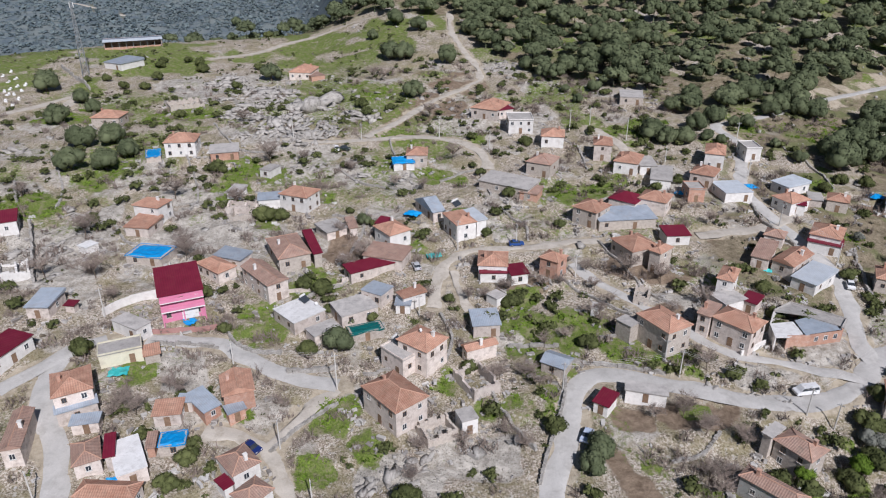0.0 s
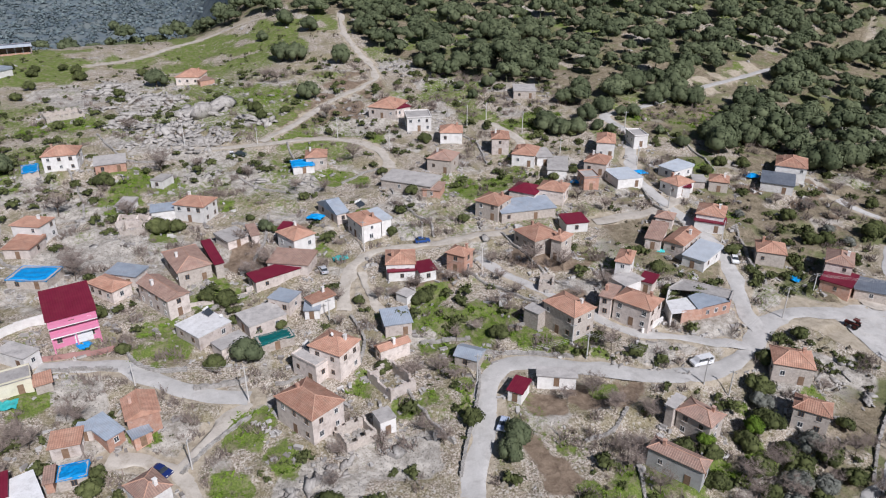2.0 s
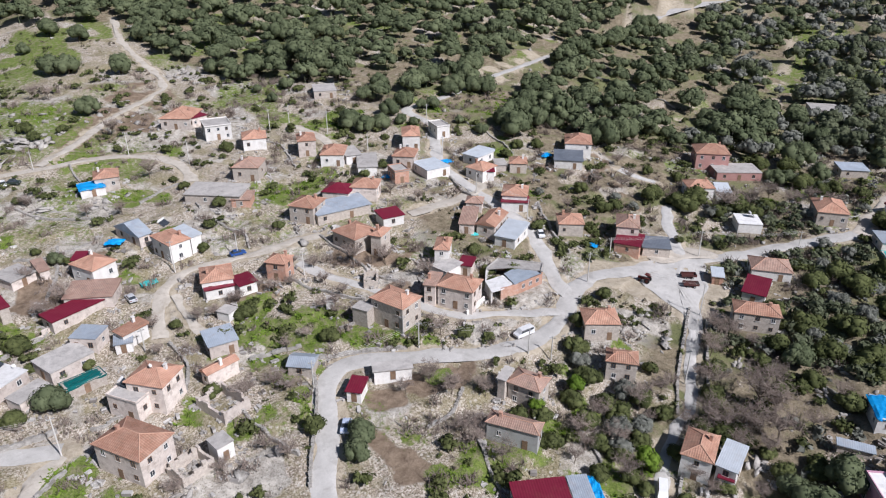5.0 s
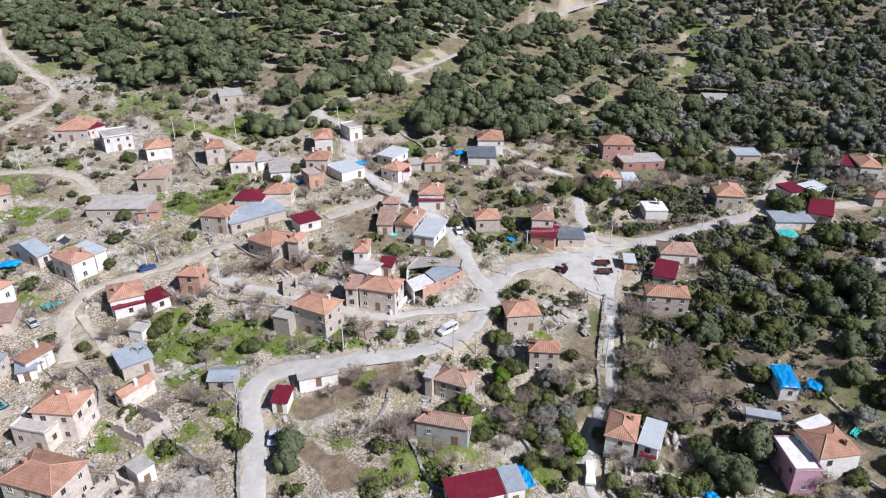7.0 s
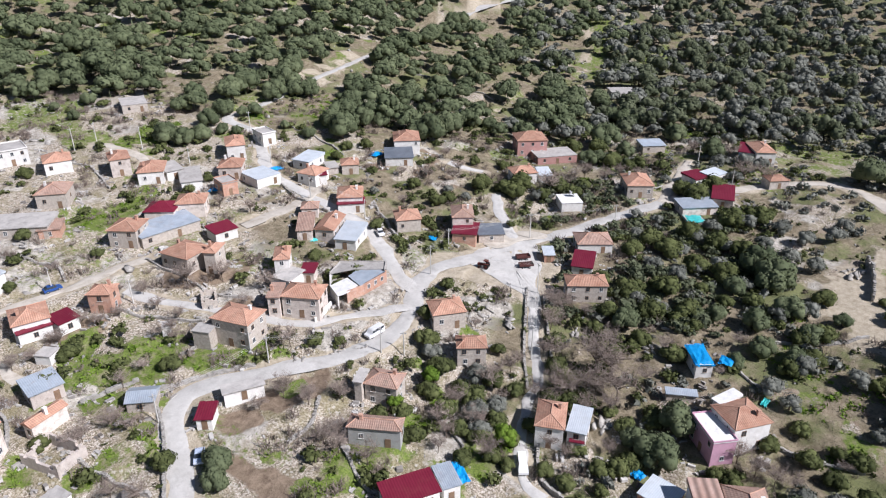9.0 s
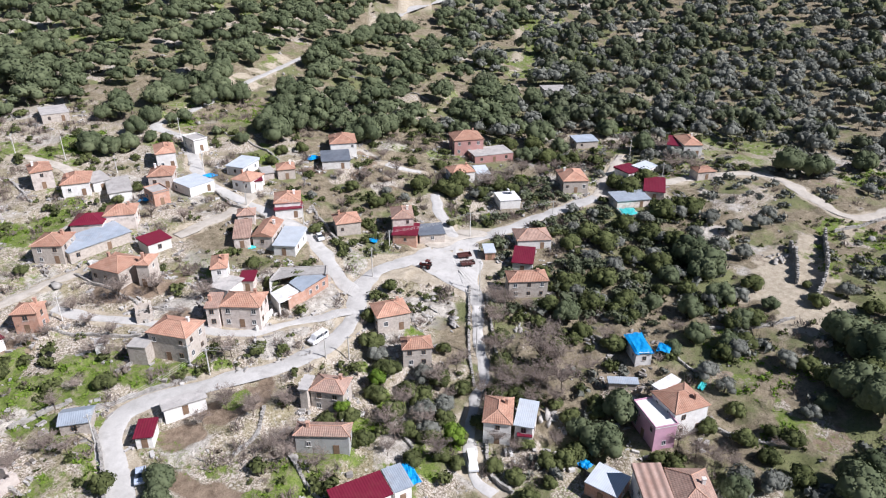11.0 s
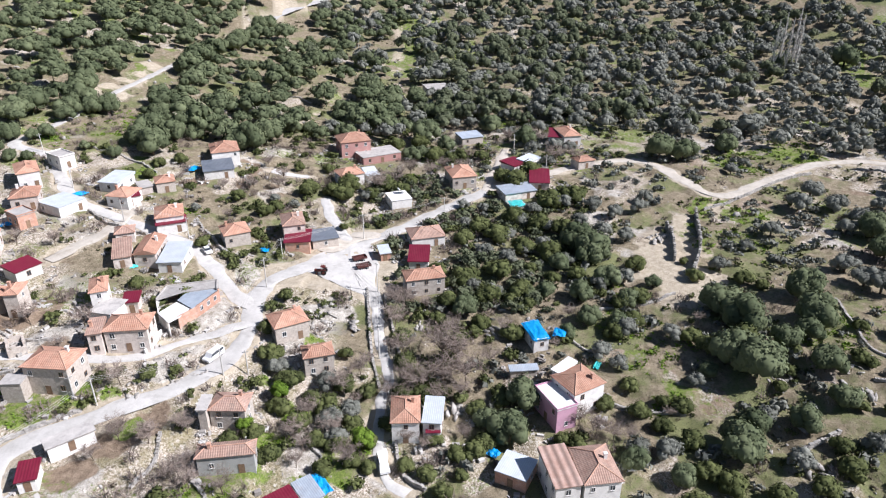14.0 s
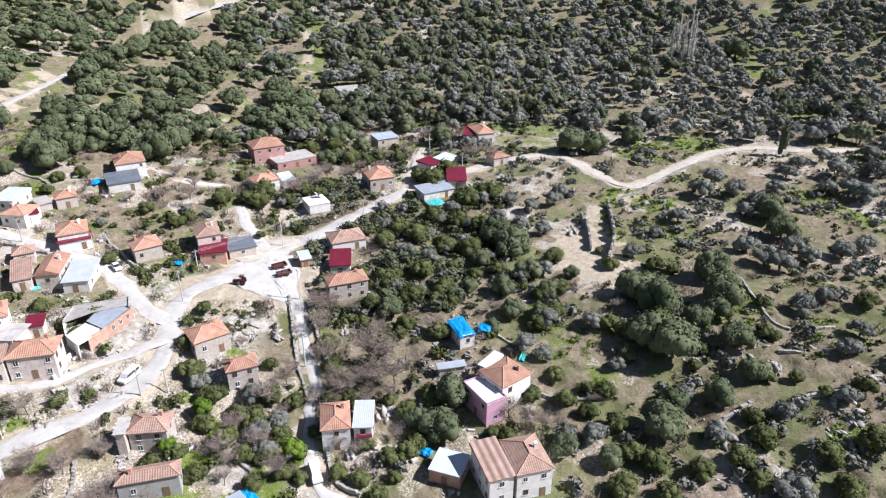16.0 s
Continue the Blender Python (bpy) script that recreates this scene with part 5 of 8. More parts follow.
def umbrella(seed, lumps, tufts, size, thick=1.0, openness=0.0, base=0.72, lobe=(0.30, 0.46), reach=0.66):
    """A tree of the far woods: an uneven head of joined domes, all leaf tufts, over a bare stem."""
    rng = np.random.default_rng(seed)
    V, Fc, n = [], [], 0
    bv, bf = ICO1
    long_ = rng.uniform(0.85, 1.18)
    for k in range(lumps):
        a = 2.4 * k + rng.uniform(-0.5, 0.5)
        q = reach * math.sqrt((k + 0.3) / lumps) * rng.uniform(0.85, 1.12)
        rad = rng.uniform(*lobe)
        c = np.array([q * math.cos(a) * long_, q * math.sin(a) / long_, base + thick * (0.42 * (1 - (q / 0.7) ** 2) + rng.uniform(-0.14, 0.10))])
        sq = np.array([1, 1, rng.uniform(0.68, 0.92) * thick])
        if rng.random() >= openness:
            V.append(bv * rad * 0.88 * sq * (1 + rng.uniform(-0.15, 0.15, (len(bv), 1))) + c)
            Fc.append(bf + n)
            n += len(bv)
        m = tufts // lumps
        d = rng.normal(size=(m, 3))
        d[:, 2] = np.abs(d[:, 2]) * 0.95 - 0.35
        d /= np.linalg.norm(d, axis=1)[:, None]
        p = c + d * sq * rad * rng.uniform(0.90, 1.08, (m, 1))
        t1 = np.cross(d, rng.normal(size=(m, 3)))
        t1 /= np.linalg.norm(t1, axis=1)[:, None] + 1e-9
        t2 = np.cross(d, t1)
        s = size * rng.uniform(0.55, 1.4, (m, 1))
        lean = d * rng.uniform(-0.1, 0.55, (m, 1))
        V.append(np.stack([p + t1 * s, p + (-0.5 * t1 + 0.87 * t2 + lean) * s, p + (-0.5 * t1 - 0.87 * t2) * s], 1).reshape(-1, 3))
        Fc.append(np.arange(3 * m).reshape(-1, 3) + n)
        n += 3 * m
    b = np.array([(0.06, 0, -0.2), (-0.04, 0.05, -0.2), (-0.04, -0.05, -0.2), (0, 0, 0.9)])
    V.append(b)
    Fc.append(np.array([(0, 1, 3), (1, 2, 3), (2, 0, 3)]) + n)
    return np.vstack(V), np.vstack(Fc)


def np_mesh(name, V, Fc, material, smooth=False):
    me = bpy.data.meshes.new(name)
    me.vertices.add(len(V))
    me.vertices.foreach_set("co", np.asarray(V, np.float32).ravel())
    me.loops.add(len(Fc) * 3)
    me.loops.foreach_set("vertex_index", np.asarray(Fc, np.int32).ravel())
    me.polygons.add(len(Fc))
    me.polygons.foreach_set("loop_start", np.arange(0, len(Fc) * 3, 3, dtype=np.int32))
    me.polygons.foreach_set("loop_total", np.full(len(Fc), 3, dtype=np.int32))
    me.materials.append(material)
    me.update(calc_edges=True)
    return me


def limbs(seed, height, spread, n, r0):
    """Trunk and limbs of a tree whose crown has radius 1, and the limbs as pairs of points."""
    rng = random.Random(seed)
    b, ends = Build(), []
    lean = Vector((rng.uniform(-0.1, 0.1), rng.uniform(-0.1, 0.1), 0))
    fork = Vector((lean.x, lean.y, height * 0.5))
    b.tube((0, 0, -0.25), fork, r0, r0 * 0.7, 7)
    for k in range(n):
        a = 2 * math.pi * (k + rng.uniform(-0.3, 0.3)) / n
        tip = fork + Vector((math.cos(a) * spread * rng.uniform(0.5, 1), math.sin(a) * spread * rng.uniform(0.5, 1), height * rng.uniform(0.35, 0.75)))
        mid = fork.lerp(tip, 0.5) + Vector((rng.uniform(-0.08, 0.08), rng.uniform(-0.08, 0.08), 0.06))
        b.tube(fork, mid, r0 * 0.5, r0 * 0.34, 5)
        b.tube(mid, tip, r0 * 0.34, r0 * 0.12, 5)
        ends += [(fork, mid), (mid, tip), (mid, tip)]
    return b, ends


def twigs(seed, ends, r0):
    """A haze of bare twigs along the limbs."""
    rng = random.Random(seed)
    b = Build()

    def sliver(p, q, r):
        t = (q - p).cross(Vector((rng.uniform(-1, 1), rng.uniform(-1, 1), rng.uniform(-1, 1)))).normalized() * r
        u = (q - p).cross(t).normalized() * r
        b.face([p + t, p - t * 0.5 + u, q]), b.face([p - t * 0.5 + u, p - t * 0.5 - u, q]), b.face([p - t * 0.5 - u, p + t, q])

    for lo, hi in ends:
        for _ in range(5):
            p = lo.lerp(hi, rng.uniform(0.1, 1))
            e = p + Vector((rng.uniform(-0.45, 0.45), rng.uniform(-0.45, 0.45), rng.uniform(0.0, 0.45)))
            sliver(p, e, r0 * 0.2)
            for _ in range(6):
                g = p.lerp(e, rng.uniform(0.2, 1))
                sliver(g, g + Vector((rng.uniform(-0.27, 0.27), rng.uniform(-0.27, 0.27), rng.uniform(-0.05, 0.27))), r0 * 0.14)
    return b


KINDS = {
    "pine": dict(lumps=17, tufts=1350, size=0.058, thick=1.4, base=0.42, lobe=(0.34, 0.50), reach=0.58),
    "olive": dict(lumps=13, tufts=1300, size=0.064, thick=1.1, openness=0.2, base=0.6),
    "bush": dict(lumps=12, tufts=760, size=0.080, thick=1.15, base=0.32, lobe=(0.32, 0.52), reach=0.58),
    "broad": dict(lumps=13, tufts=1700, size=0.066, thick=1.35, base=0.75),
}
STOCK = {}
for kind, spec in KINDS.items():
    for s in range(4):
        V, Fc = umbrella(100 + s * 7 + len(kind), **spec)
        trunk, _ = limbs(s + 5, {"pine": 0.8, "olive": 0.8, "bush": 0.5, "broad": 0.95}[kind], 0.55, 5, {"pine": 0.075, "olive": 0.09, "bush": 0.05, "broad": 0.07}[kind])
        STOCK[kind, s] = (np_mesh("crown", V, Fc, LEAF[kind]), trunk.mesh("trunk", BARK))
for s in range(4):
    wood, ends = limbs(40 + s, 1.0, 0.8, 8, 0.035)
    STOCK["bare", s] = (twigs(60 + s, ends, 0.05).mesh("crown", TWIG), wood.mesh("trunk", BARK))
V, Fc = crown(77, 14, 1.0, 900, 0.16, ICO2, base=0.0, spread=0.35)
STOCK["cypress", 0] = (np_mesh("crown", V * np.array([0.6, 0.6, 2.6]) + np.array([0, 0, 1.5]), Fc, LEAF["pine"]), limbs(3, 0.6, 0.1, 3, 0.12)[0].mesh("trunk", BARK))
TALL = Build()
rng = random.Random(9)
TALL.tube((0, 0, -0.2), (0.03, 0, 3.4), 0.04, 0.012, 5)
for k in range(80):
    zz, a = rng.uniform(0.5, 3.1), rng.uniform(0, 6.28)
    le = 0.35 * (1.2 - zz / 3.6)
    TALL.tube((0.01, 0, zz), (math.cos(a) * le * 0.6, math.sin(a) * le * 0.6, zz + le * 1.6), 0.016, 0.007, 3)
STOCK["poplar", 0] = (None, TALL.mesh("trunk", surface("pale_twigs", (0.5, 0.47, 0.43), (0.66, 0.63, 0.58), 1.0, 0.9, 0.0)))
TREE_WORDS = {"pine": ("pine_tree", "dark green stone pine with a rounded crown"), "olive": ("olive_tree", "grey-green olive tree on the stony slope"), "bush": ("shrub", "dense dark green evergreen shrub"),
              "broad": ("leafy_tree", "bright green leafy tree"), "bare": ("bare_tree", "leafless grey-brown fruit tree"), "cypress": ("cypress_tree", "slender dark green cypress beside the track"), "poplar": ("poplar_tree", "tall leafless pale poplar")}
TREE_COUNT = [0]
TREE_SPOTS = []


def tree(kind, x, y, r):
    TREE_COUNT[0] += 1
    k = TREE_COUNT[0]
    TREE_SPOTS.append((x, y, r))
    name, label = TREE_WORDS[kind]
    leaves, wood = STOCK[kind, k % 4 if (kind, 1) in STOCK else 0]
    top = thing(name, x, y, land_at(x, y), (k * 67) % 360, label, name.replace("_", " "), scale=r)
    part("trunk", wood, top)
    if leaves:
        part("crown", leaves, top)


tree("pine", -23.2, 128.3, 4.1)
tree("pine", -22.6, 181.7, 2.4)
tree("pine", -12.2, 284.2, 5.0)
tree("pine", -25.4, 336.8, 6.5)
tree("pine", -18.5, 333.0, 5.8)
tree("pine", 1.6, 324.6, 5.7)
tree("pine", -170.7, 297.5, 6.6)
tree("pine", -145.2, 255.2, 5.7)
tree("pine", -149.8, 283.6, 4.2)
tree("pine", -140.9, 274.2, 3.8)
tree("pine", -123.1, 226.2, 5.5)
tree("pine", -108.0, 210.6, 5.6)
tree("pine", -117.6, 207.4, 5.2)
tree("pine", -113.4, 230.5, 5.1)
tree("pine", -104.9, 221.3, 4.4)
tree("pine", -79.2, 319.5, 5.8)
tree("pine", -370.8, 1291.5, 11.7)
tree("pine", -211.7, 1172.6, 9.3)
tree("pine", 78.0, 354.9, 7.0)
tree("pine", -21.6, 137.0, 1.7)
tree("bush", -130.6, 317.9, 3.3)
tree("bush", -136.9, 339.2, 2.9)
tree("bush", -140.9, 304.9, 3.0)
tree("bush", -131.4, 305.1, 2.9)
tree("bush", -152.3, 314.4, 2.8)
tree("bush", -150.7, 350.6, 3.0)
tree("bush", -138.3, 347.3, 2.6)
tree("bush", -126.5, 349.4, 2.6)
tree("bush", -160.4, 312.6, 2.2)
tree("bush", -114.7, 333.6, 3.7)
tree("bush", -119.7, 345.5, 3.2)
tree("bush", -101.0, 411.2, 3.3)
tree("bush", -32.7, 273.8, 3.4)
tree("bush", -29.6, 265.1, 2.9)
tree("bush", -21.0, 269.1, 2.4)
tree("bush", -49.1, 292.5, 2.6)
tree("bush", -101.0, 260.7, 2.7)
tree("bush", -73.6, 213.4, 3.7)
tree("bush", -58.7, 146.7, 3.1)
tree("bush", -49.7, 133.7, 2.0)
tree("bush", -27.4, 187.9, 1.6)
tree("bush", 11.9, 173.7, 2.0)
tree("bush", 29.4, 237.0, 3.0)
tree("bush", -32.7, 217.9, 1.8)
tree("bush", -16.5, 138.1, 1.7)
tree("bush", -29.9, 127.0, 2.7)
tree("bush", -27.6, 142.1, 1.7)
tree("bush", 33.0, 178.4, 2.1)
tree("bush", 32.3, 128.8, 2.7)
tree("bush", 11.3, 136.6, 3.1)
tree("bush", 16.6, 144.7, 3.2)
tree("bush", -46.9, 96.5, 2.7)
tree("bush", -49.2, 91.1, 2.1)
tree("bush", -46.4, 99.8, 1.8)
tree("bush", -20.1, 180.9, 1.7)
tree("bush", -51.9, 185.3, 4.0)
tree("bush", -46.9, 185.2, 2.9)
tree("bush", 5.6, 122.6, 2.3)
tree("bush", -6.3, 89.0, 3.1)
tree("bush", 84.6, 135.9, 3.1)
tree("bush", 79.4, 149.5, 2.6)
tree("bush", -30.0, 149.4, 3.3)
tree("bush", -34.6, 151.2, 2.7)
tree("bush", -47.8, 89.8, 2.3)
tree("bush", -77.6, 123.4, 3.2)
tree("bush", 22.1, 105.4, 2.7)
tree("bush", 12.2, 213.1, 2.0)
tree("bush", 66.0, 200.4, 2.3)
tree("bush", 20.0, 195.7, 2.7)
tree("bush", 1.5, 145.4, 1.7)
tree("bush", -90.0, 301.5, 3.1)
tree("bush", -89.8, 342.5, 3.1)
tree("pine", 29.4, 99.2, 3.3)
tree("pine", 27.2, 95.6, 2.9)
tree("bare", -57.5, 219.9, 5.4)
tree("bare", -46.5, 222.1, 2.9)
tree("bare", -81.7, 195.9, 5.1)
tree("bare", -62.1, 192.8, 4.5)
tree("bare", -30.6, 216.3, 2.8)
tree("bare", -68.0, 163.0, 4.4)
tree("bare", -87.0, 152.3, 5.0)
tree("bare", -75.2, 253.4, 4.2)
tree("bare", -21.6, 163.3, 4.1)
tree("bare", -25.6, 159.0, 3.4)
tree("bare", -69.4, 167.6, 4.1)
tree("bare", 10.3, 119.5, 2.8)
tree("bare", 17.6, 120.0, 3.1)
tree("bare", 12.1, 119.8, 2.6)
tree("bare", 3.9, 102.4, 2.4)
tree("bare", 55.7, 119.7, 3.5)
tree("bare", 55.1, 153.0, 3.8)
tree("bare", 47.0, 154.8, 4.4)
tree("bare", 47.8, 109.0, 3.1)
tree("bare", 41.7, 106.8, 2.5)
tree("bare", 3.1, 223.3, 4.1)
tree("bare", -5.3, 263.5, 4.2)
tree("bare", -26.0, 307.0, 3.8)
tree("bare", -97.9, 170.9, 4.8)
tree("bare", -3.2, 137.9, 2.0)
tree("bare", -29.5, 125.1, 1.9)
tree("bare", 34.3, 140.1, 2.3)
tree("bare", 61.9, 143.2, 3.7)
tree("bare", 54.1, 139.3, 2.4)
tree("bare", -62.9, 108.8, 3.4)
tree("bare", -60.0, 107.0, 3.1)
tree("bare", -99.2, 151.7, 4.1)
tree("bare", -31.2, 308.6, 3.8)
tree("bare", 15.6, 100.5, 2.8)
tree("bare", -79.2, 143.4, 2.5)
tree("bare", 24.7, 149.6, 2.7)
tree("bush", 164.6, 156.0, 5.0)
tree("bush", 83.2, 106.3, 3.4)
tree("bush", 80.2, 98.0, 3.2)
tree("bush", 78.4, 139.3, 2.5)
tree("bush", 77.3, 134.6, 2.1)
tree("bush", 101.2, 120.3, 2.5)
tree("bush", 103.3, 155.3, 2.5)
tree("bush", 174.4, 146.8, 5.0)
tree("bush", 165.5, 146.2, 3.7)
tree("bush", 176.9, 142.6, 3.8)
tree("bush", 184.4, 144.3, 3.4)
tree("bush", 204.0, 112.6, 5.6)
tree("bush", 216.7, 112.7, 4.9)
tree("bush", 206.7, 118.6, 4.4)
tree("bush", 151.5, 161.7, 4.5)
tree("bush", 157.1, 156.5, 3.7)
tree("bush", 60.3, 93.0, 2.7)
tree("bush", 64.6, 91.2, 2.8)
tree("bush", 73.8, 93.7, 3.1)
tree("bush", 73.4, 87.3, 3.1)
tree("bush", 63.2, 85.3, 2.9)
tree("bush", 82.0, 88.3, 3.2)
tree("bush", 60.5, 117.8, 1.8)
tree("bush", 66.3, 116.2, 1.5)
tree("bush", 141.2, 137.0, 1.9)
tree("bush", 130.0, 159.2, 3.1)
tree("bush", 134.8, 159.4, 3.1)
tree("bush", 130.3, 171.9, 2.8)
tree("bush", 214.3, 174.4, 4.0)
tree("bush", 222.6, 168.5, 4.5)
tree("bush", 210.2, 151.7, 4.7)
tree("bush", 212.8, 146.1, 3.3)
tree("bush", 197.6, 95.1, 5.3)
tree("bush", 203.9, 89.8, 5.4)
tree("bush", 137.8, 98.9, 3.3)
tree("bush", 138.5, 90.4, 4.2)
tree("bush", 135.2, 81.0, 4.1)
tree("bush", 147.0, 84.7, 4.3)
tree("bush", 143.0, 75.4, 4.2)
tree("bush", 126.9, 87.8, 3.4)
tree("bush", 125.1, 76.4, 3.3)
tree("bush", 126.4, 68.1, 3.5)
tree("bush", 164.8, 86.7, 4.6)
tree("bush", 165.5, 78.9, 4.6)
tree("bush", 166.7, 96.8, 4.8)
tree("bush", 168.8, 104.0, 4.5)
tree("bush", 158.1, 103.7, 4.0)
tree("bush", 181.3, 99.4, 4.7)
tree("bush", 181.7, 90.6, 4.6)
tree("bush", 181.5, 82.0, 4.9)
tree("broad", 79.0, 75.1, 3.0)
tree("broad", 76.3, 96.0, 2.4)
tree("broad", 64.8, 93.5, 2.0)
tree("bare", 108.8, 77.2, 7.0)
tree("bare", 99.1, 76.5, 4.9)
tree("bare", 170.3, 148.1, 5.4)
tree("bare", 52.3, 84.8, 3.5)
tree("bare", 49.0, 89.7, 3.1)
tree("bare", 87.2, 88.7, 3.8)
tree("bare", 94.3, 89.1, 3.3)
tree("bare", 73.0, 74.3, 3.7)
tree("bare", 77.4, 88.5, 3.4)
tree("bare", 76.9, 82.3, 3.3)
tree("bare", 69.8, 82.8, 2.7)
tree("bare", 177.2, 146.8, 4.2)
tree("bare", 70.5, 99.6, 2.1)
tree("bare", 119.7, 97.9, 3.7)
tree("bare", 193.1, 142.9, 4.4)
tree("bare", 50.0, 102.5, 3.0)
tree("bare", 56.1, 101.6, 2.8)
tree("bare", 233.4, 110.5, 5.6)
tree("bare", 235.7, 103.9, 4.7)
tree("bare", 192.7, 150.2, 4.0)
tree("bare", 97.7, 104.9, 2.3)
tree("bare", 92.8, 109.9, 2.0)
tree("pine", 158.8, 22.9, 6.4)
tree("pine", 162.7, 29.6, 5.5)
tree("pine", 142.9, 15.1, 7.3)
tree("pine", 145.8, 21.1, 6.1)
tree("pine", 180.0, 12.5, 5.8)
tree("pine", 168.1, 8.0, 6.3)
tree("pine", 152.1, 2.9, 4.8)
tree("pine", 161.1, 8.2, 3.9)
tree("pine", 108.4, 55.1, 4.8)
tree("pine", 99.2, 53.1, 4.9)
tree("pine", 171.0, 68.0, 7.0)
tree("bush", 172.1, 54.9, 3.7)
tree("pine", 175.5, 75.0, 6.0)
tree("pine", 126.9, 82.5, 4.1)
tree("pine", 128.7, 11.9, 4.1)
tree("pine", 120.6, 12.4, 5.4)
tree("pine", 134.1, 3.5, 3.8)
tree("pine", 143.5, -2.0, 3.6)
tree("pine", 259.3, 79.1, 7.2)
tree("pine", 262.5, 70.8, 6.1)
tree("pine", 284.3, 60.3, 5.3)
tree("pine", 231.0, 2.7, 5.8)
tree("pine", 217.7, -1.7, 5.9)
tree("pine", 440.4, 41.2, 8.7)
tree("pine", 246.9, 131.8, 5.7)
tree("olive", 132.0, 47.4, 3.0)
tree("olive", 130.5, 42.5, 2.7)
tree("olive", 134.6, 26.0, 2.3)
tree("olive", 184.4, 35.1, 3.1)
tree("olive", 214.3, 28.1, 3.3)
tree("olive", 199.8, 32.0, 2.4)
tree("olive", 240.2, 25.4, 4.6)
tree("olive", 253.0, 23.6, 4.9)
tree("olive", 246.3, 15.0, 4.7)
tree("olive", 240.7, 7.1, 4.2)
tree("olive", 229.5, 9.4, 3.6)
tree("olive", 255.0, 3.0, 3.8)
tree("olive", 273.1, 0.7, 4.0)
tree("olive", 280.4, -2.6, 4.1)
tree("olive", 279.1, -15.9, 4.8)
tree("olive", 263.8, -19.8, 5.0)
tree("olive", 260.8, -25.0, 5.0)
tree("olive", 262.3, -12.9, 4.1)
tree("olive", 194.9, 1.1, 4.2)
tree("olive", 201.1, 6.3, 4.0)
tree("olive", 193.3, -3.4, 4.2)
tree("olive", 208.1, -5.4, 3.7)
tree("olive", 202.1, -10.1, 3.6)
tree("olive", 210.3, -18.6, 4.1)
tree("olive", 218.3, -24.4, 3.9)
tree("olive", 172.9, -10.0, 3.8)
tree("olive", 179.8, -14.9, 3.0)
tree("olive", 158.3, -20.3, 3.3)
tree("olive", 166.3, -22.4, 3.1)
tree("olive", 134.8, -9.8, 3.0)
tree("olive", 123.6, 1.7, 3.1)
tree("olive", 132.1, 10.2, 2.4)
tree("olive", 113.0, 24.5, 3.0)
tree("olive", 110.3, 29.7, 3.0)
tree("olive", 114.4, -12.9, 4.1)
tree("olive", 142.5, -20.9, 2.8)
tree("olive", 259.9, 52.0, 3.0)
tree("olive", 273.1, 50.7, 2.6)
tree("olive", 303.9, 22.6, 3.9)
tree("olive", 314.3, 15.0, 4.0)
tree("olive", 321.4, 29.6, 4.1)
tree("olive", 317.4, 2.1, 4.9)
tree("olive", 313.5, -6.7, 4.8)
tree("olive", 324.2, -14.7, 5.0)
tree("olive", 320.6, -23.0, 4.9)
tree("olive", 283.6, -28.6, 5.4)
tree("olive", 296.3, 28.2, 2.8)
tree("olive", 295.4, -9.6, 4.3)
tree("olive", 302.3, -26.9, 4.7)
tree("olive", 158.5, 59.8, 2.8)
tree("olive", 163.7, 55.1, 3.2)
tree("olive", 163.5, 72.4, 3.0)
tree("olive", 164.5, 85.9, 3.1)
tree("olive", 155.8, 86.9, 3.0)
tree("olive", 169.7, 82.8, 3.4)
tree("olive", 168.9, 94.1, 3.0)
tree("olive", 155.8, 94.5, 2.8)
tree("olive", 137.4, 87.2, 2.6)
tree("olive", 138.0, 80.5, 2.7)
tree("olive", 181.4, 86.6, 3.3)
tree("olive", 189.0, 80.1, 3.3)
tree("olive", 187.9, 71.8, 3.6)
tree("olive", 187.8, 64.2, 3.2)
tree("olive", 201.3, 73.3, 3.4)
tree("olive", 208.8, 68.1, 3.3)
tree("olive", 202.4, 81.9, 3.3)
tree("olive", 198.3, 90.6, 3.3)
tree("olive", 190.1, 97.2, 3.2)
tree("olive", 181.0, 96.6, 3.1)
tree("olive", 218.1, 69.4, 3.4)
tree("bush", 108.7, 61.0, 2.6)
tree("bush", 140.8, 47.9, 3.2)
tree("bush", 146.8, 45.6, 3.2)
tree("bush", 148.2, 31.4, 3.2)
tree("bush", 179.8, 27.6, 3.2)
tree("bush", 179.6, 22.9, 2.3)
tree("bush", 180.4, -23.7, 3.7)
tree("bush", 157.8, -2.5, 2.8)
tree("bush", 157.5, -5.0, 2.1)
tree("bush", 146.1, -10.9, 2.1)
tree("bush", 144.1, -5.4, 2.0)
tree("bush", 143.3, -16.6, 2.0)
tree("bush", 131.1, -3.8, 2.7)
tree("bush", 126.8, -6.5, 3.4)
tree("bush", 119.5, -3.3, 3.3)
tree("bush", 141.8, 9.8, 2.0)
tree("bush", 153.8, 9.6, 2.1)
tree("bush", 147.4, 9.7, 2.1)
tree("bush", 118.0, 21.2, 3.0)
tree("bush", 112.0, 16.0, 3.2)
tree("bush", 118.8, 27.6, 2.6)
tree("bush", 112.2, 11.6, 3.6)
tree("bush", 102.1, 15.6, 3.6)
tree("bush", 105.1, 7.8, 3.1)
tree("bush", 120.2, -22.0, 3.7)
tree("bush", 132.9, -26.3, 3.9)
tree("bush", 147.0, -23.9, 2.9)
tree("bush", 158.5, 66.6, 3.0)
tree("bush", 153.2, 71.1, 2.7)
tree("bush", 153.5, 78.4, 2.4)
tree("bush", 147.6, 87.8, 2.7)
tree("bush", 126.7, 77.4, 2.0)
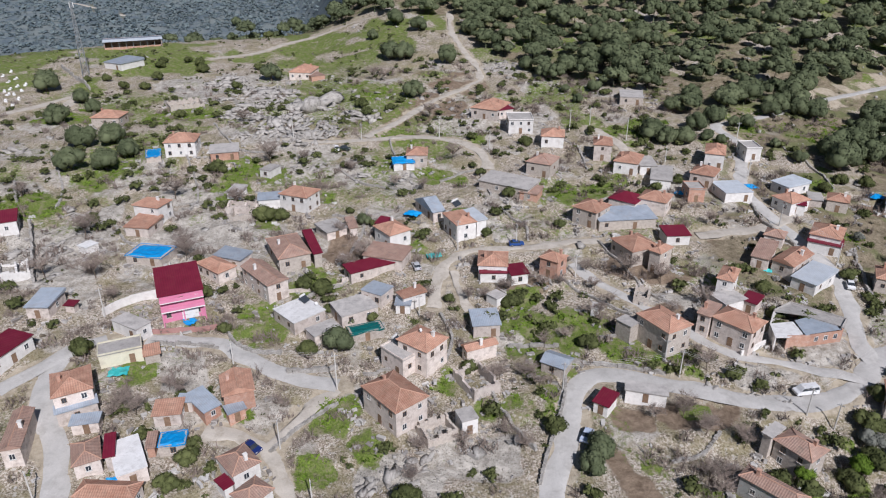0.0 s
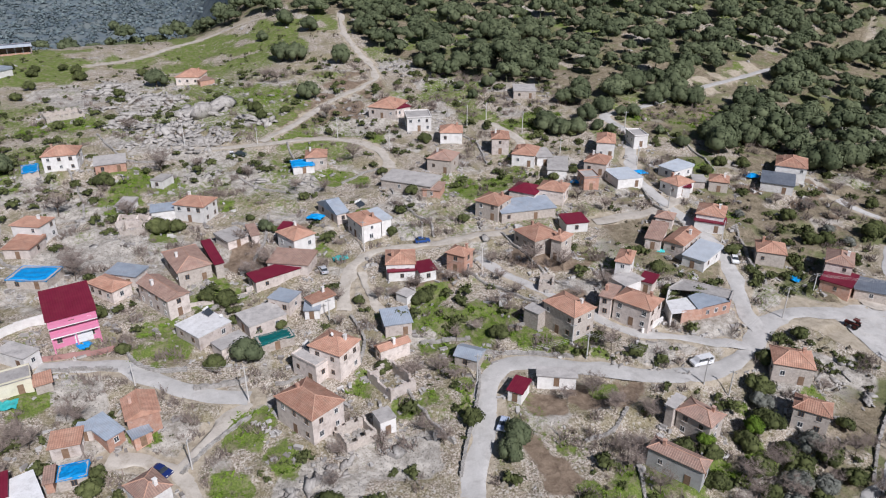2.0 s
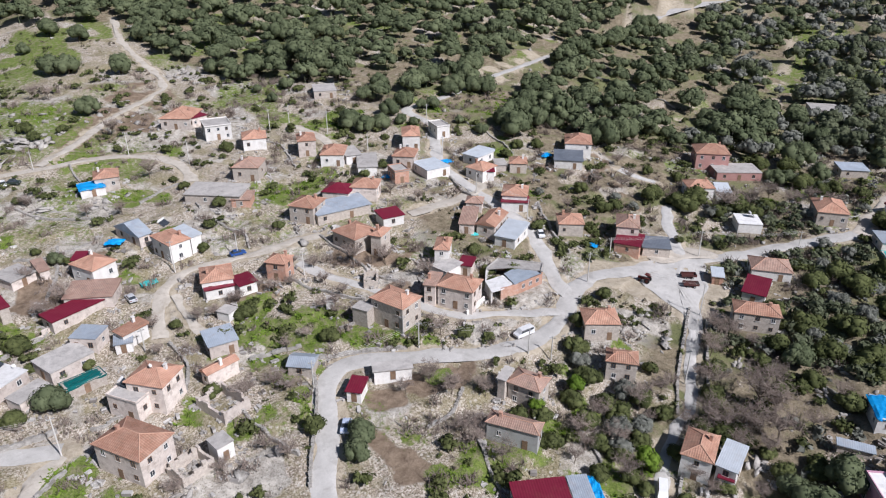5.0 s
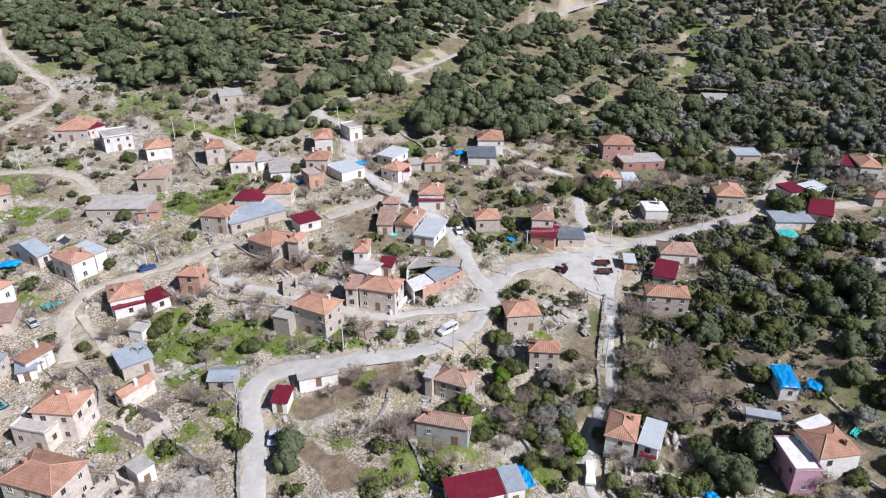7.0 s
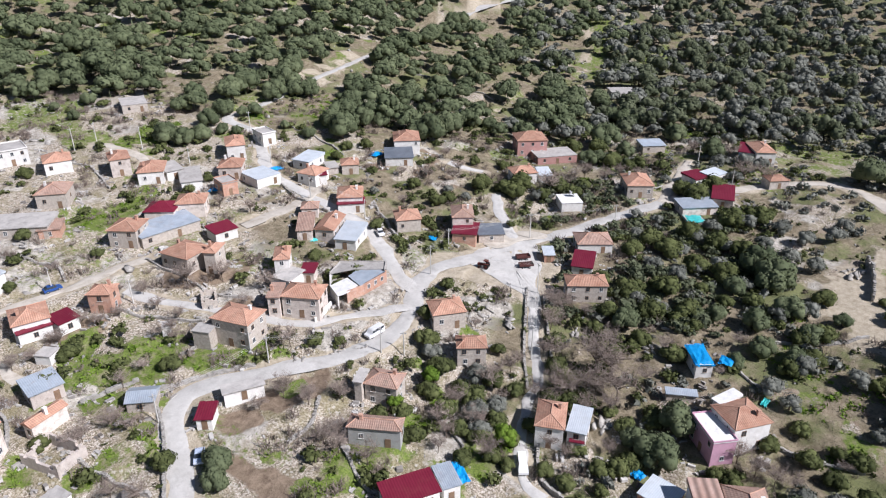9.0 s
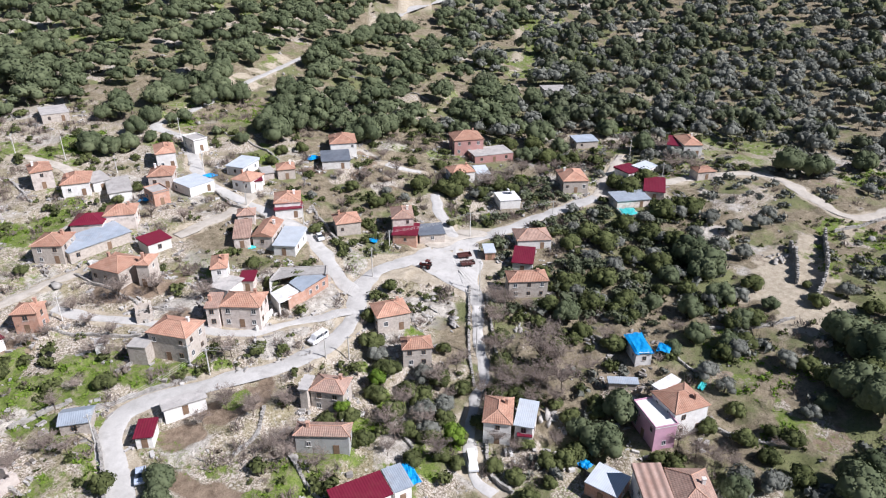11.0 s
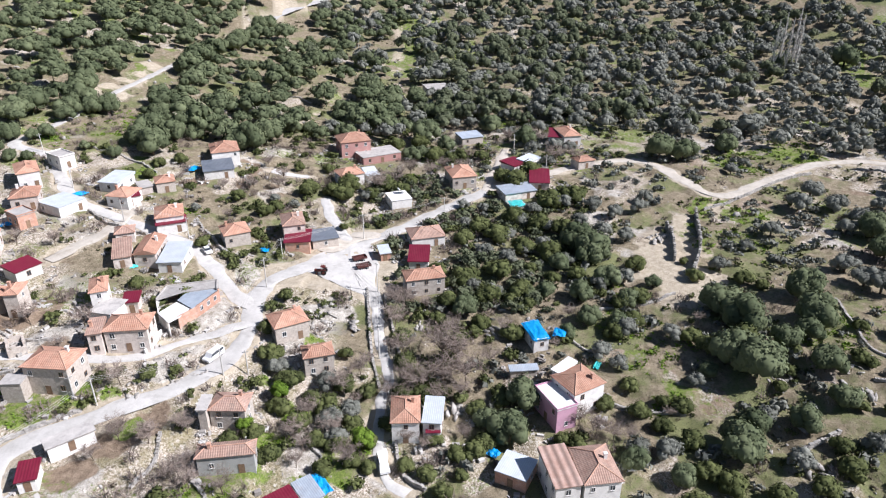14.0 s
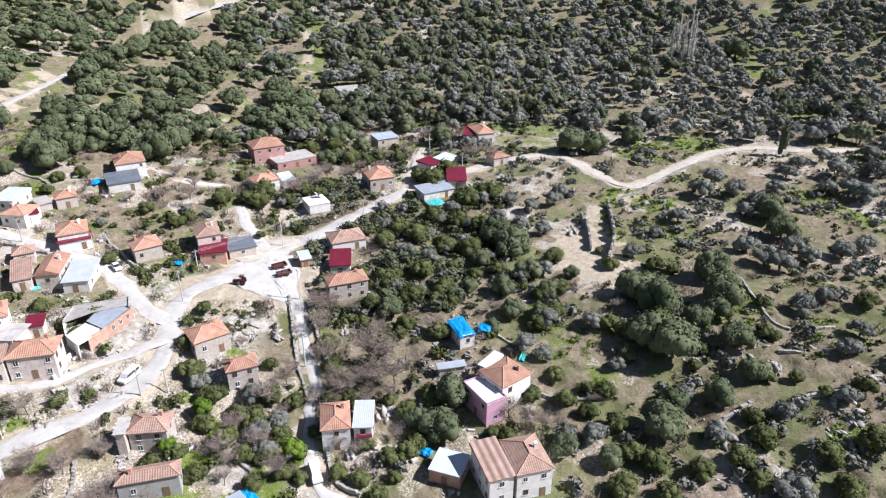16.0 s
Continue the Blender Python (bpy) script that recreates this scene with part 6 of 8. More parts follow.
tree("bush", 138.1, 75.4, 2.5)
tree("bush", 138.4, 70.6, 2.2)
tree("bush", 120.4, 83.4, 2.1)
tree("bush", 120.5, 86.8, 2.4)
tree("bush", 170.8, -1.1, 2.2)
tree("bush", 156.8, 47.7, 3.4)
tree("bush", 152.4, 50.9, 3.3)
tree("bush", 126.6, 38.2, 2.7)
tree("bush", 117.7, 40.2, 2.8)
tree("bush", 119.5, 32.9, 2.8)
tree("bush", 125.5, 29.8, 2.1)
tree("bush", 126.3, 26.2, 2.9)
tree("bush", 175.0, 39.1, 3.0)
tree("bush", 104.1, 43.6, 2.0)
tree("bush", 116.5, 77.7, 2.2)
tree("bush", 122.0, 76.2, 2.2)
tree("bush", 84.2, 105.3, 2.4)
tree("bush", 89.2, 113.6, 2.8)
tree("bush", 88.5, 88.9, 3.1)
tree("bush", 80.2, 86.4, 3.0)
tree("bush", 80.6, 91.1, 2.8)
tree("bush", 81.4, 80.2, 2.9)
tree("bush", 74.9, 78.9, 2.9)
tree("bush", 90.6, 84.5, 2.6)
tree("bush", 80.3, 75.0, 2.4)
tree("bush", 72.3, 82.2, 2.6)
tree("bush", 82.3, 97.2, 2.3)
tree("bush", 79.0, 55.5, 2.3)
tree("bush", 84.3, 55.0, 1.9)
tree("bush", 113.5, 3.1, 3.2)
tree("bush", 127.4, -18.7, 3.4)
tree("bush", 115.7, -7.9, 3.2)
tree("bush", 182.6, 44.6, 1.7)
tree("bare", 106.7, 68.6, 5.7)
tree("bare", 103.2, 72.4, 5.2)
tree("bare", 110.9, 74.2, 4.8)
tree("bare", 85.5, 69.2, 2.9)
tree("bare", 86.2, 65.5, 2.6)
tree("bare", 122.1, 96.6, 3.0)
tree("bare", 122.6, 91.7, 2.6)
tree("bare", 116.2, 68.2, 3.2)
tree("bare", 104.7, 89.0, 2.5)
tree("bare", 110.5, 42.5, 3.3)
tree("bare", 110.7, 38.7, 3.3)
tree("bare", 111.1, 35.0, 3.0)
tree("bare", 113.2, 32.0, 2.5)
tree("bare", 97.4, 89.9, 2.4)
tree("bare", 86.6, 84.3, 2.5)
tree("bare", 123.1, 27.7, 1.8)
tree("bare", 154.3, 31.7, 2.1)
tree("bare", 140.8, 60.4, 2.3)
tree("bare", 128.1, 57.6, 1.9)
tree("pine", 159.8, 72.5, 3.9)
tree("pine", 149.6, 61.0, 4.0)
tree("pine", 160.7, 58.2, 4.1)
tree("pine", 153.9, 49.8, 3.7)
tree("pine", 164.8, 47.3, 2.5)
tree("pine", 141.8, 55.3, 3.5)
tree("pine", 144.2, 48.5, 3.2)
tree("pine", 146.6, 69.7, 3.1)
tree("pine", 143.6, 73.2, 2.7)
tree("pine", 134.4, 57.4, 2.6)
tree("pine", 155.2, 12.5, 3.8)
tree("pine", 138.7, 24.5, 2.8)
tree("pine", 99.1, 58.4, 3.2)
tree("pine", 107.0, 28.6, 3.4)
tree("pine", 108.5, 19.6, 3.2)
tree("bare", 102.3, 67.4, 3.3)
tree("bare", 98.7, 71.0, 3.1)
tree("bare", 95.2, 77.4, 2.8)
tree("bare", 126.5, 70.8, 3.1)
tree("bare", 118.2, 80.4, 3.4)
tree("bare", 93.4, 80.6, 2.6)
tree("bare", 94.1, 61.0, 2.4)
tree("bush", 79.9, 65.2, 2.3)
tree("bush", 80.7, 60.4, 2.5)
tree("bush", 88.2, 58.7, 2.6)
tree("bush", 90.9, 56.4, 2.9)
tree("bush", 94.8, 56.0, 2.7)
tree("bush", 88.7, 64.4, 2.4)
tree("bush", 97.3, 74.4, 2.6)
tree("bush", 101.9, 80.7, 2.1)
tree("bush", 100.4, 62.0, 2.8)
tree("bush", 105.8, 59.4, 2.5)
tree("bush", 74.8, 70.7, 2.1)
tree("bush", 115.0, 96.6, 2.0)
tree("bush", 95.9, 95.0, 2.2)
tree("bush", 102.0, 67.2, 2.0)
tree("bush", 101.7, 74.4, 2.1)
tree("bush", 86.0, 75.2, 2.2)
tree("bush", 73.9, 74.0, 2.3)
tree("bush", 68.4, 76.0, 2.5)
tree("bush", 105.3, 40.3, 2.5)
tree("bush", 109.5, 47.4, 1.8)
tree("bush", 142.6, 90.4, 2.5)
tree("bush", 134.9, 92.8, 2.1)
tree("cypress", 295.8, 4.2, 3.8)
tree("poplar", 409.9, 71.8, 8.3)
tree("poplar", 415.0, 69.7, 9.1)
tree("poplar", 412.5, 66.0, 8.4)
tree("poplar", 419.5, 64.3, 9.9)
tree("poplar", 415.4, 61.3, 9.1)
tree("pine", 73.7, 237.9, 5.5)
tree("pine", 78.4, 233.4, 4.6)
tree("pine", 84.4, 233.5, 4.2)
tree("pine", 91.1, 242.9, 4.4)
tree("pine", 99.8, 249.5, 4.6)
tree("pine", 118.4, 267.1, 7.4)
tree("pine", 110.2, 263.9, 6.3)
tree("pine", 93.2, 235.4, 2.8)
tree("pine", 97.3, 233.4, 2.4)
tree("pine", 88.1, 261.1, 4.7)
tree("pine", 98.3, 272.0, 4.9)
tree("pine", 135.9, 266.2, 7.0)
tree("pine", 126.4, 259.3, 5.3)
tree("pine", 140.9, 257.3, 5.9)
tree("pine", 105.4, 244.7, 2.7)
tree("pine", 148.4, 284.3, 5.9)
tree("pine", 54.3, 309.6, 6.3)
tree("pine", 45.0, 305.5, 5.2)
tree("pine", 37.5, 317.2, 4.3)
tree("pine", 54.1, 274.9, 2.6)
tree("pine", 62.4, 286.1, 3.4)
tree("pine", 50.9, 286.9, 2.5)
tree("pine", 97.2, 352.5, 6.7)
tree("pine", 80.5, 326.8, 6.2)
tree("pine", 13.4, 368.5, 5.5)
tree("pine", -13.0, 374.3, 5.6)
tree("pine", -25.7, 389.1, 5.8)
tree("pine", -36.8, 373.5, 3.7)
tree("pine", 139.3, 227.7, 6.4)
tree("pine", 152.0, 240.5, 5.8)
tree("pine", 132.3, 221.5, 4.0)
tree("pine", 163.1, 257.6, 6.2)
tree("pine", 130.3, 214.6, 6.9)
tree("pine", 144.2, 222.4, 5.9)
tree("pine", 131.1, 224.2, 5.3)
tree("pine", 162.2, 203.7, 7.1)
tree("pine", 175.1, 207.3, 6.5)
tree("pine", 157.5, 206.3, 4.5)
tree("pine", 150.2, 205.9, 3.1)
tree("pine", 152.5, 220.7, 4.6)
tree("pine", 192.4, 211.4, 4.4)
tree("pine", 199.3, 208.3, 4.4)
tree("pine", 228.8, 190.4, 6.1)
tree("pine", 234.1, 185.6, 4.6)
tree("pine", 229.9, 170.3, 6.9)
tree("pine", 256.8, 182.3, 5.9)
tree("pine", 259.9, 176.5, 5.3)
tree("pine", 258.5, 190.4, 4.9)
tree("pine", 256.2, 154.5, 5.6)
tree("pine", 269.9, 167.2, 3.8)
tree("pine", 210.1, 158.2, 3.4)
tree("pine", 213.8, 148.1, 2.9)
tree("pine", 118.1, 218.6, 2.8)
tree("pine", 269.4, 206.0, 6.3)
tree("pine", 256.6, 222.7, 6.3)
tree("pine", 230.0, 218.9, 4.9)
tree("pine", 134.9, 257.9, 4.9)
tree("pine", 122.6, 254.4, 4.3)
tree("pine", 109.8, 243.5, 3.6)
tree("pine", 113.7, 227.9, 2.2)
for k in range(13):
    tree("pine", 200.0 + 8.0 * k, 290.5 + 3.9 * k + (k % 3) * 1.5, 5.2 + (k * 7 % 5) * 0.4)
tree("olive", 106.8, 191.0, 1.5)
tree("olive", 116.1, 174.3, 1.8)
tree("olive", 140.3, 178.8, 1.8)
tree("olive", 139.4, 165.1, 2.3)
tree("olive", 141.0, 158.2, 2.2)
tree("olive", 163.1, 146.4, 2.7)
tree("olive", 177.8, 137.3, 2.0)
tree("olive", 191.2, 134.1, 2.0)
tree("olive", 179.5, 118.2, 2.3)
tree("olive", 182.1, 111.8, 2.3)
tree("olive", 155.6, 111.7, 2.4)
tree("olive", 156.0, 116.2, 2.1)
tree("olive", 169.8, 110.7, 2.5)
tree("olive", 246.9, 118.2, 3.8)
tree("olive", 245.9, 111.5, 3.7)
tree("olive", 229.4, 112.3, 3.1)
tree("olive", 240.2, 125.0, 3.3)
tree("olive", 248.5, 134.7, 3.4)
tree("olive", 266.1, 136.1, 4.1)
tree("olive", 285.3, 137.8, 4.3)
tree("olive", 211.6, 128.6, 2.2)


for kind, px, py, pr in (("bare", 146.0, 170.0, 3.4), ("bare", 139.0, 175.0, 3.0), ("bare", 152.0, 174.0, 3.2), ("bush", 158.0, 152.0, 4.4), ("bush", 134.0, 205.0, 3.2), ("bush", 126.0, 206.0, 2.8), ("bare", 168.0, 150.0, 3.2), ("bare", 186.0, 150.0, 4.0), ("bare", 179.0, 152.0, 3.4),
                         ("bare", 207.0, 136.0, 3.8), ("bare", 203.0, 143.0, 3.2), ("bush", 222.0, 138.0, 3.4), ("bush", 219.0, 146.0, 3.6), ("pine", 224.0, 156.0, 4.6), ("pine", 206.0, 160.0, 4.2), ("bare", 246.0, 140.0, 3.8), ("bare", 251.0, 126.0, 4.2), ("bush", 118.0, 200.0, 2.4), ("bush", 122.0, 195.0, 2.0),
                         ("bare", 132.0, 181.0, 2.8), ("bare", 156.0, 186.0, 3.2), ("bush", 163.0, 178.0, 2.4), ("bush", 171.0, 171.0, 2.6), ("bare", 120.0, 164.0, 2.6), ("bush", 108.0, 178.0, 2.0), ("bare", 76.0, 180.0, 3.0), ("bare", 70.0, 188.0, 2.8), ("bush", 74.0, 205.0, 2.2)):
    tree(kind, px, py, pr)


for kind, px, py, pr in (("bare", 119.5, 100.5, 3.6), ("bush", 116.0, 97.0, 2.8), ("bare", 112.5, 94.0, 4.2), ("bush", 109.0, 89.5, 3.0), ("bare", 106.0, 86.0, 4.0), ("bush", 103.0, 83.0, 3.1), ("bare", 99.0, 79.5, 3.8), ("bush", 95.0, 77.5, 2.8), ("bare", 91.0, 76.0, 3.2), ("olive", 84.0, 83.0, 3.0),
                         ("olive", 79.0, 84.0, 3.2), ("olive", 86.5, 92.0, 2.8), ("olive", 82.0, 102.5, 2.8), ("olive", 76.0, 80.0, 2.6), ("bare", 70.0, 86.0, 3.0), ("bare", 66.0, 81.0, 2.8), ("bush", 146.0, 27.0, 3.6), ("olive", 147.0, 36.0, 3.0), ("olive", 143.5, 46.0, 3.2), ("bush", 150.0, 15.0, 4.0), ("bush", 153.0, 21.0, 4.4)):
    tree(kind, px, py, pr)


for px, py, pr in ((50.6, 103.8, 2.8), (47.4, 107.6, 2.6), (48.0, 93.4, 2.8), (51.3, 93.6, 3), (20.3, 116.4, 2.8), (18.5, 120.2, 2.4), (22.7, 129.4, 2.6), (-3.5, 146.9, 2.4), (6.1, 145.6, 2.8), (15.0, 149.3, 2.2), (56.8, 100.6, 2.6), (36.7, 137.4, 2.4), (12.1, 104.7, 2.4), (36.8, 157.2, 2.2), (25.9, 157.3, 2.2), (29.3, 150.9, 2.4), (-5.9, 202.3, 3), (-28.5, 174.6, 2.8), (40.3, 143.7, 2.4), (31.5, 159.3, 2.4), (37.7, 149.6, 2.6), (44.0, 133.2, 2.4), (16.2, 148.6, 2.6), (27.7, 131.8, 2.4), (36.8, 139.5, 2.4), (-53.2, 112.9, 2.6), (-55.9, 114.1, 2.6), (-63.9, 105.8, 2.2), (-4.7, 100.6, 2.6), (-5.5, 93.9, 2.4), (-15.0, 204.5, 2.8), (-123.3, 188.3, 3), (10.4, 146.6, 2.4), (22.0, 152.2, 2.4)):
    tree("bare", px, py, pr)


# ---- woods, scrub and stones that nobody could count ----
def scatter(name, variants, spots, material, label, category):
    """One joined mesh: variant, place, turn and size for each spot."""
    V, Fc, n = [], [], 0
    for k, (x, y, z, a, s, sz) in enumerate(spots):
        v, f = variants[k % len(variants)]
        c, si = math.cos(a), math.sin(a)
        V.append(np.stack([x + s * (v[:, 0] * c - v[:, 1] * si), y + s * (v[:, 0] * si + v[:, 1] * c), z + s * sz * v[:, 2]], 1))
        Fc.append(f + n)
        n += len(v)
    ob = new(name, np_mesh(name, np.vstack(V), np.vstack(Fc), material))
    return tagged(ob, label, category, kind="stuff")


def spots(count, seed, az0, az1, r0, r1, keep, size, squash=(0.85, 1.15), clear=1.0, gap=0.0):
    """Random places on the land within a sector, kept by the density function, off the roads and houses."""
    rng = np.random.default_rng(seed)
    a = np.radians(rng.uniform(az0, az1, count))
    r = np.sqrt(rng.uniform(r0 ** 2, r1 ** 2, count))
    x, y = r * np.sin(a), r * np.cos(a)
    ok = rng.uniform(0, 1, count) < keep(x, y, np.degrees(a), r)
    x, y = x[ok], y[ok]
    d, _ = near_roads(x, y)
    ok = d > clear
    for px, py, pr, pz in PADS:
        ok &= np.hypot(x - px, y - py) > pr * 0.85 + clear
    x, y = x[ok], y[ok]
    if gap:
        cell, good = {}, []
        for k in range(len(x)):
            i, j = int(x[k] // gap), int(y[k] // gap)
            if all((x[k] - x[o]) ** 2 + (y[k] - y[o]) ** 2 > gap * gap for u in (-1, 0, 1) for w_ in (-1, 0, 1) for o in cell.get((i + u, j + w_), ())):
                cell.setdefault((i, j), []).append(k)
                good.append(k)
        x, y = x[good], y[good]
    z = land(x, y)
    return [(x[k], y[k], z[k], rng.uniform(0, 6.28), rng.uniform(*size), rng.uniform(*squash)) for k in range(len(x))]


def road_view(x, y, r):
    """0 where a tree would stand between the village and the open stretches of the forest road."""
    out = np.ones(len(x))
    for d in (0, 7, 14, 21, 28):
        for ax, ay, bx, by in OPEN_ROAD:
            px, py = x * (1 + d / r) - ax, y * (1 + d / r) - ay
            ln = math.hypot(bx - ax, by - ay)
            t = np.clip((px * (bx - ax) + py * (by - ay)) / ln ** 2, 0, 1)
            out[np.hypot(px - t * (bx - ax), py - t * (by - ay)) < 7.5] = 0
    return out


OPEN_ROAD = [(104, 248, 132, 262), (152, 275, 196, 299), (305, 352, 375, 369)]


def pine_keep(x, y, az, r):
    clump = lattice(x, y, 34, 31) * 0.6 + lattice(x, y, 12, 32) * 0.4
    return ramp(0, 18, r - wood_edge(az)) * ramp(0.32, 0.40, clump) * ramp(55, 45, az) * ramp(-22, -4, az) * (1 - cover(x, y)[3]) * road_view(x, y, r) * glades(x, y)


GLADES = [(379, 299, 315, 250, 7), (315, 250, 268, 218, 8), (284, 260, 225, 228, 8), (225, 228, 204, 214, 9), (122, 229, 140, 243, 9), (330, 284, 338, 290, 9), (405, 284, 416, 290, 9)]


def glades(x, y):
    """0 on the bare strips and small meadows within the woods, 1 among the trees."""
    keep = np.ones(np.shape(x))
    for ax, ay, bx, by, wide in GLADES:
        dx, dy = bx - ax, by - ay
        k = np.clip(((x - ax) * dx + (y - ay) * dy) / (dx * dx + dy * dy), 0, 1)
        d = np.hypot(x - ax - k * dx, y - ay - k * dy) + (lattice(x, y, 9, 47) - 0.5) * 6
        keep = keep * (0.08 + 0.92 * ramp(wide, wide + 5, d))
    return keep


def oak_keep(x, y, az, r):
    """A dark band of evergreen oaks between the pines and the olives, and single ones beyond."""
    band = ramp(51, 57, az) * ramp(72, 66, az) * ramp(0.25, 0.4, lattice(x, y, 26, 45))
    return ramp(0, 15, r - wood_edge(az)) * np.maximum(band, 0.22 * ramp(0.45, 0.6, lattice(x, y, 40, 44))) * (1 - cover(x, y)[3]) * glades(x, y)


def olive_keep(x, y, az, r):
    clump = lattice(x, y, 30, 41) * 0.6 + lattice(x, y, 10, 42) * 0.4
    return ramp(0, 15, r - wood_edge(az)) * ramp(0.27, 0.40, clump) * ramp(44, 54, az) * (1 - 0.75 * ramp(52, 58, az) * ramp(71, 65, az)) * (1 - cover(x, y)[3]) * glades(x, y)


FAR_PINES = [umbrella(200 + s, 8 + s % 5, 520, 0.087) for s in range(9)]
FAR_OAKS = [umbrella(240 + s, 7 + s % 4, 440, 0.098, 1.35) for s in range(7)]
FAR_OLIVES = [umbrella(300 + s, 7 + s % 3, 250, 0.128, 1.15, 0.2) for s in range(8)]
UNDER = [crown(430 + s, lumps=2, flat=0.6, tufts=16, size=0.27, ball=ICO1, base=0.25, spread=0.6) for s in range(6)]
SHRUBS = [crown(400 + s, lumps=3, flat=0.7, tufts=30, size=0.28, ball=ICO1, base=0.3, spread=0.6) for s in range(6)]
scatter("pine_wood", FAR_PINES, spots(11500, 1, -22, 56, 250, 560, pine_keep, (4.0, 8.2), gap=9.2, clear=5.0), LEAF["pine"], "dense wood of dark green stone pines on the hillside", "wood")
scatter("evergreen_oaks", FAR_OAKS, spots(6500, 23, 44, 112, 255, 545, oak_keep, (3.2, 6.2), gap=7.6, clear=4.0), LEAF["oak"], "dark green oaks and pines among the olive groves", "wood")
scatter("olive_grove", FAR_OLIVES, spots(11500, 2, 42, 112, 250, 620, olive_keep, (2.6, 6.0), gap=7.2, clear=4.0), LEAF["olive"], "grey-green olive groves over the hillside", "grove")
scatter("undergrowth", UNDER, spots(5200, 21, -22, 112, 245, 480, lambda x, y, a, r: ramp(0, 14, r - wood_edge(a)) * 0.55 * (1 - cover(x, y)[3]), (0.6, 2.0), clear=1.5), LEAF["undergrowth"], "grey-green and brown undergrowth of the woods", "undergrowth")
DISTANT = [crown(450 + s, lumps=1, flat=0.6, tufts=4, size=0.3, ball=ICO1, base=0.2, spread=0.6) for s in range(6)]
scatter("wood_on_far_slope", DISTANT, spots(7500, 3, -46, 1, 1225, 1730, lambda x, y, a, r: 0.5 + 0.5 * ramp(0.3, 0.5, lattice(x, y, 70, 51) * 0.6 + lattice(x, y, 25, 52) * 0.4), (4.5, 12), (0.5, 0.95)), LEAF["distant"], "dark wooded slope across the valley, hazed blue by its colour", "wood")


def village_keep(x, y, az, r):
    return ramp(0.36, 0.66, lattice(x, y, 16, 61) * 0.55 + lattice(x, y, 6, 62) * 0.45) * ramp(wood_edge(az) + 60, wood_edge(az), r) * (0.55 + 0.6 * ramp(14, 30, az))


def east_keep(x, y, az, r):
    return ramp(0.34, 0.6, lattice(x, y, 19, 63) * 0.55 + lattice(x, y, 7, 64) * 0.45) * ramp(46, 60, az) * ramp(wood_edge(az) + 60, wood_edge(az), r) * (1 - cover(x, y)[3])


scatter("evergreen_scrub", UNDER, spots(9500, 4, -40, 105, 82, 430, village_keep, (0.45, 1.7)), LEAF["bush"], "low evergreen scrub between the houses", "scrub")
GARDEN = [crown(470 + s, lumps=7, flat=0.8, tufts=90, size=0.19, ball=ICO1, base=0.5, spread=0.7) for s in range(6)]
scatter("garden_shrubs", GARDEN, spots(3400, 17, -40, 70, 85, 330, village_keep, (0.9, 2.3), clear=1.6), LEAF["bush"], "dark green evergreen shrubs between the houses", "shrubs")
scatter("hillside_scrub", SHRUBS, spots(4200, 14, 44, 105, 95, 430, east_keep, (0.8, 2.6)), LEAF["olive"], "grey-green scrub on the eastern slope", "scrub")
scatter("maquis", GARDEN, spots(1500, 27, 48, 66, 152, 240, lambda x, y, a, r: ramp(48, 51, a) * ramp(66, 61, a) * ramp(0.36, 0.52, lattice(x, y, 15, 65)) * (1 - cover(x, y)[3]) * (1 - cover(x, y)[0]), (1.3, 3.0), clear=2.0, gap=3.2), LEAF["oak"], "dense dark evergreen maquis on the slope below the track", "maquis")
scatter("dry_scrub", UNDER, spots(9000, 5, -40, 105, 82, 430, village_keep, (0.3, 1.1)), LEAF["scrub"], "dry brown and grey scrub on stony ground", "scrub")
WEEDS = []
for seed in range(5):
    wrng = np.random.default_rng(seed + 900)
    p = wrng.uniform(-1, 1, (14, 3)) * np.array([1, 1, 0.0])
    d = wrng.normal(size=(14, 3)) * np.array([0.5, 0.5, 0.25]) + np.array([0, 0, 0.55])
    o = np.cross(d, wrng.normal(size=(14, 3)))
    o = o / np.linalg.norm(o, axis=1)[:, None] * 0.3
    WEEDS.append((np.stack([p - o, p + o, p + d], 1).reshape(-1, 3), np.arange(42).reshape(-1, 3)))
scatter("green_weeds", WEEDS, spots(30000, 6, -40, 105, 82, 330, lambda x, y, a, r: ramp(0.6, 0.95, cover(x, y)[0]), (0.4, 1.0), (0.6, 1.1), clear=0.3), LEAF["weed"], "fresh green weeds in the gardens", "weeds")


BARE = []
for seed in range(5):
    tw = Build()
    brng = random.Random(seed)
    for _ in range(34):
        p = Vector((brng.uniform(-0.5, 0.5), brng.uniform(-0.5, 0.5), brng.uniform(0, 0.25)))
        e = p + Vector((brng.uniform(-0.55, 0.55), brng.uniform(-0.55, 0.55), brng.uniform(0.2, 0.9)))
        o = Vector((brng.uniform(-1, 1), brng.uniform(-1, 1), 0)).normalized() * 0.035
        tw.face([p - o, p + o, e]), tw.face([p + Vector((o.y, -o.x, 0)), p - Vector((o.y, -o.x, 0)), e])
    BARE.append((np.array([tuple(v) for v in tw.v]), np.array(tw.f)))
scatter("bare_brush", BARE, spots(8800, 15, -40, 105, 82, 330, lambda x, y, a, r: ramp(0.34, 0.6, lattice(x, y, 13, 71) * 0.6 + lattice(x, y, 5, 72) * 0.4) * ramp(wood_edge(a) + 40, wood_edge(a), r) * (1 - 0.75 * ramp(195, 240, r) * ramp(8, -4, a)) * (0.2 + 0.8 * ramp(64, 56, a)), (0.9, 3.0)), TWIG, "leafless grey-brown brush among the houses", "brush")


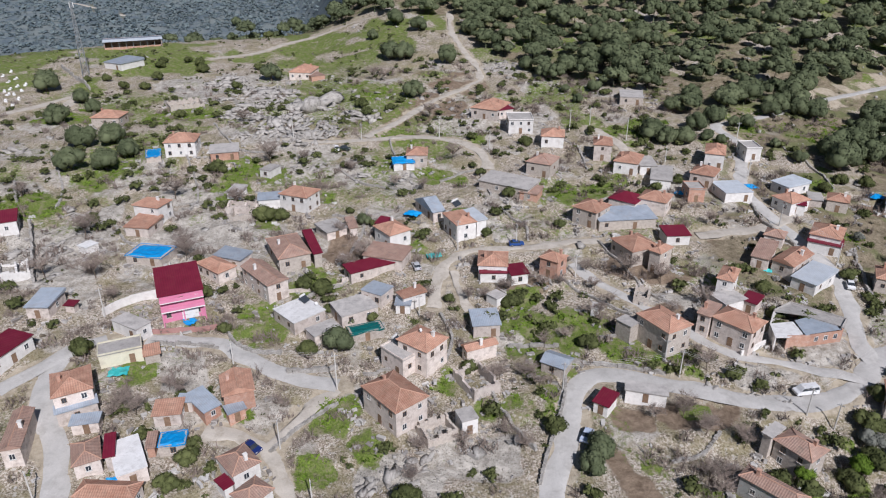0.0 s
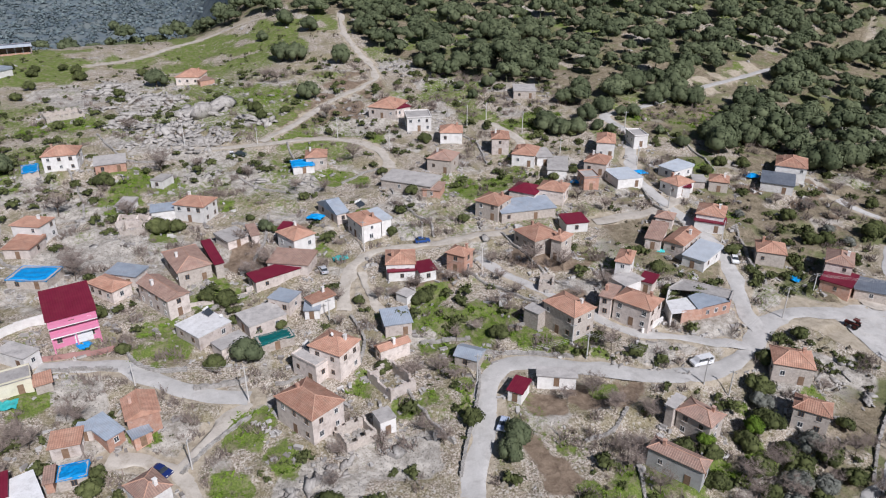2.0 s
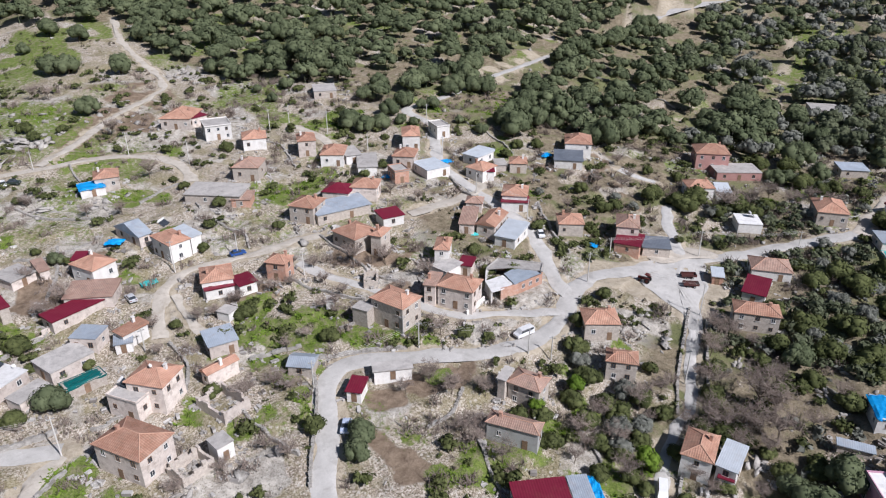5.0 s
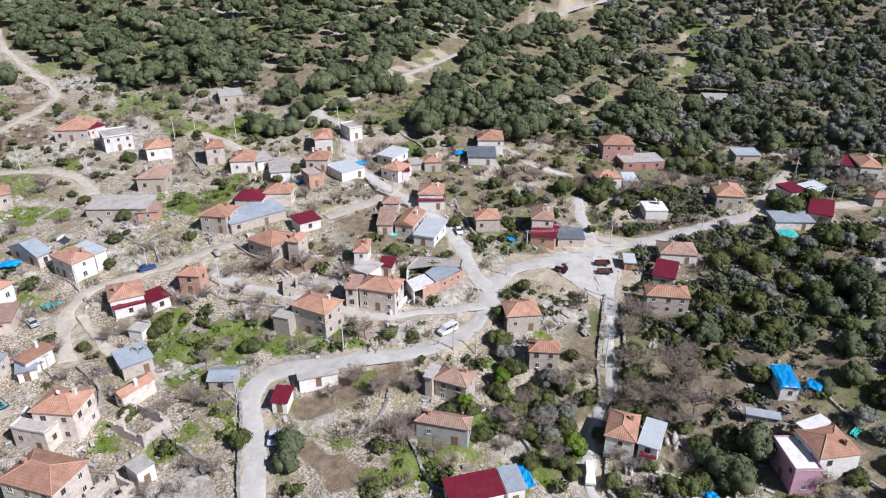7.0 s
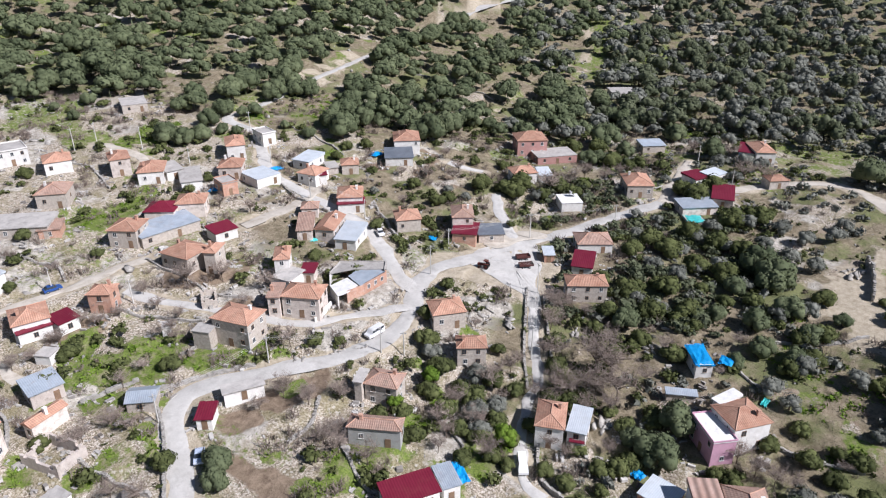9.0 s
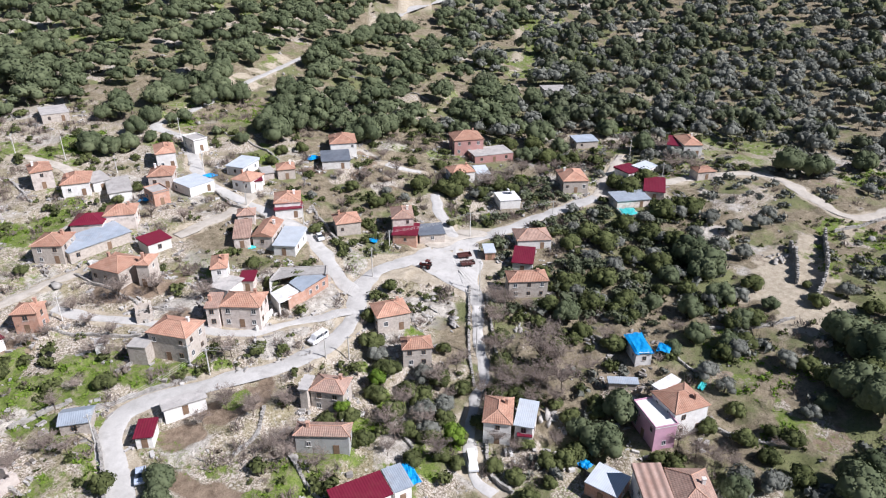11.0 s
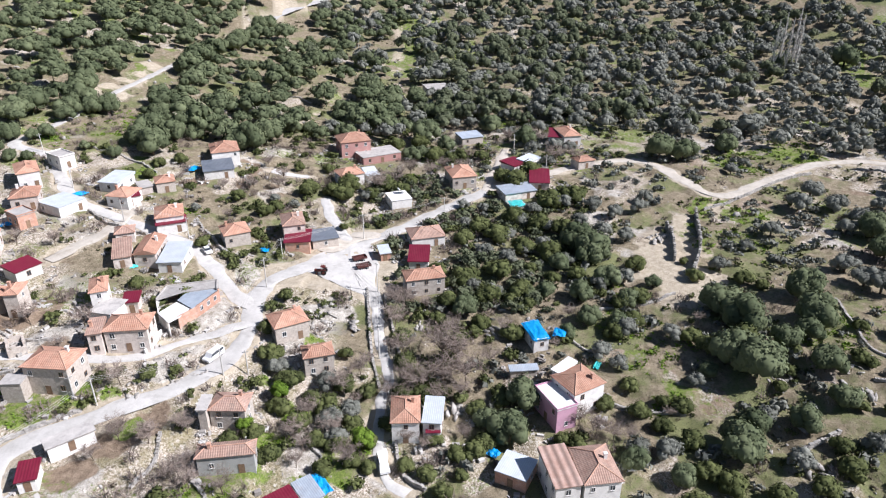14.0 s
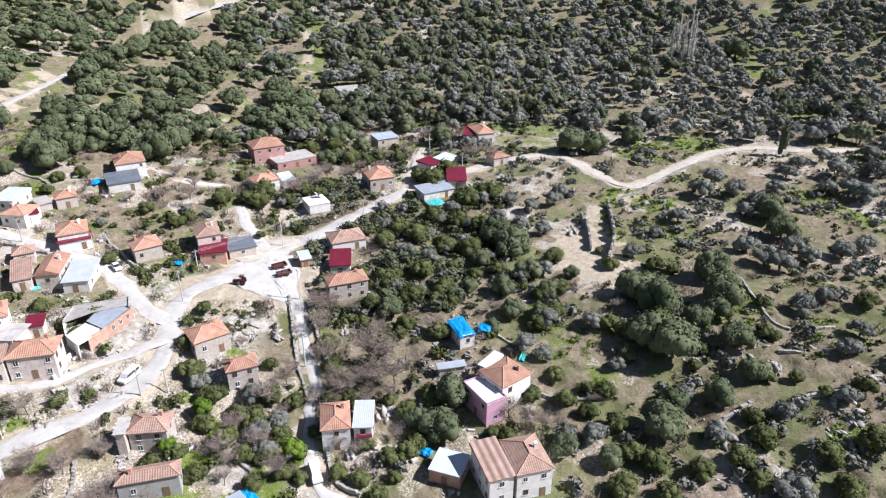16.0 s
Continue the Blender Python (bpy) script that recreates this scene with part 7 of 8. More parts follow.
def yard_keep(x, y, az, r):
    near = np.zeros(len(x))
    for px, py, pr, pz in PADS:
        near = np.maximum(near, ramp(pr + 5, pr, np.hypot(x - px, y - py)))
    return near


CLUTTER = []
for seed in range(7):
    tw = Build()
    brng = random.Random(seed + 50)
    for _ in range(3):
        s_ = brng.uniform(0.2, 0.7)
        tw.box(-s_, -s_ * brng.uniform(0.2, 0.7), -0.2, s_, s_ * brng.uniform(0.2, 0.7), brng.uniform(0.1, 0.5), pose(brng.uniform(-0.8, 0.8), brng.uniform(-0.8, 0.8), 0, brng.uniform(-8, 8), brng.uniform(-8, 8), brng.uniform(0, 180)))
    F4 = np.array(tw.f)
    CLUTTER.append((np.array([tuple(v) for v in tw.v]), np.vstack([F4[:, [0, 1, 2]], F4[:, [0, 2, 3]]])))
scatter("yard_rubble", CLUTTER, spots(18000, 16, -40, 80, 82, 330, yard_keep, (0.5, 1.3), clear=0.4), LEAF["clutter"], "pale rubble, blocks and boards strewn about the yards", "rubble")


def boulder(seed, n=14):
    """An angular block: the hull of random points."""
    rng = np.random.default_rng(seed)
    bm = bmesh.new()
    sq = np.array([1, rng.uniform(0.5, 0.95), rng.uniform(0.35, 0.8)])
    for p in rng.normal(size=(n, 3)):
        bm.verts.new(p / np.linalg.norm(p) * rng.uniform(0.45, 1.15) * sq)
    hull = bmesh.ops.convex_hull(bm, input=bm.verts)
    bmesh.ops.delete(bm, geom=[g for g in hull["geom_interior"] if isinstance(g, bmesh.types.BMVert)], context="VERTS")
    bm.verts.index_update()
    v = np.array([p.co[:] for p in bm.verts])
    f = np.array([[q.index for q in p.verts] for p in bm.faces if len(p.verts) == 3])
    bm.free()
    return v + np.array([0, 0, 0.1]), f


STONES = [boulder(s, 9 + s % 5) for s in range(9)]
scatter("field_stones", STONES, spots(12000, 7, -40, 105, 82, 420, lambda x, y, a, r: 0.2 + 0.8 * cover(x, y)[1], (0.15, 0.7)), LEAF["rock"], "pale grey stones strewn over the slope", "stones")
scatter("boulders", STONES, spots(4200, 8, -40, 105, 90, 420, lambda x, y, a, r: cover(x, y)[1] ** 2, (0.7, 2.2)), LEAF["rock"], "weathered grey granite boulders", "boulders")


# ---- poles ----
def pole(x, y, h):
    top = thing("utility_pole", x, y, land_at(x, y), (x * 7 + y * 3) % 180, "slim pale concrete utility pole with a crossarm", "pole", "poles along the streets")
    b = Build()
    b.tube((0, 0, -1), (0, 0, h), 0.17, 0.10, 8)
    part("shaft", b.mesh("shaft", POLE), top)
    b = Build()
    b.box(-0.7, -0.06, h - 0.55, 0.7, 0.06, h - 0.43)
    arm = part("crossarm", b.mesh("crossarm", STEEL), top)
    for s in (-0.6, 0.0, 0.6):
        b = Build()
        b.tube((s, 0, h - 0.43), (s, 0, h - 0.2), 0.05, 0.03, 6)
        part("insulator", b.mesh("insulator", FRAME), arm)


pole(-53.5, 239.3, 8.2)
pole(-29.3, 240.1, 6.2)
pole(-1.4, 244.4, 8.0)
pole(16.2, 231.4, 7.7)
pole(46.9, 249.2, 8.0)
pole(54.2, 249.2, 7.6)
pole(65.1, 237.2, 7.8)
pole(102.8, 233.8, 6.6)
pole(74.4, 220.5, 5.3)
pole(96.6, 206.4, 7.1)
pole(19.9, 169.2, 6.7)
pole(4.0, 167.3, 9.0)
pole(33.7, 155.1, 6.4)
pole(-22.0, 116.1, 9.1)
pole(-30.6, 100.2, 6.8)
pole(-78.4, 137.0, 7.6)
pole(-45.1, 122.6, 5.3)
pole(-69.0, 85.9, 7.2)
pole(49.9, 119.1, 6.8)
pole(72.0, 108.4, 6.6)
pole(47.9, 123.4, 5.0)
pole(24.9, 116.2, 7.0)
pole(95.7, 179.4, 7.2)
pole(-22.8, 88.8, 5.0)
pole(-5.6, 140.0, 6.1)
pole(115.4, 136.3, 6.2)
pole(101.5, 127.3, 8.7)
pole(120.0, 105.6, 9.0)
pole(101.2, 89.5, 9.2)
pole(76.8, 106.3, 6.4)
pole(103.4, 160.9, 6.8)
pole(141.0, 128.5, 8.2)
pole(173.7, 121.7, 5.0)
pole(201.3, 112.9, 5.9)
pole(237.4, 131.8, 7.5)
pole(326.6, 293.6, 5.0)
pole(220.9, 108.7, 7.8)


def cable(a, b):
    """Three sagging wires between two poles, as one line."""
    (x0, y0, h0), (x1, y1, h1) = a, b
    z0, z1 = land_at(x0, y0) + h0 - 0.25, land_at(x1, y1) + h1 - 0.25
    sx, sy = y1 - y0, x0 - x1
    ln = math.hypot(sx, sy)
    bd = Build()
    for o in (-0.6, 0.0, 0.6):
        pts = []
        for k in range(9):
            t = k / 8
            pts.append(Vector((x0 + (x1 - x0) * t + sx / ln * o, y0 + (y1 - y0) * t + sy / ln * o, z0 + (z1 - z0) * t - 0.035 * ln * 4 * t * (1 - t))))
        for p, q in zip(pts, pts[1:]):
            bd.tube(p, q, 0.022, 0.022, 3)
    tagged(new("overhead_wire", bd.mesh("overhead_wire", POLE)), "thin overhead wires sagging between two poles", "wire", "wires along the streets")


for a, b in (((24.9, 116.2, 7.0), (49.9, 119.1, 6.8)), ((49.9, 119.1, 6.8), (72.0, 108.4, 6.6)), ((72.0, 108.4, 6.6), (101.5, 127.3, 8.7)), ((101.5, 127.3, 8.7), (115.4, 136.3, 6.2)), ((101.5, 127.3, 8.7), (120.0, 105.6, 9.0)),
             ((120.0, 105.6, 9.0), (101.2, 89.5, 9.2)), ((115.4, 136.3, 6.2), (141.0, 128.5, 8.2)), ((141.0, 128.5, 8.2), (173.7, 121.7, 5.0)), ((-22.0, 116.1, 9.1), (-45.1, 122.6, 5.3)), ((103.4, 160.9, 6.8), (95.7, 179.4, 7.2))):
    cable(a, b)


# ---- vehicles ----
PAINT = {"blue": (0.02, 0.07, 0.25), "silver": (0.45, 0.46, 0.48), "dark": (0.03, 0.045, 0.04), "white": (0.75, 0.75, 0.75), "navy": (0.015, 0.03, 0.13), "bluewhite": (0.42, 0.48, 0.60), "van": (0.78, 0.78, 0.78)}
PAINT = {k: surface("car_paint_" + k, v, tuple(min(1, c * 1.15) for c in v), 0.5, 0.3, 0.0, spec=0.5) for k, v in PAINT.items()}
WHEEL = Build()
WHEEL.tube((0, -0.1, 0), (0, 0.1, 0), 0.32, 0.32, 14)
WHEEL = WHEEL.mesh("tyre", TYRE)
RIM = Build()
RIM.tube((0, -0.115, 0), (0, 0.115, 0), 0.19, 0.19, 10)
RIM = RIM.mesh("rim", STEEL)
LIGHT = Build()
LIGHT.box(-0.03, -0.18, -0.08, 0.03, 0.18, 0.08)
HEADLIGHT, TAILLIGHT = LIGHT.mesh("headlight", FRAME), LIGHT.mesh("tail_light", ROOFS["red"])


def loft(profile, half, tuck):
    """A car shell: a side outline swept across the width, drawn in towards the top."""
    b = Build()
    sides = [[Vector((x, s * half * (1 - tuck * max(0, (z - 0.9)) / 0.6), z)) for x, z in profile] for s in (-1, 1)]
    n = len(profile)
    for k in range(n):
        j = (k + 1) % n
        b.face([sides[0][k], sides[0][j], sides[1][j], sides[1][k]])
    b.face(sides[0]), b.face(list(reversed(sides[1])))
    return b


def car(x, y, turn, colour):
    van = colour == "van"
    words = {"blue": "blue hatchback", "silver": "silver hatchback", "dark": "dark green saloon", "white": "white saloon", "navy": "dark blue saloon", "bluewhite": "pale blue-grey van", "van": "white panel van"}[colour]
    top = thing("van" if van else "car", x, y, land_at(x, y) + 0.2, turn, f"{words} parked at the roadside", "van" if van else "car")
    if van:
        body = [(-2.5, 0.35), (2.45, 0.35), (2.5, 0.9), (1.75, 1.15), (1.1, 1.95), (-2.35, 2.0), (-2.5, 1.2)]
        glass = [(1.12, 1.25), (1.62, 1.22), (1.12, 1.86), (-2.2, 1.88), (-2.3, 1.3)]
    else:
        body = [(-2.0, 0.35), (2.0, 0.35), (2.05, 0.75), (0.95, 0.95), (-1.75, 1.0), (-2.05, 0.85)]
        glass = [(-1.75, 0.98), (0.98, 0.95), (0.35, 1.42), (-1.15, 1.45)]
    part("body", loft(body, 0.88 if not van else 0.98, 0.1).mesh("body", PAINT[colour]), top)
    part("window_glass", loft(glass, 0.83 if not van else 0.99, 0.25 if not van else 0.1).mesh("window_glass", GLASS), top)
    if not van:
        part("roof_panel", loft([(-1.12, 1.44), (0.32, 1.41), (0.25, 1.49), (-1.05, 1.51)], 0.68, 0).mesh("roof_panel", PAINT[colour]), top)
    for px in (-1.3, 1.3):
        for py in (-0.82, 0.82):
            w = part("wheel", WHEEL, top, Matrix.Translation((px * (1.15 if van else 1), py, 0.32)))
            part("rim", RIM, w)
    for s in (-0.6, 0.6):
        part("headlight", HEADLIGHT, top, Matrix.Translation((2.02 if not van else 2.48, s, 0.72)))
        part("tail_light", TAILLIGHT, top, Matrix.Translation((-2.03 if not van else -2.5, s, 0.8)))


car(20.0, 169.5, 6, "blue")
car(-6.9, 158.7, 106, "silver")
car(-34.4, 232.1, -15, "dark")
car(-37.2, 232.4, -80, "white")
car(-35.7, 99.7, -36, "navy")
car(27.6, 103.3, -117, "bluewhite")
car(102.1, 151.3, -110, "white")
car(74.7, 114.9, -171, "van")
car(77.7, 69.1, -130, "van")
car(91.7, 163.8, -111, "silver")
car(106.5, 29.8, -139, "white")


# ---- rock outcrops on the upper slope ----
def outcrop(x, y, sx, sy, sz, seed, turn=0.0):
    """A crag: rounded granite blocks leaning on one another, half sunk in the slope, with dark gaps between."""
    rng = np.random.default_rng(seed)
    c, s = math.cos(radians(turn)), math.sin(radians(turn))
    bulk = 1.3 + 0.11 * max(0.0, sz - 6.0)
    count = int(8 + 0.85 * sx * sy / bulk ** 2)
    z0 = land_at(x, y)
    V, Fc, n = [], [], 0
    count = min(count, 75)
    Q, A = np.sqrt(rng.uniform(0, 1, count)), rng.uniform(0, 6.2832, count)
    U, W = Q * sx * np.cos(A), Q * sy * np.sin(A)
    X, Y = x + U * c - W * s, y + U * s + W * c
    Z = land(X, Y)
    for k in range(count):
        q, px, py = Q[k], X[k], Y[k]
        bv, bf = CRAG[int(rng.integers(len(CRAG)))]
        size = (0.7 + 0.30 * min(sx, 9)) * rng.uniform(0.35, 0.8) * (1.25 - 0.6 * q) * bulk
        tall = rng.uniform(0.45, 0.85) * (0.45 + 0.075 * min(sz, 12))
        m = np.array(pose(0, 0, 0, rng.uniform(-28, 28), rng.uniform(-28, 28), turn + rng.uniform(-35, 35)).to_3x3())
        w = (bv * np.array([1.25, 0.8, tall]) * size) @ m.T
        lift = 0.22 * size + 0.5 * min(sz, 14) * (1 - q) * rng.uniform(0.0, 0.7)
        V.append(w + np.array([px - x, py - y, Z[k] - z0 + lift - 0.25 * size]))
        Fc.append(bf + n)
        n += len(bv)
    ob = tagged(new("rock_outcrop", np_mesh("rock_outcrop", np.vstack(V), np.vstack(Fc), GRANITE)), "great weathered grey granite outcrop with dark cracks", "rock", "outcrops on the slope")
    ob.matrix_world = pose(x, y, z0)


CRAG = [boulder(700 + s, 22 + 3 * (s % 4)) for s in range(10)]
GRANITE = surface("granite", (0.27, 0.25, 0.225), (0.52, 0.49, 0.45), 0.35, 0.95, 0.9, grain=6.0, vary=0.1, stain=((0.12, 0.11, 0.10), 0.85, 0.6))
outcrop(-50.5, 276.0, 9.0, 6.5, 15.0, 1, 37)
outcrop(-59.5, 277.6, 7.2, 5.4, 7.9, 2, 74)
outcrop(-35.0, 263.9, 6.8, 5.1, 7.5, 3, 21)
outcrop(-26.3, 264.8, 6.8, 5.1, 8.7, 4, 58)
outcrop(-75.9, 294.2, 14.1, 10.5, 6.3, 5, 5)
outcrop(-78.5, 266.5, 10.6, 7.9, 5.2, 6, 42)
outcrop(-60.4, 253.9, 13.3, 10.0, 4.9, 7, 79)
outcrop(-98.1, 312.9, 9.6, 7.2, 5.3, 8, 26)
outcrop(-49.3, 244.7, 12.8, 9.6, 3.5, 9, 63)
outcrop(-58.8, 267.7, 5.2, 3.9, 5.1, 10, 10)
outcrop(-70.3, 279.7, 6.1, 4.6, 4.7, 11, 47)
outcrop(-86.9, 299.2, 6.5, 4.9, 4.3, 12, 84)
outcrop(-70.8, 257.6, 6.8, 5.1, 4.4, 13, 31)
outcrop(-38.2, 263.0, 5.6, 4.2, 4.3, 14, 68)
outcrop(-58.5, 244.4, 7.5, 5.6, 3.3, 15, 15)
outcrop(-71.6, 239.2, 4.3, 3.2, 2.6, 16, 52)
outcrop(-46.4, 246.0, 7.5, 5.6, 2.9, 17, 89)
outcrop(24.8, 319.4, 6.0, 4.5, 3.2, 18, 36)
outcrop(30.5, 310.4, 5.2, 3.9, 2.9, 19, 73)
outcrop(-89.6, 282.5, 5.0, 3.7, 3.4, 20, 20)
outcrop(-38.4, 247.7, 5.3, 4.0, 2.4, 21, 57)
outcrop(-26.6, 212.9, 3.7, 2.8, 2.6, 22, 4)
outcrop(-42.0, 217.6, 3.8, 2.9, 2.1, 23, 41)
outcrop(-102.4, 164.4, 4.3, 3.2, 3.8, 24, 78)
outcrop(-98.3, 149.9, 4.0, 3.0, 4.0, 25, 25)
outcrop(-97.6, 177.2, 4.0, 3.0, 3.9, 26, 62)
outcrop(-106.4, 183.0, 3.7, 2.8, 3.0, 27, 9)
outcrop(-110.2, 159.7, 3.9, 2.9, 2.8, 28, 46)
outcrop(-9.6, 94.4, 3.8, 2.8, 2.7, 29, 83)
outcrop(-4.6, 98.5, 3.3, 2.5, 2.4, 30, 30)
outcrop(-13.4, 90.9, 3.2, 2.4, 2.3, 31, 67)
outcrop(-144.2, 221.2, 5.6, 4.2, 3.1, 32, 14)
outcrop(115.8, 87.9, 2.8, 2.1, 3.1, 40, 40)
outcrop(125.2, 73.3, 3.2, 2.4, 3.5, 41, 77)
outcrop(143.3, 10.7, 2.5, 1.8, 2.3, 42, 24)
outcrop(146.9, 8.9, 2.1, 1.6, 2.4, 43, 61)
outcrop(193.0, 56.7, 3.6, 2.7, 4.0, 44, 8)
outcrop(140.6, -21.0, 4.2, 3.1, 3.8, 45, 45)
outcrop(152.4, -25.9, 2.9, 2.2, 2.0, 46, 82)
outcrop(133.2, -20.4, 3.4, 2.5, 3.0, 47, 29)
outcrop(124.5, -2.0, 3.9, 2.9, 2.5, 48, 66)
outcrop(98.6, 66.5, 2.8, 2.1, 2.4, 49, 13)
outcrop(94.9, 69.9, 3.1, 2.3, 2.4, 50, 50)
outcrop(154.9, -1.6, 2.6, 1.9, 1.5, 51, 87)
outcrop(148.8, -6.6, 2.5, 1.9, 1.6, 52, 34)
outcrop(64.0, 115.0, 2.6, 1.9, 1.4, 60, 60)
outcrop(70.5, 113.2, 2.3, 1.7, 1.3, 61, 7)
outcrop(56.4, 116.9, 2.6, 1.9, 1.3, 62, 44)
outcrop(103.9, 107.9, 2.9, 2.2, 2.4, 63, 81)
outcrop(99.9, 116.5, 2.2, 1.6, 2.0, 64, 28)
outcrop(104.9, 100.6, 2.5, 1.9, 1.9, 65, 65)
outcrop(98.4, 107.9, 1.8, 1.3, 1.6, 66, 12)


# ---- dry-stone walls ----
def stone_wall(height, pts):
    rng = random.Random(int(pts[0][0] * 13 + pts[0][1]))
    line = smooth_line(pts, 0.55)
    zs = land(line[:, 0], line[:, 1])
    b = Build()
    for k in range(len(line) - 1):
        d = line[k + 1] - line[k]
        turn = math.degrees(math.atan2(d[1], d[0]))
        for lay in range(max(1, int(height / 0.32))):
            if lay * 0.32 > height * (0.75 + 0.25 * math.sin(k * 0.7)):
                continue
            s = rng.uniform(0.8, 1.15)
            b.box(-0.33 * s, -0.28 * s, -0.19 * s, 0.33 * s, 0.28 * s, 0.2 * s, pose(line[k][0] + rng.uniform(-0.07, 0.07), line[k][1] + rng.uniform(-0.07, 0.07), zs[k] + 0.1 + lay * 0.33, rng.uniform(-9, 9), rng.uniform(-9, 9), turn + rng.uniform(-14, 14)))
    ob = new("dry_stone_wall", b.mesh("dry_stone_wall", LEAF["rock"]))
    tagged(ob, "low dry-stone terrace wall of grey field stones", "wall", kind="structure")


def ruin(x, y, turn, w, d, h, wall):
    """A roofless house: jagged walls with an inner partition and fallen stones."""
    rng = random.Random(int(x * 7 + y))
    top = thing("ruined_house", x, y, land_at(x, y), turn, "roofless ruined house with broken pale rubble walls", "ruin", "ruins in the village")
    for a, b_ in (((-w / 2, -d / 2), (w / 2, -d / 2)), ((w / 2 - 0.25, -d / 2 + 0.25), (w / 2 - 0.25, d / 2 - 0.25)), ((w / 2, d / 2), (-w / 2, d / 2)), ((-w / 2 + 0.25, d / 2 - 0.25), (-w / 2 + 0.25, -d / 2 + 0.25)), ((w * 0.08, -d / 2 + 0.25), (w * 0.08, d * 0.3))):
        p, q = Vector((*a, 0)), Vector((*b_, 0))
        n = max(3, int((q - p).length / 0.8))
        ang = math.degrees(math.atan2(q.y - p.y, q.x - p.x))
        b, level = Build(), h * rng.uniform(0.6, 1.0)
        for k in range(n):
            level = min(h, max(h * 0.3, level + rng.uniform(-0.55, 0.55)))
            o = p.lerp(q, (k + 0.5) / n)
            b.box(-(q - p).length / n / 2, -0.25, -2.0, (q - p).length / n / 2, 0.25, level, pose(o.x, o.y, 0, 0, 0, ang))
        part("wall", b.mesh("wall", WALLS[wall]), top)
    b = Build()
    for _ in range(40):
        s = rng.uniform(0.15, 0.5)
        b.box(-s, -s * 0.7, -0.3, s, s * 0.7, s * 0.7, pose(rng.uniform(-w, w) * 0.45, rng.uniform(-d, d) * 0.45, 0.1, rng.uniform(-20, 20), rng.uniform(-20, 20), rng.uniform(0, 180)))
    part("fallen_stones", b.mesh("fallen_stones", LEAF["rock"]), top, label="heap of fallen pale stones")


stone_wall(1.0, [(-36.1, 144.0),(-31.3, 148.6),(-23.5, 153.9),(-19.4, 155.5)])
stone_wall(1.0, [(26.6, 124.5),(25.4, 116.1),(23.1, 108.5),(19.8, 100.1),(17.3, 92.5)])
stone_wall(1.2, [(-50.5, 136.9),(-47.6, 130.9),(-43.0, 127.3),(-35.3, 126.2)])
stone_wall(0.9, [(-16.8, 121.3),(-7.8, 122.8),(-3.0, 125.0)])
stone_wall(1, [(10.0, 114.9),(13.1, 108.7),(15.8, 103.0),(17.7, 100.2)])
stone_wall(1.0, [(27.8, 124.5),(36.2, 123.2),(44.1, 121.0),(47.4, 119.9)])
stone_wall(1.3, [(-33.0, 120.6),(-27.2, 121.8),(-22.5, 122.8)])
stone_wall(0.9, [(-32.2, 99.5),(-27.1, 106.7),(-21.1, 112.2)])
stone_wall(1.0, [(-0.5, 140.0),(2.1, 132.2),(0.7, 125.0)])
stone_wall(1.0, [(14.8, 130.2),(19.9, 130.5),(26.0, 129.0)])
stone_wall(0.9, [(42.8, 171.0),(46.7, 160.1),(50.9, 147.8),(56.1, 141.9)])
stone_wall(0.8, [(23.0, 160.0),(30.8, 152.7),(38.0, 145.8),(44.7, 139.1)])
stone_wall(0.8, [(-94.3, 180.6),(-85.4, 169.7),(-74.1, 168.1)])
stone_wall(2.6, [(-113.6, 173.7),(-106.6, 160.5),(-100.4, 148.5)])
stone_wall(2.2, [(-128.3, 194.4),(-123.0, 184.7)])
stone_wall(2.0, [(-182.8, 335.3),(-159.9, 308.5),(-153.9, 300.6)])
stone_wall(0.8, [(-131.3, 221.5),(-116.0, 197.1),(-111.5, 183.8)])
stone_wall(0.8, [(-95.2, 237.4),(-82.0, 213.9),(-75.0, 196.4),(-75.3, 186.3)])
stone_wall(0.8, [(-85.5, 252.3),(-71.6, 231.1),(-59.1, 227.8)])
stone_wall(0.8, [(-34.4, 216.5),(-26.1, 208.4),(-18.6, 204.3),(-11.2, 200.3)])
stone_wall(0.8, [(-19.1, 239.9),(-16.2, 225.5),(-17.6, 216.6)])
stone_wall(0.8, [(-0.7, 208.0),(10.5, 216.4),(13.5, 203.8),(14.8, 196.2)])
stone_wall(0.8, [(12.9, 192.6),(19.2, 185.8),(23.5, 179.5),(23.5, 172.0)])
stone_wall(0.8, [(-22.6, 190.0),(-22.7, 174.3),(-24.9, 165.9)])
stone_wall(0.8, [(-32.3, 187.1),(-25.4, 185.2),(-14.1, 189.6)])
stone_wall(0.8, [(48.7, 139.0),(42.1, 133.1),(35.3, 131.5)])
stone_wall(0.8, [(40.4, 243.8),(46.9, 233.4),(47.7, 215.8)])
stone_wall(1, [(-64.2, 127.8),(-55.6, 128.0),(-49.2, 127.3)])
stone_wall(1.2, [(65.7, 138.4),(63.9, 145.0),(64.8, 152.2)])
stone_wall(1, [(111.3, 167.2),(108.6, 157.0),(106.2, 150.6),(105.1, 140.7)])
stone_wall(1.2, [(92.1, 191.1),(92.6, 180.7),(96.2, 169.5)])
stone_wall(0.9, [(79.7, 101.6),(84.0, 98.7),(86.4, 95.7),(84.9, 91.8)])
stone_wall(0.8, [(50.4, 92.0),(49.1, 83.7),(49.0, 79.7)])
stone_wall(0.8, [(52.6, 102.6),(47.6, 98.3),(41.8, 96.6)])
stone_wall(0.9, [(119.4, 108.7),(110.6, 100.6),(100.4, 91.0),(93.9, 83.3)])
stone_wall(1, [(119.7, 102.9),(110.9, 93.2),(104.7, 86.2)])
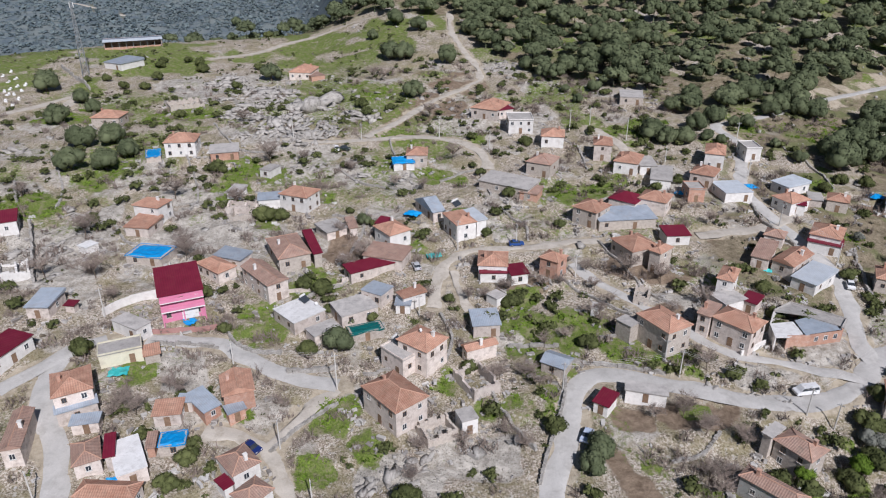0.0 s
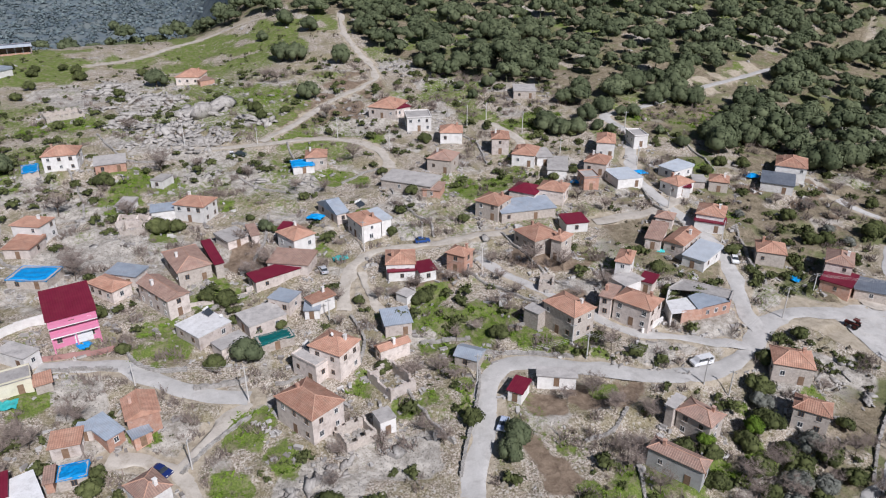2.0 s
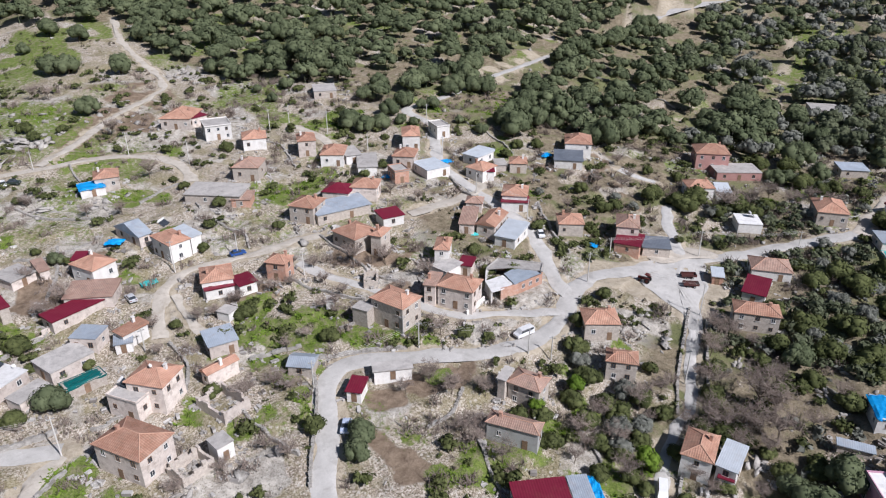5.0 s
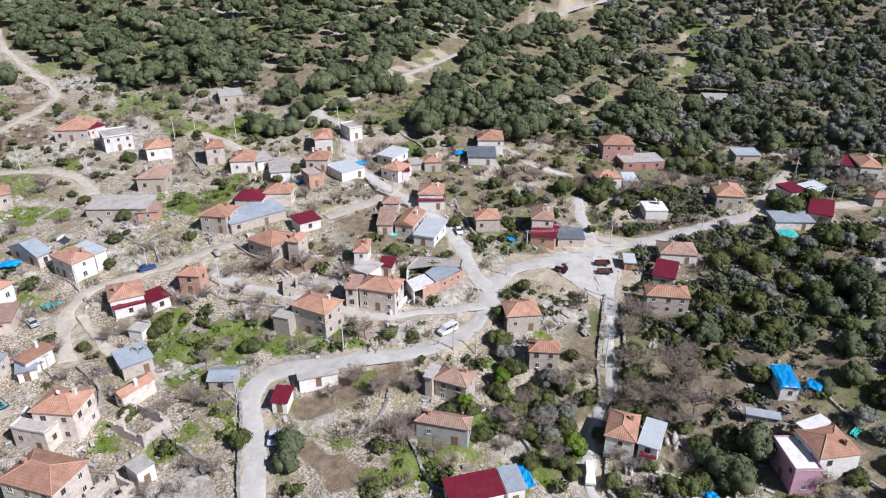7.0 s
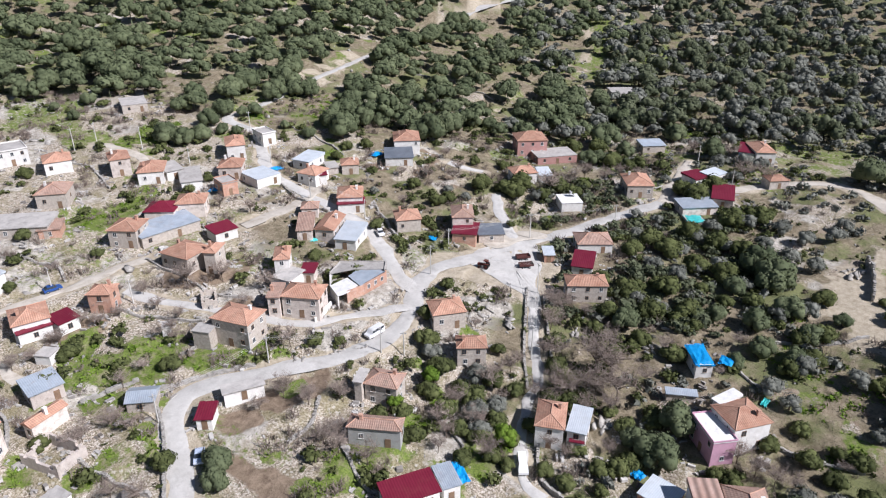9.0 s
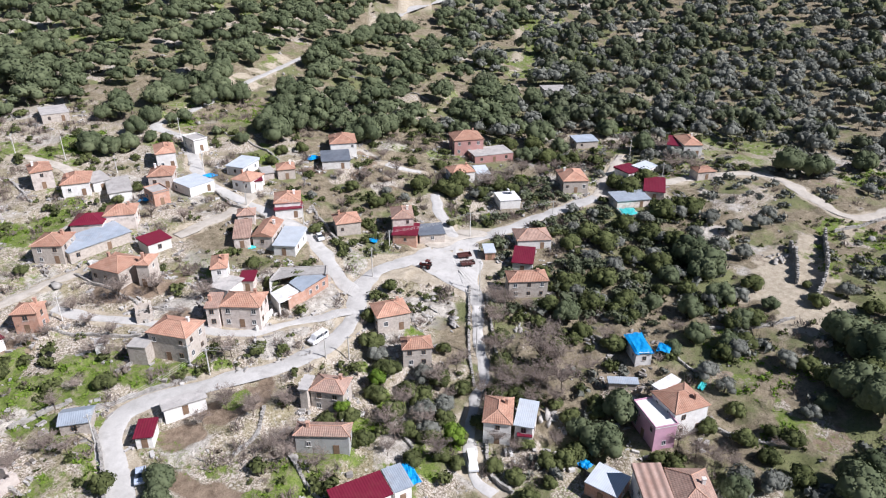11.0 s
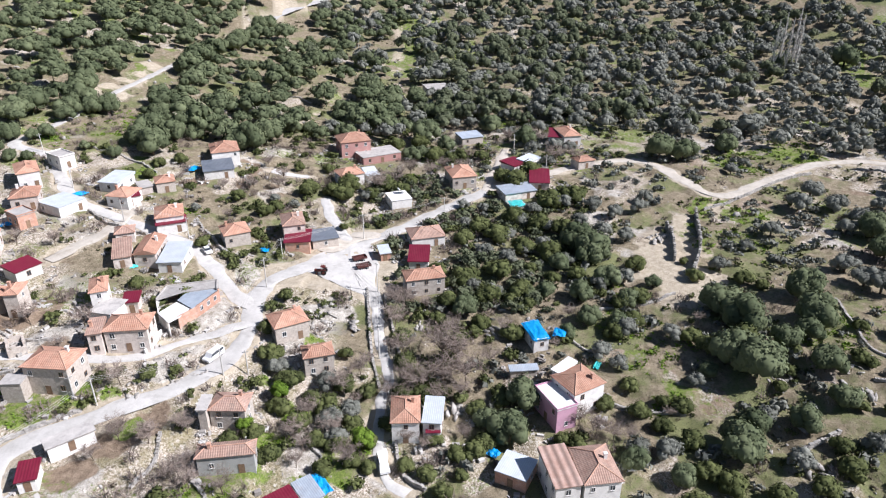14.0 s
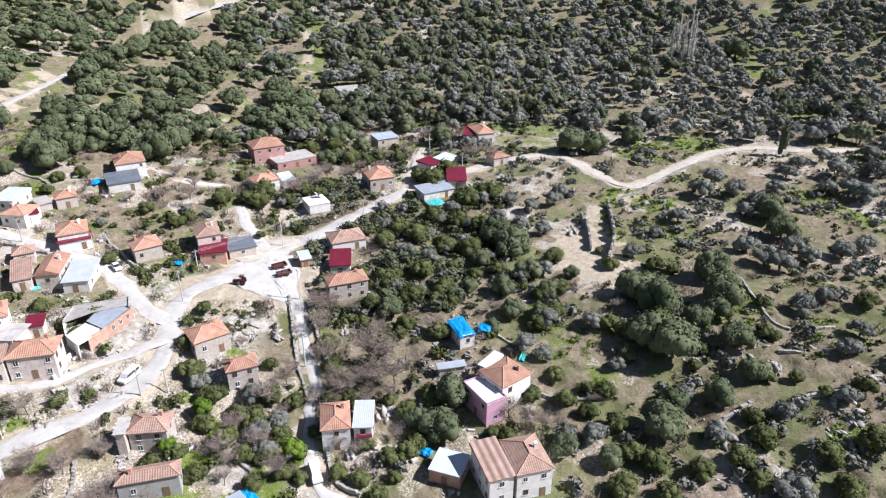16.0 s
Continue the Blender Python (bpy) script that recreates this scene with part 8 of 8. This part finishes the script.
stone_wall(0.8, [(71.0, 88.0),(71.5, 83.1),(70.9, 78.7)])
stone_wall(1.2, [(84.1, 70.9),(80.8, 67.8),(78.2, 63.9),(78.0, 58.6)])
stone_wall(1.4, [(123.9, 3.9),(131.3, -0.4),(135.6, -3.1)])
stone_wall(1.2, [(137.4, -9.6),(141.7, -14.6),(145.8, -20.8)])
stone_wall(3.4, [(217.9, 52.2),(201.8, 46.3),(190.5, 42.6),(175.9, 40.1)])
stone_wall(1.2, [(223.7, 50.9),(239.4, 42.9),(262.7, 35.5),(277.4, 27.5)])
stone_wall(0.9, [(145.5, 57.6),(151.0, 51.9),(156.5, 46.0),(164.9, 40.9)])
stone_wall(1, [(119.8, 38.3),(121.8, 32.5),(125.5, 24.6)])
stone_wall(0.8, [(163.8, -11.8),(167.8, -17.7)])
stone_wall(0.8, [(154.0, -6.6),(154.9, -11.3)])
stone_wall(0.9, [(133.2, 56.9),(132.6, 49.1),(136.2, 46.1)])
stone_wall(2.6, [(203.6, 56.9),(194.8, 51.8),(182.4, 47.1)])
stone_wall(0.8, [(184.1, 5.8),(166.2, -2.9),(163.4, -8.2)])
stone_wall(0.8, [(272.0, 71.2),(295.4, 63.0),(311.9, 47.1)])
stone_wall(0.8, [(209.8, 273.2),(222.5, 260.4),(228.3, 236.8)])
stone_wall(0.8, [(116.4, 228.5),(121.6, 216.5),(122.2, 201.6)])
ruin(-59.4, 190.1, -2, 9.3, 5.0, 2.8, "plaster")
ruin(-106.8, 152.1, 31, 6.6, 7.0, 2.4, "white")


# ---- the open barn and the mast on the ridge ----
def barn(x, y, turn, w, d, h):
    top = thing("barn", x, y, land_at(x, y), turn, "long open-fronted barn with a white sheet roof and low brick wall", "barn")
    b = Build()
    b.box(-w / 2, d / 2 - 0.3, -2, w / 2, d / 2, h + 0.6), b.box(-w / 2, -d / 2 + 0.6, -2, -w / 2 + 0.3, d / 2 - 0.3, h), b.box(w / 2 - 0.3, -d / 2 + 0.6, -2, w / 2, d / 2 - 0.3, h)
    part("wall", b.mesh("wall", WALLS["brick"]), top)
    b = Build()
    b.box(-w / 2 + 0.3, -d / 2 + 0.3, -2, w / 2 - 0.3, -d / 2 + 0.6, 1.2)
    part("front_wall", b.mesh("front_wall", WALLS["brick"]), top)
    for k in range(9):
        px = -w / 2 + 0.3 + k * (w - 0.6) / 8
        b = Build()
        b.box(px - 0.1, -d / 2 + 0.1, -1.5, px + 0.1, -d / 2 + 0.3, h)
        part("post", b.mesh("post", STEEL), top)
    for k, (y0, y1, z0, z1, m) in enumerate(((-d / 2 - 0.6, -d * 0.12, h, h + 0.7, "sheet"), (-d * 0.12, d * 0.05, h + 0.7, h + 1.0, "dark"), (d * 0.05, d / 2 + 0.5, h + 1.0, h + 0.5, "sheet"))):
        b = Build()
        b.slope([(-w / 2 - 0.5, y0, z0), (w / 2 + 0.5, y0, z0), (w / 2 + 0.5, y1, z1), (-w / 2 - 0.5, y1, z1)])
        b.slope([(w / 2 + 0.5, y0, z0 - 0.1), (-w / 2 - 0.5, y0, z0 - 0.1), (-w / 2 - 0.5, y1, z1 - 0.1), (w / 2 + 0.5, y1, z1 - 0.1)])
        b.face([(-w / 2 - 0.5, y0, z0 - 0.1), (w / 2 + 0.5, y0, z0 - 0.1), (w / 2 + 0.5, y0, z0), (-w / 2 - 0.5, y0, z0)])
        part("roof", b.mesh("roof", ROOFS[m]), top, label="white sheet roof" if m == "sheet" else "dark roof light strip")


def mast(x, y, h):
    top = thing("radio_mast", x, y, land_at(x, y), 20, "tall grey lattice steel radio mast on the ridge", "mast")

    def leg(k, z):
        a, r = math.radians(45 + 90 * k), 1.7 * (1 - z / h) + 0.35
        return Vector((r * math.cos(a), r * math.sin(a), z))

    for k in range(4):
        b = Build()
        b.tube(leg(k, -1), leg(k, h), 0.13, 0.08, 5)
        part("leg", b.mesh("leg", STEEL), top)
    n = 13
    for s in range(n):
        b = Build()
        z0, z1 = h * s / n, h * (s + 1) / n
        for k in range(4):
            b.tube(leg(k, z0), leg((k + 1) % 4, z1), 0.06, 0.06, 4), b.tube(leg((k + 1) % 4, z0), leg(k, z1), 0.06, 0.06, 4), b.tube(leg(k, z1), leg((k + 1) % 4, z1), 0.06, 0.06, 4)
        part("bracing", b.mesh("bracing", STEEL), top)
    for k, (z, a) in enumerate(((0.95, 0), (0.95, 120), (0.95, 240), (0.8, 60))):
        b = Build()
        b.box(-0.15, -0.1, -1.1, 0.15, 0.1, 1.1, pose(0.9 * math.cos(radians(a)), 0.9 * math.sin(radians(a)), h * z, 0, 0, a))
        part("antenna", b.mesh("antenna", FRAME), top)


barn(-166.5, 381.2, 24, 28.6, 9.0, 4.2)
mast(-167.2, 325.9, 33.0)


# ---- tractor and trailers in the square ----
def tractor(x, y, turn):
    top = thing("tractor", x, y, land_at(x, y) + 0.2, turn, "dark red farm tractor standing in the square", "tractor")
    paint = surface("tractor_red", (0.07, 0.015, 0.012), (0.13, 0.025, 0.02), 0.6, 0.5, 0.0)
    b = Build()
    b.box(0.1, -0.35, 0.75, 1.9, 0.35, 1.35), b.box(1.9, -0.3, 0.8, 2.05, 0.3, 1.25), b.box(-0.6, -0.3, 0.6, 0.2, 0.3, 1.0)
    part("bonnet", b.mesh("bonnet", paint), top)
    b = Build()
    for px, py in ((-0.9, -0.5), (-0.9, 0.5), (0.1, -0.5), (0.1, 0.5)):
        b.tube((px, py, 1.0), (px, py, 2.3), 0.05, 0.05, 5)
    part("cab_frame", b.mesh("cab_frame", TYRE), top)
    b = Build()
    b.box(-1.0, -0.65, 2.3, 0.25, 0.65, 2.42)
    part("canopy", b.mesh("canopy", paint), top)
    b = Build()
    b.box(-0.75, -0.25, 1.0, -0.3, 0.25, 1.1), b.box(-0.8, -0.25, 1.1, -0.7, 0.25, 1.6)
    part("seat", b.mesh("seat", TYRE), top)
    for px, py, r in ((-0.6, -0.75, 0.75), (-0.6, 0.75, 0.75), (1.4, -0.6, 0.42), (1.4, 0.6, 0.42)):
        b = Build()
        b.tube((px, py - 0.18, r), (px, py + 0.18, r), r, r, 16)
        w = part("wheel", b.mesh("wheel", TYRE), top)
        b = Build()
        b.tube((px, py - 0.2, r), (px, py + 0.2, r), r * 0.5, r * 0.5, 10)
        part("rim", b.mesh("rim", paint), w)
    for s in (-0.75, 0.75):
        b = Build()
        b.box(-1.3, s - 0.22, 1.52, 0.1, s + 0.22, 1.58)
        part("mudguard", b.mesh("mudguard", paint), top)


TRAILER_PAINT = surface("trailer_paint", (0.055, 0.02, 0.018), (0.12, 0.045, 0.04), 1.0, 0.6, 0.1)


def trailer(x, y, turn):
    top = thing("farm_trailer", x, y, land_at(x, y) + 0.2, turn, "dark red steel farm trailer parked in the square", "trailer")
    b = Build()
    b.box(-2, -0.95, 0.75, 2, 0.95, 0.85)
    part("bed", b.mesh("bed", TRAILER_PAINT), top)
    for q in ((-2, -1, 2, -0.93), (-2, 0.93, 2, 1), (-2, -0.93, -1.93, 0.93), (1.93, -0.93, 2, 0.93)):
        b = Build()
        b.box(q[0], q[1], 0.85, q[2], q[3], 1.4)
        part("side_board", b.mesh("side_board", TRAILER_PAINT), top)
    b = Build()
    b.box(2, -0.06, 0.6, 3.3, 0.06, 0.72)
    part("drawbar", b.mesh("drawbar", STEEL), top)
    for px in (-0.9, 0.9):
        for s in (-0.85, 0.85):
            w = part("wheel", WHEEL, top, Matrix.Translation((px, s, 0.36)))
            part("rim", RIM, w)


# ---- things on roofs and in yards ----
def solar_heater(x, y, z, turn):
    top = thing("solar_water_heater", x, y, z, turn, "dark solar panel with a white water tank on a roof", "solar heater")
    b = Build()
    b.box(-0.95, -0.9, 0, 0.95, 0.9, 0.08, pose(0, 0, 0.75, 38, 0, 0))
    part("panel", b.mesh("panel", GLASS), top)
    b = Build()
    b.tube((-0.8, 0.75, 1.5), (0.8, 0.75, 1.5), 0.27, 0.27, 10)
    part("tank", b.mesh("tank", FRAME), top)
    for s in (-0.8, 0.8):
        b = Build()
        b.tube((s, 0.75, -0.3), (s, 0.75, 1.3), 0.03, 0.03, 4), b.tube((s, -0.7, -0.3), (s, -0.7, 0.2), 0.03, 0.03, 4)
        part("stand", b.mesh("stand", STEEL), top)


def dish(x, y, z, turn):
    top = thing("satellite_dish", x, y, z, turn, "round white satellite dish", "satellite dish")
    part("reflector", DISH, top, Matrix.Rotation(radians(-35), 4, "X"))


def grave(x, y, turn):
    b = Build()
    b.box(-0.6, -1.2, -0.3, 0.6, 1.2, 0.35), b.box(-0.45, -1.0, 0.35, 0.45, 1.0, 0.5), b.box(-0.4, 1.0, 0.35, 0.4, 1.15, 0.9)
    ob = tagged(new("grave", b.mesh("grave", ROOFS["white"])), "low white marble grave slab", "grave", "graves in the cemetery")
    ob.matrix_world = pose(x, y, land_at(x, y), 0, 0, turn)


def tarpaulin(x, y, z, turn, w, d, colour, words):
    rng = random.Random(int(x + y))
    n = 6
    g = [[(w * (i / n - 0.5), d * (j / n - 0.5), rng.uniform(0.05, 0.55) - (0.3 if i in (0, n) or j in (0, n) else 0)) for i in range(n + 1)] for j in range(n + 1)]
    b = Build()
    for j in range(n):
        for i in range(n):
            b.face([g[j][i], g[j][i + 1], g[j + 1][i + 1], g[j + 1][i]])
    ob = tagged(new("tarpaulin", b.mesh("tarpaulin", ROOFS[colour])), words, "tarpaulin")
    ob.matrix_world = pose(x, y, z, 0, 0, turn)


tractor(116.6, 122.3, 120)
trailer(130.1, 120.7, 150)
trailer(127.1, 116.6, 150)
solar_heater(-9.9, 125.5, 6.4, 60)
solar_heater(3.4, 176.3, 17.5, 60)
solar_heater(-32.7, 141.5, 7.4, 60)
solar_heater(4.1, 177.1, 17.5, 60)
solar_heater(170.6, 137.5, 4.7, 60)
dish(-4.7, 124.1, 10.6, 55)
dish(-29.7, 139.7, 8.0, 20)
grave(-201.9, 325.8, 20)
grave(-193.2, 313.8, 4)
grave(-193.2, 307.8, 5)
grave(-187.0, 303.2, 10)
grave(-187.4, 294.1, 24)
grave(-183.5, 289.7, 2)
grave(-181.2, 290.2, 35)
grave(-181.7, 297.0, 34)
grave(-179.4, 280.6, 30)
grave(-175.4, 278.2, 26)
grave(-184.5, 305.5, 15)
grave(-201.4, 318.0, 15)
grave(-187.0, 297.8, 14)
grave(-176.3, 284.5, 19)
tarpaulin(133.0, 197.8, 12.0, 15, 5, 4, "tarp", "bright blue tarpaulin over a heap beside a hut")
tarpaulin(115.1, 143.1, 4.1, 30, 4, 3, "tarp", "bright blue tarpaulin on the ground beside the road")
tarpaulin(95.7, 201.9, 13.8, 0, 5, 3, "tarp", "bright blue tarpaulin spread beside the lane")
tarpaulin(-2.4, 164.4, 8.3, 8, 4, 2.5, "turq", "turquoise tarpaulin over a low heap")
tarpaulin(-58.8, 136.3, 5.3, -25, 3.5, 3, "tarp", "bright blue cover over a parked load")
tarpaulin(-8.8, 184.0, 12.2, -30, 4.5, 3.5, "tarp", "bright blue tarpaulin over a hut")
tarpaulin(73.3, 198.3, 12.9, -35, 4, 2.5, "tarp", "bright blue tarpaulin beside a house")
tarpaulin(-67.7, 118.1, 4.2, 10, 4, 3, "turq", "turquoise netting over a garden bed")
tarpaulin(131.7, 58.1, -1.3, 18, 3.5, 3, "tarp", "blue tarpaulin sagging off a roof")
tarpaulin(93.7, 53.4, -8.3, -5, 2.5, 2.5, "tarp", "dark blue tarpaulin beside a shed")
tarpaulin(128.6, 46.7, -4.4, 5, 3, 1.5, "turq", "turquoise sheet leaning by a wall")
tarpaulin(65.3, 73.7, -5.2, -20, 2.5, 6, "tarp", "blue tarpaulin hung over a roof edge")
tarpaulin(-57.4, 90.9, 0.5, 5, 4, 2.5, "tarp", "blue tarpaulin in a yard")
tarpaulin(83.5, 157.3, 7.4, -20, 2.5, 1.5, "turq", "pale turquoise sheet on the ground")
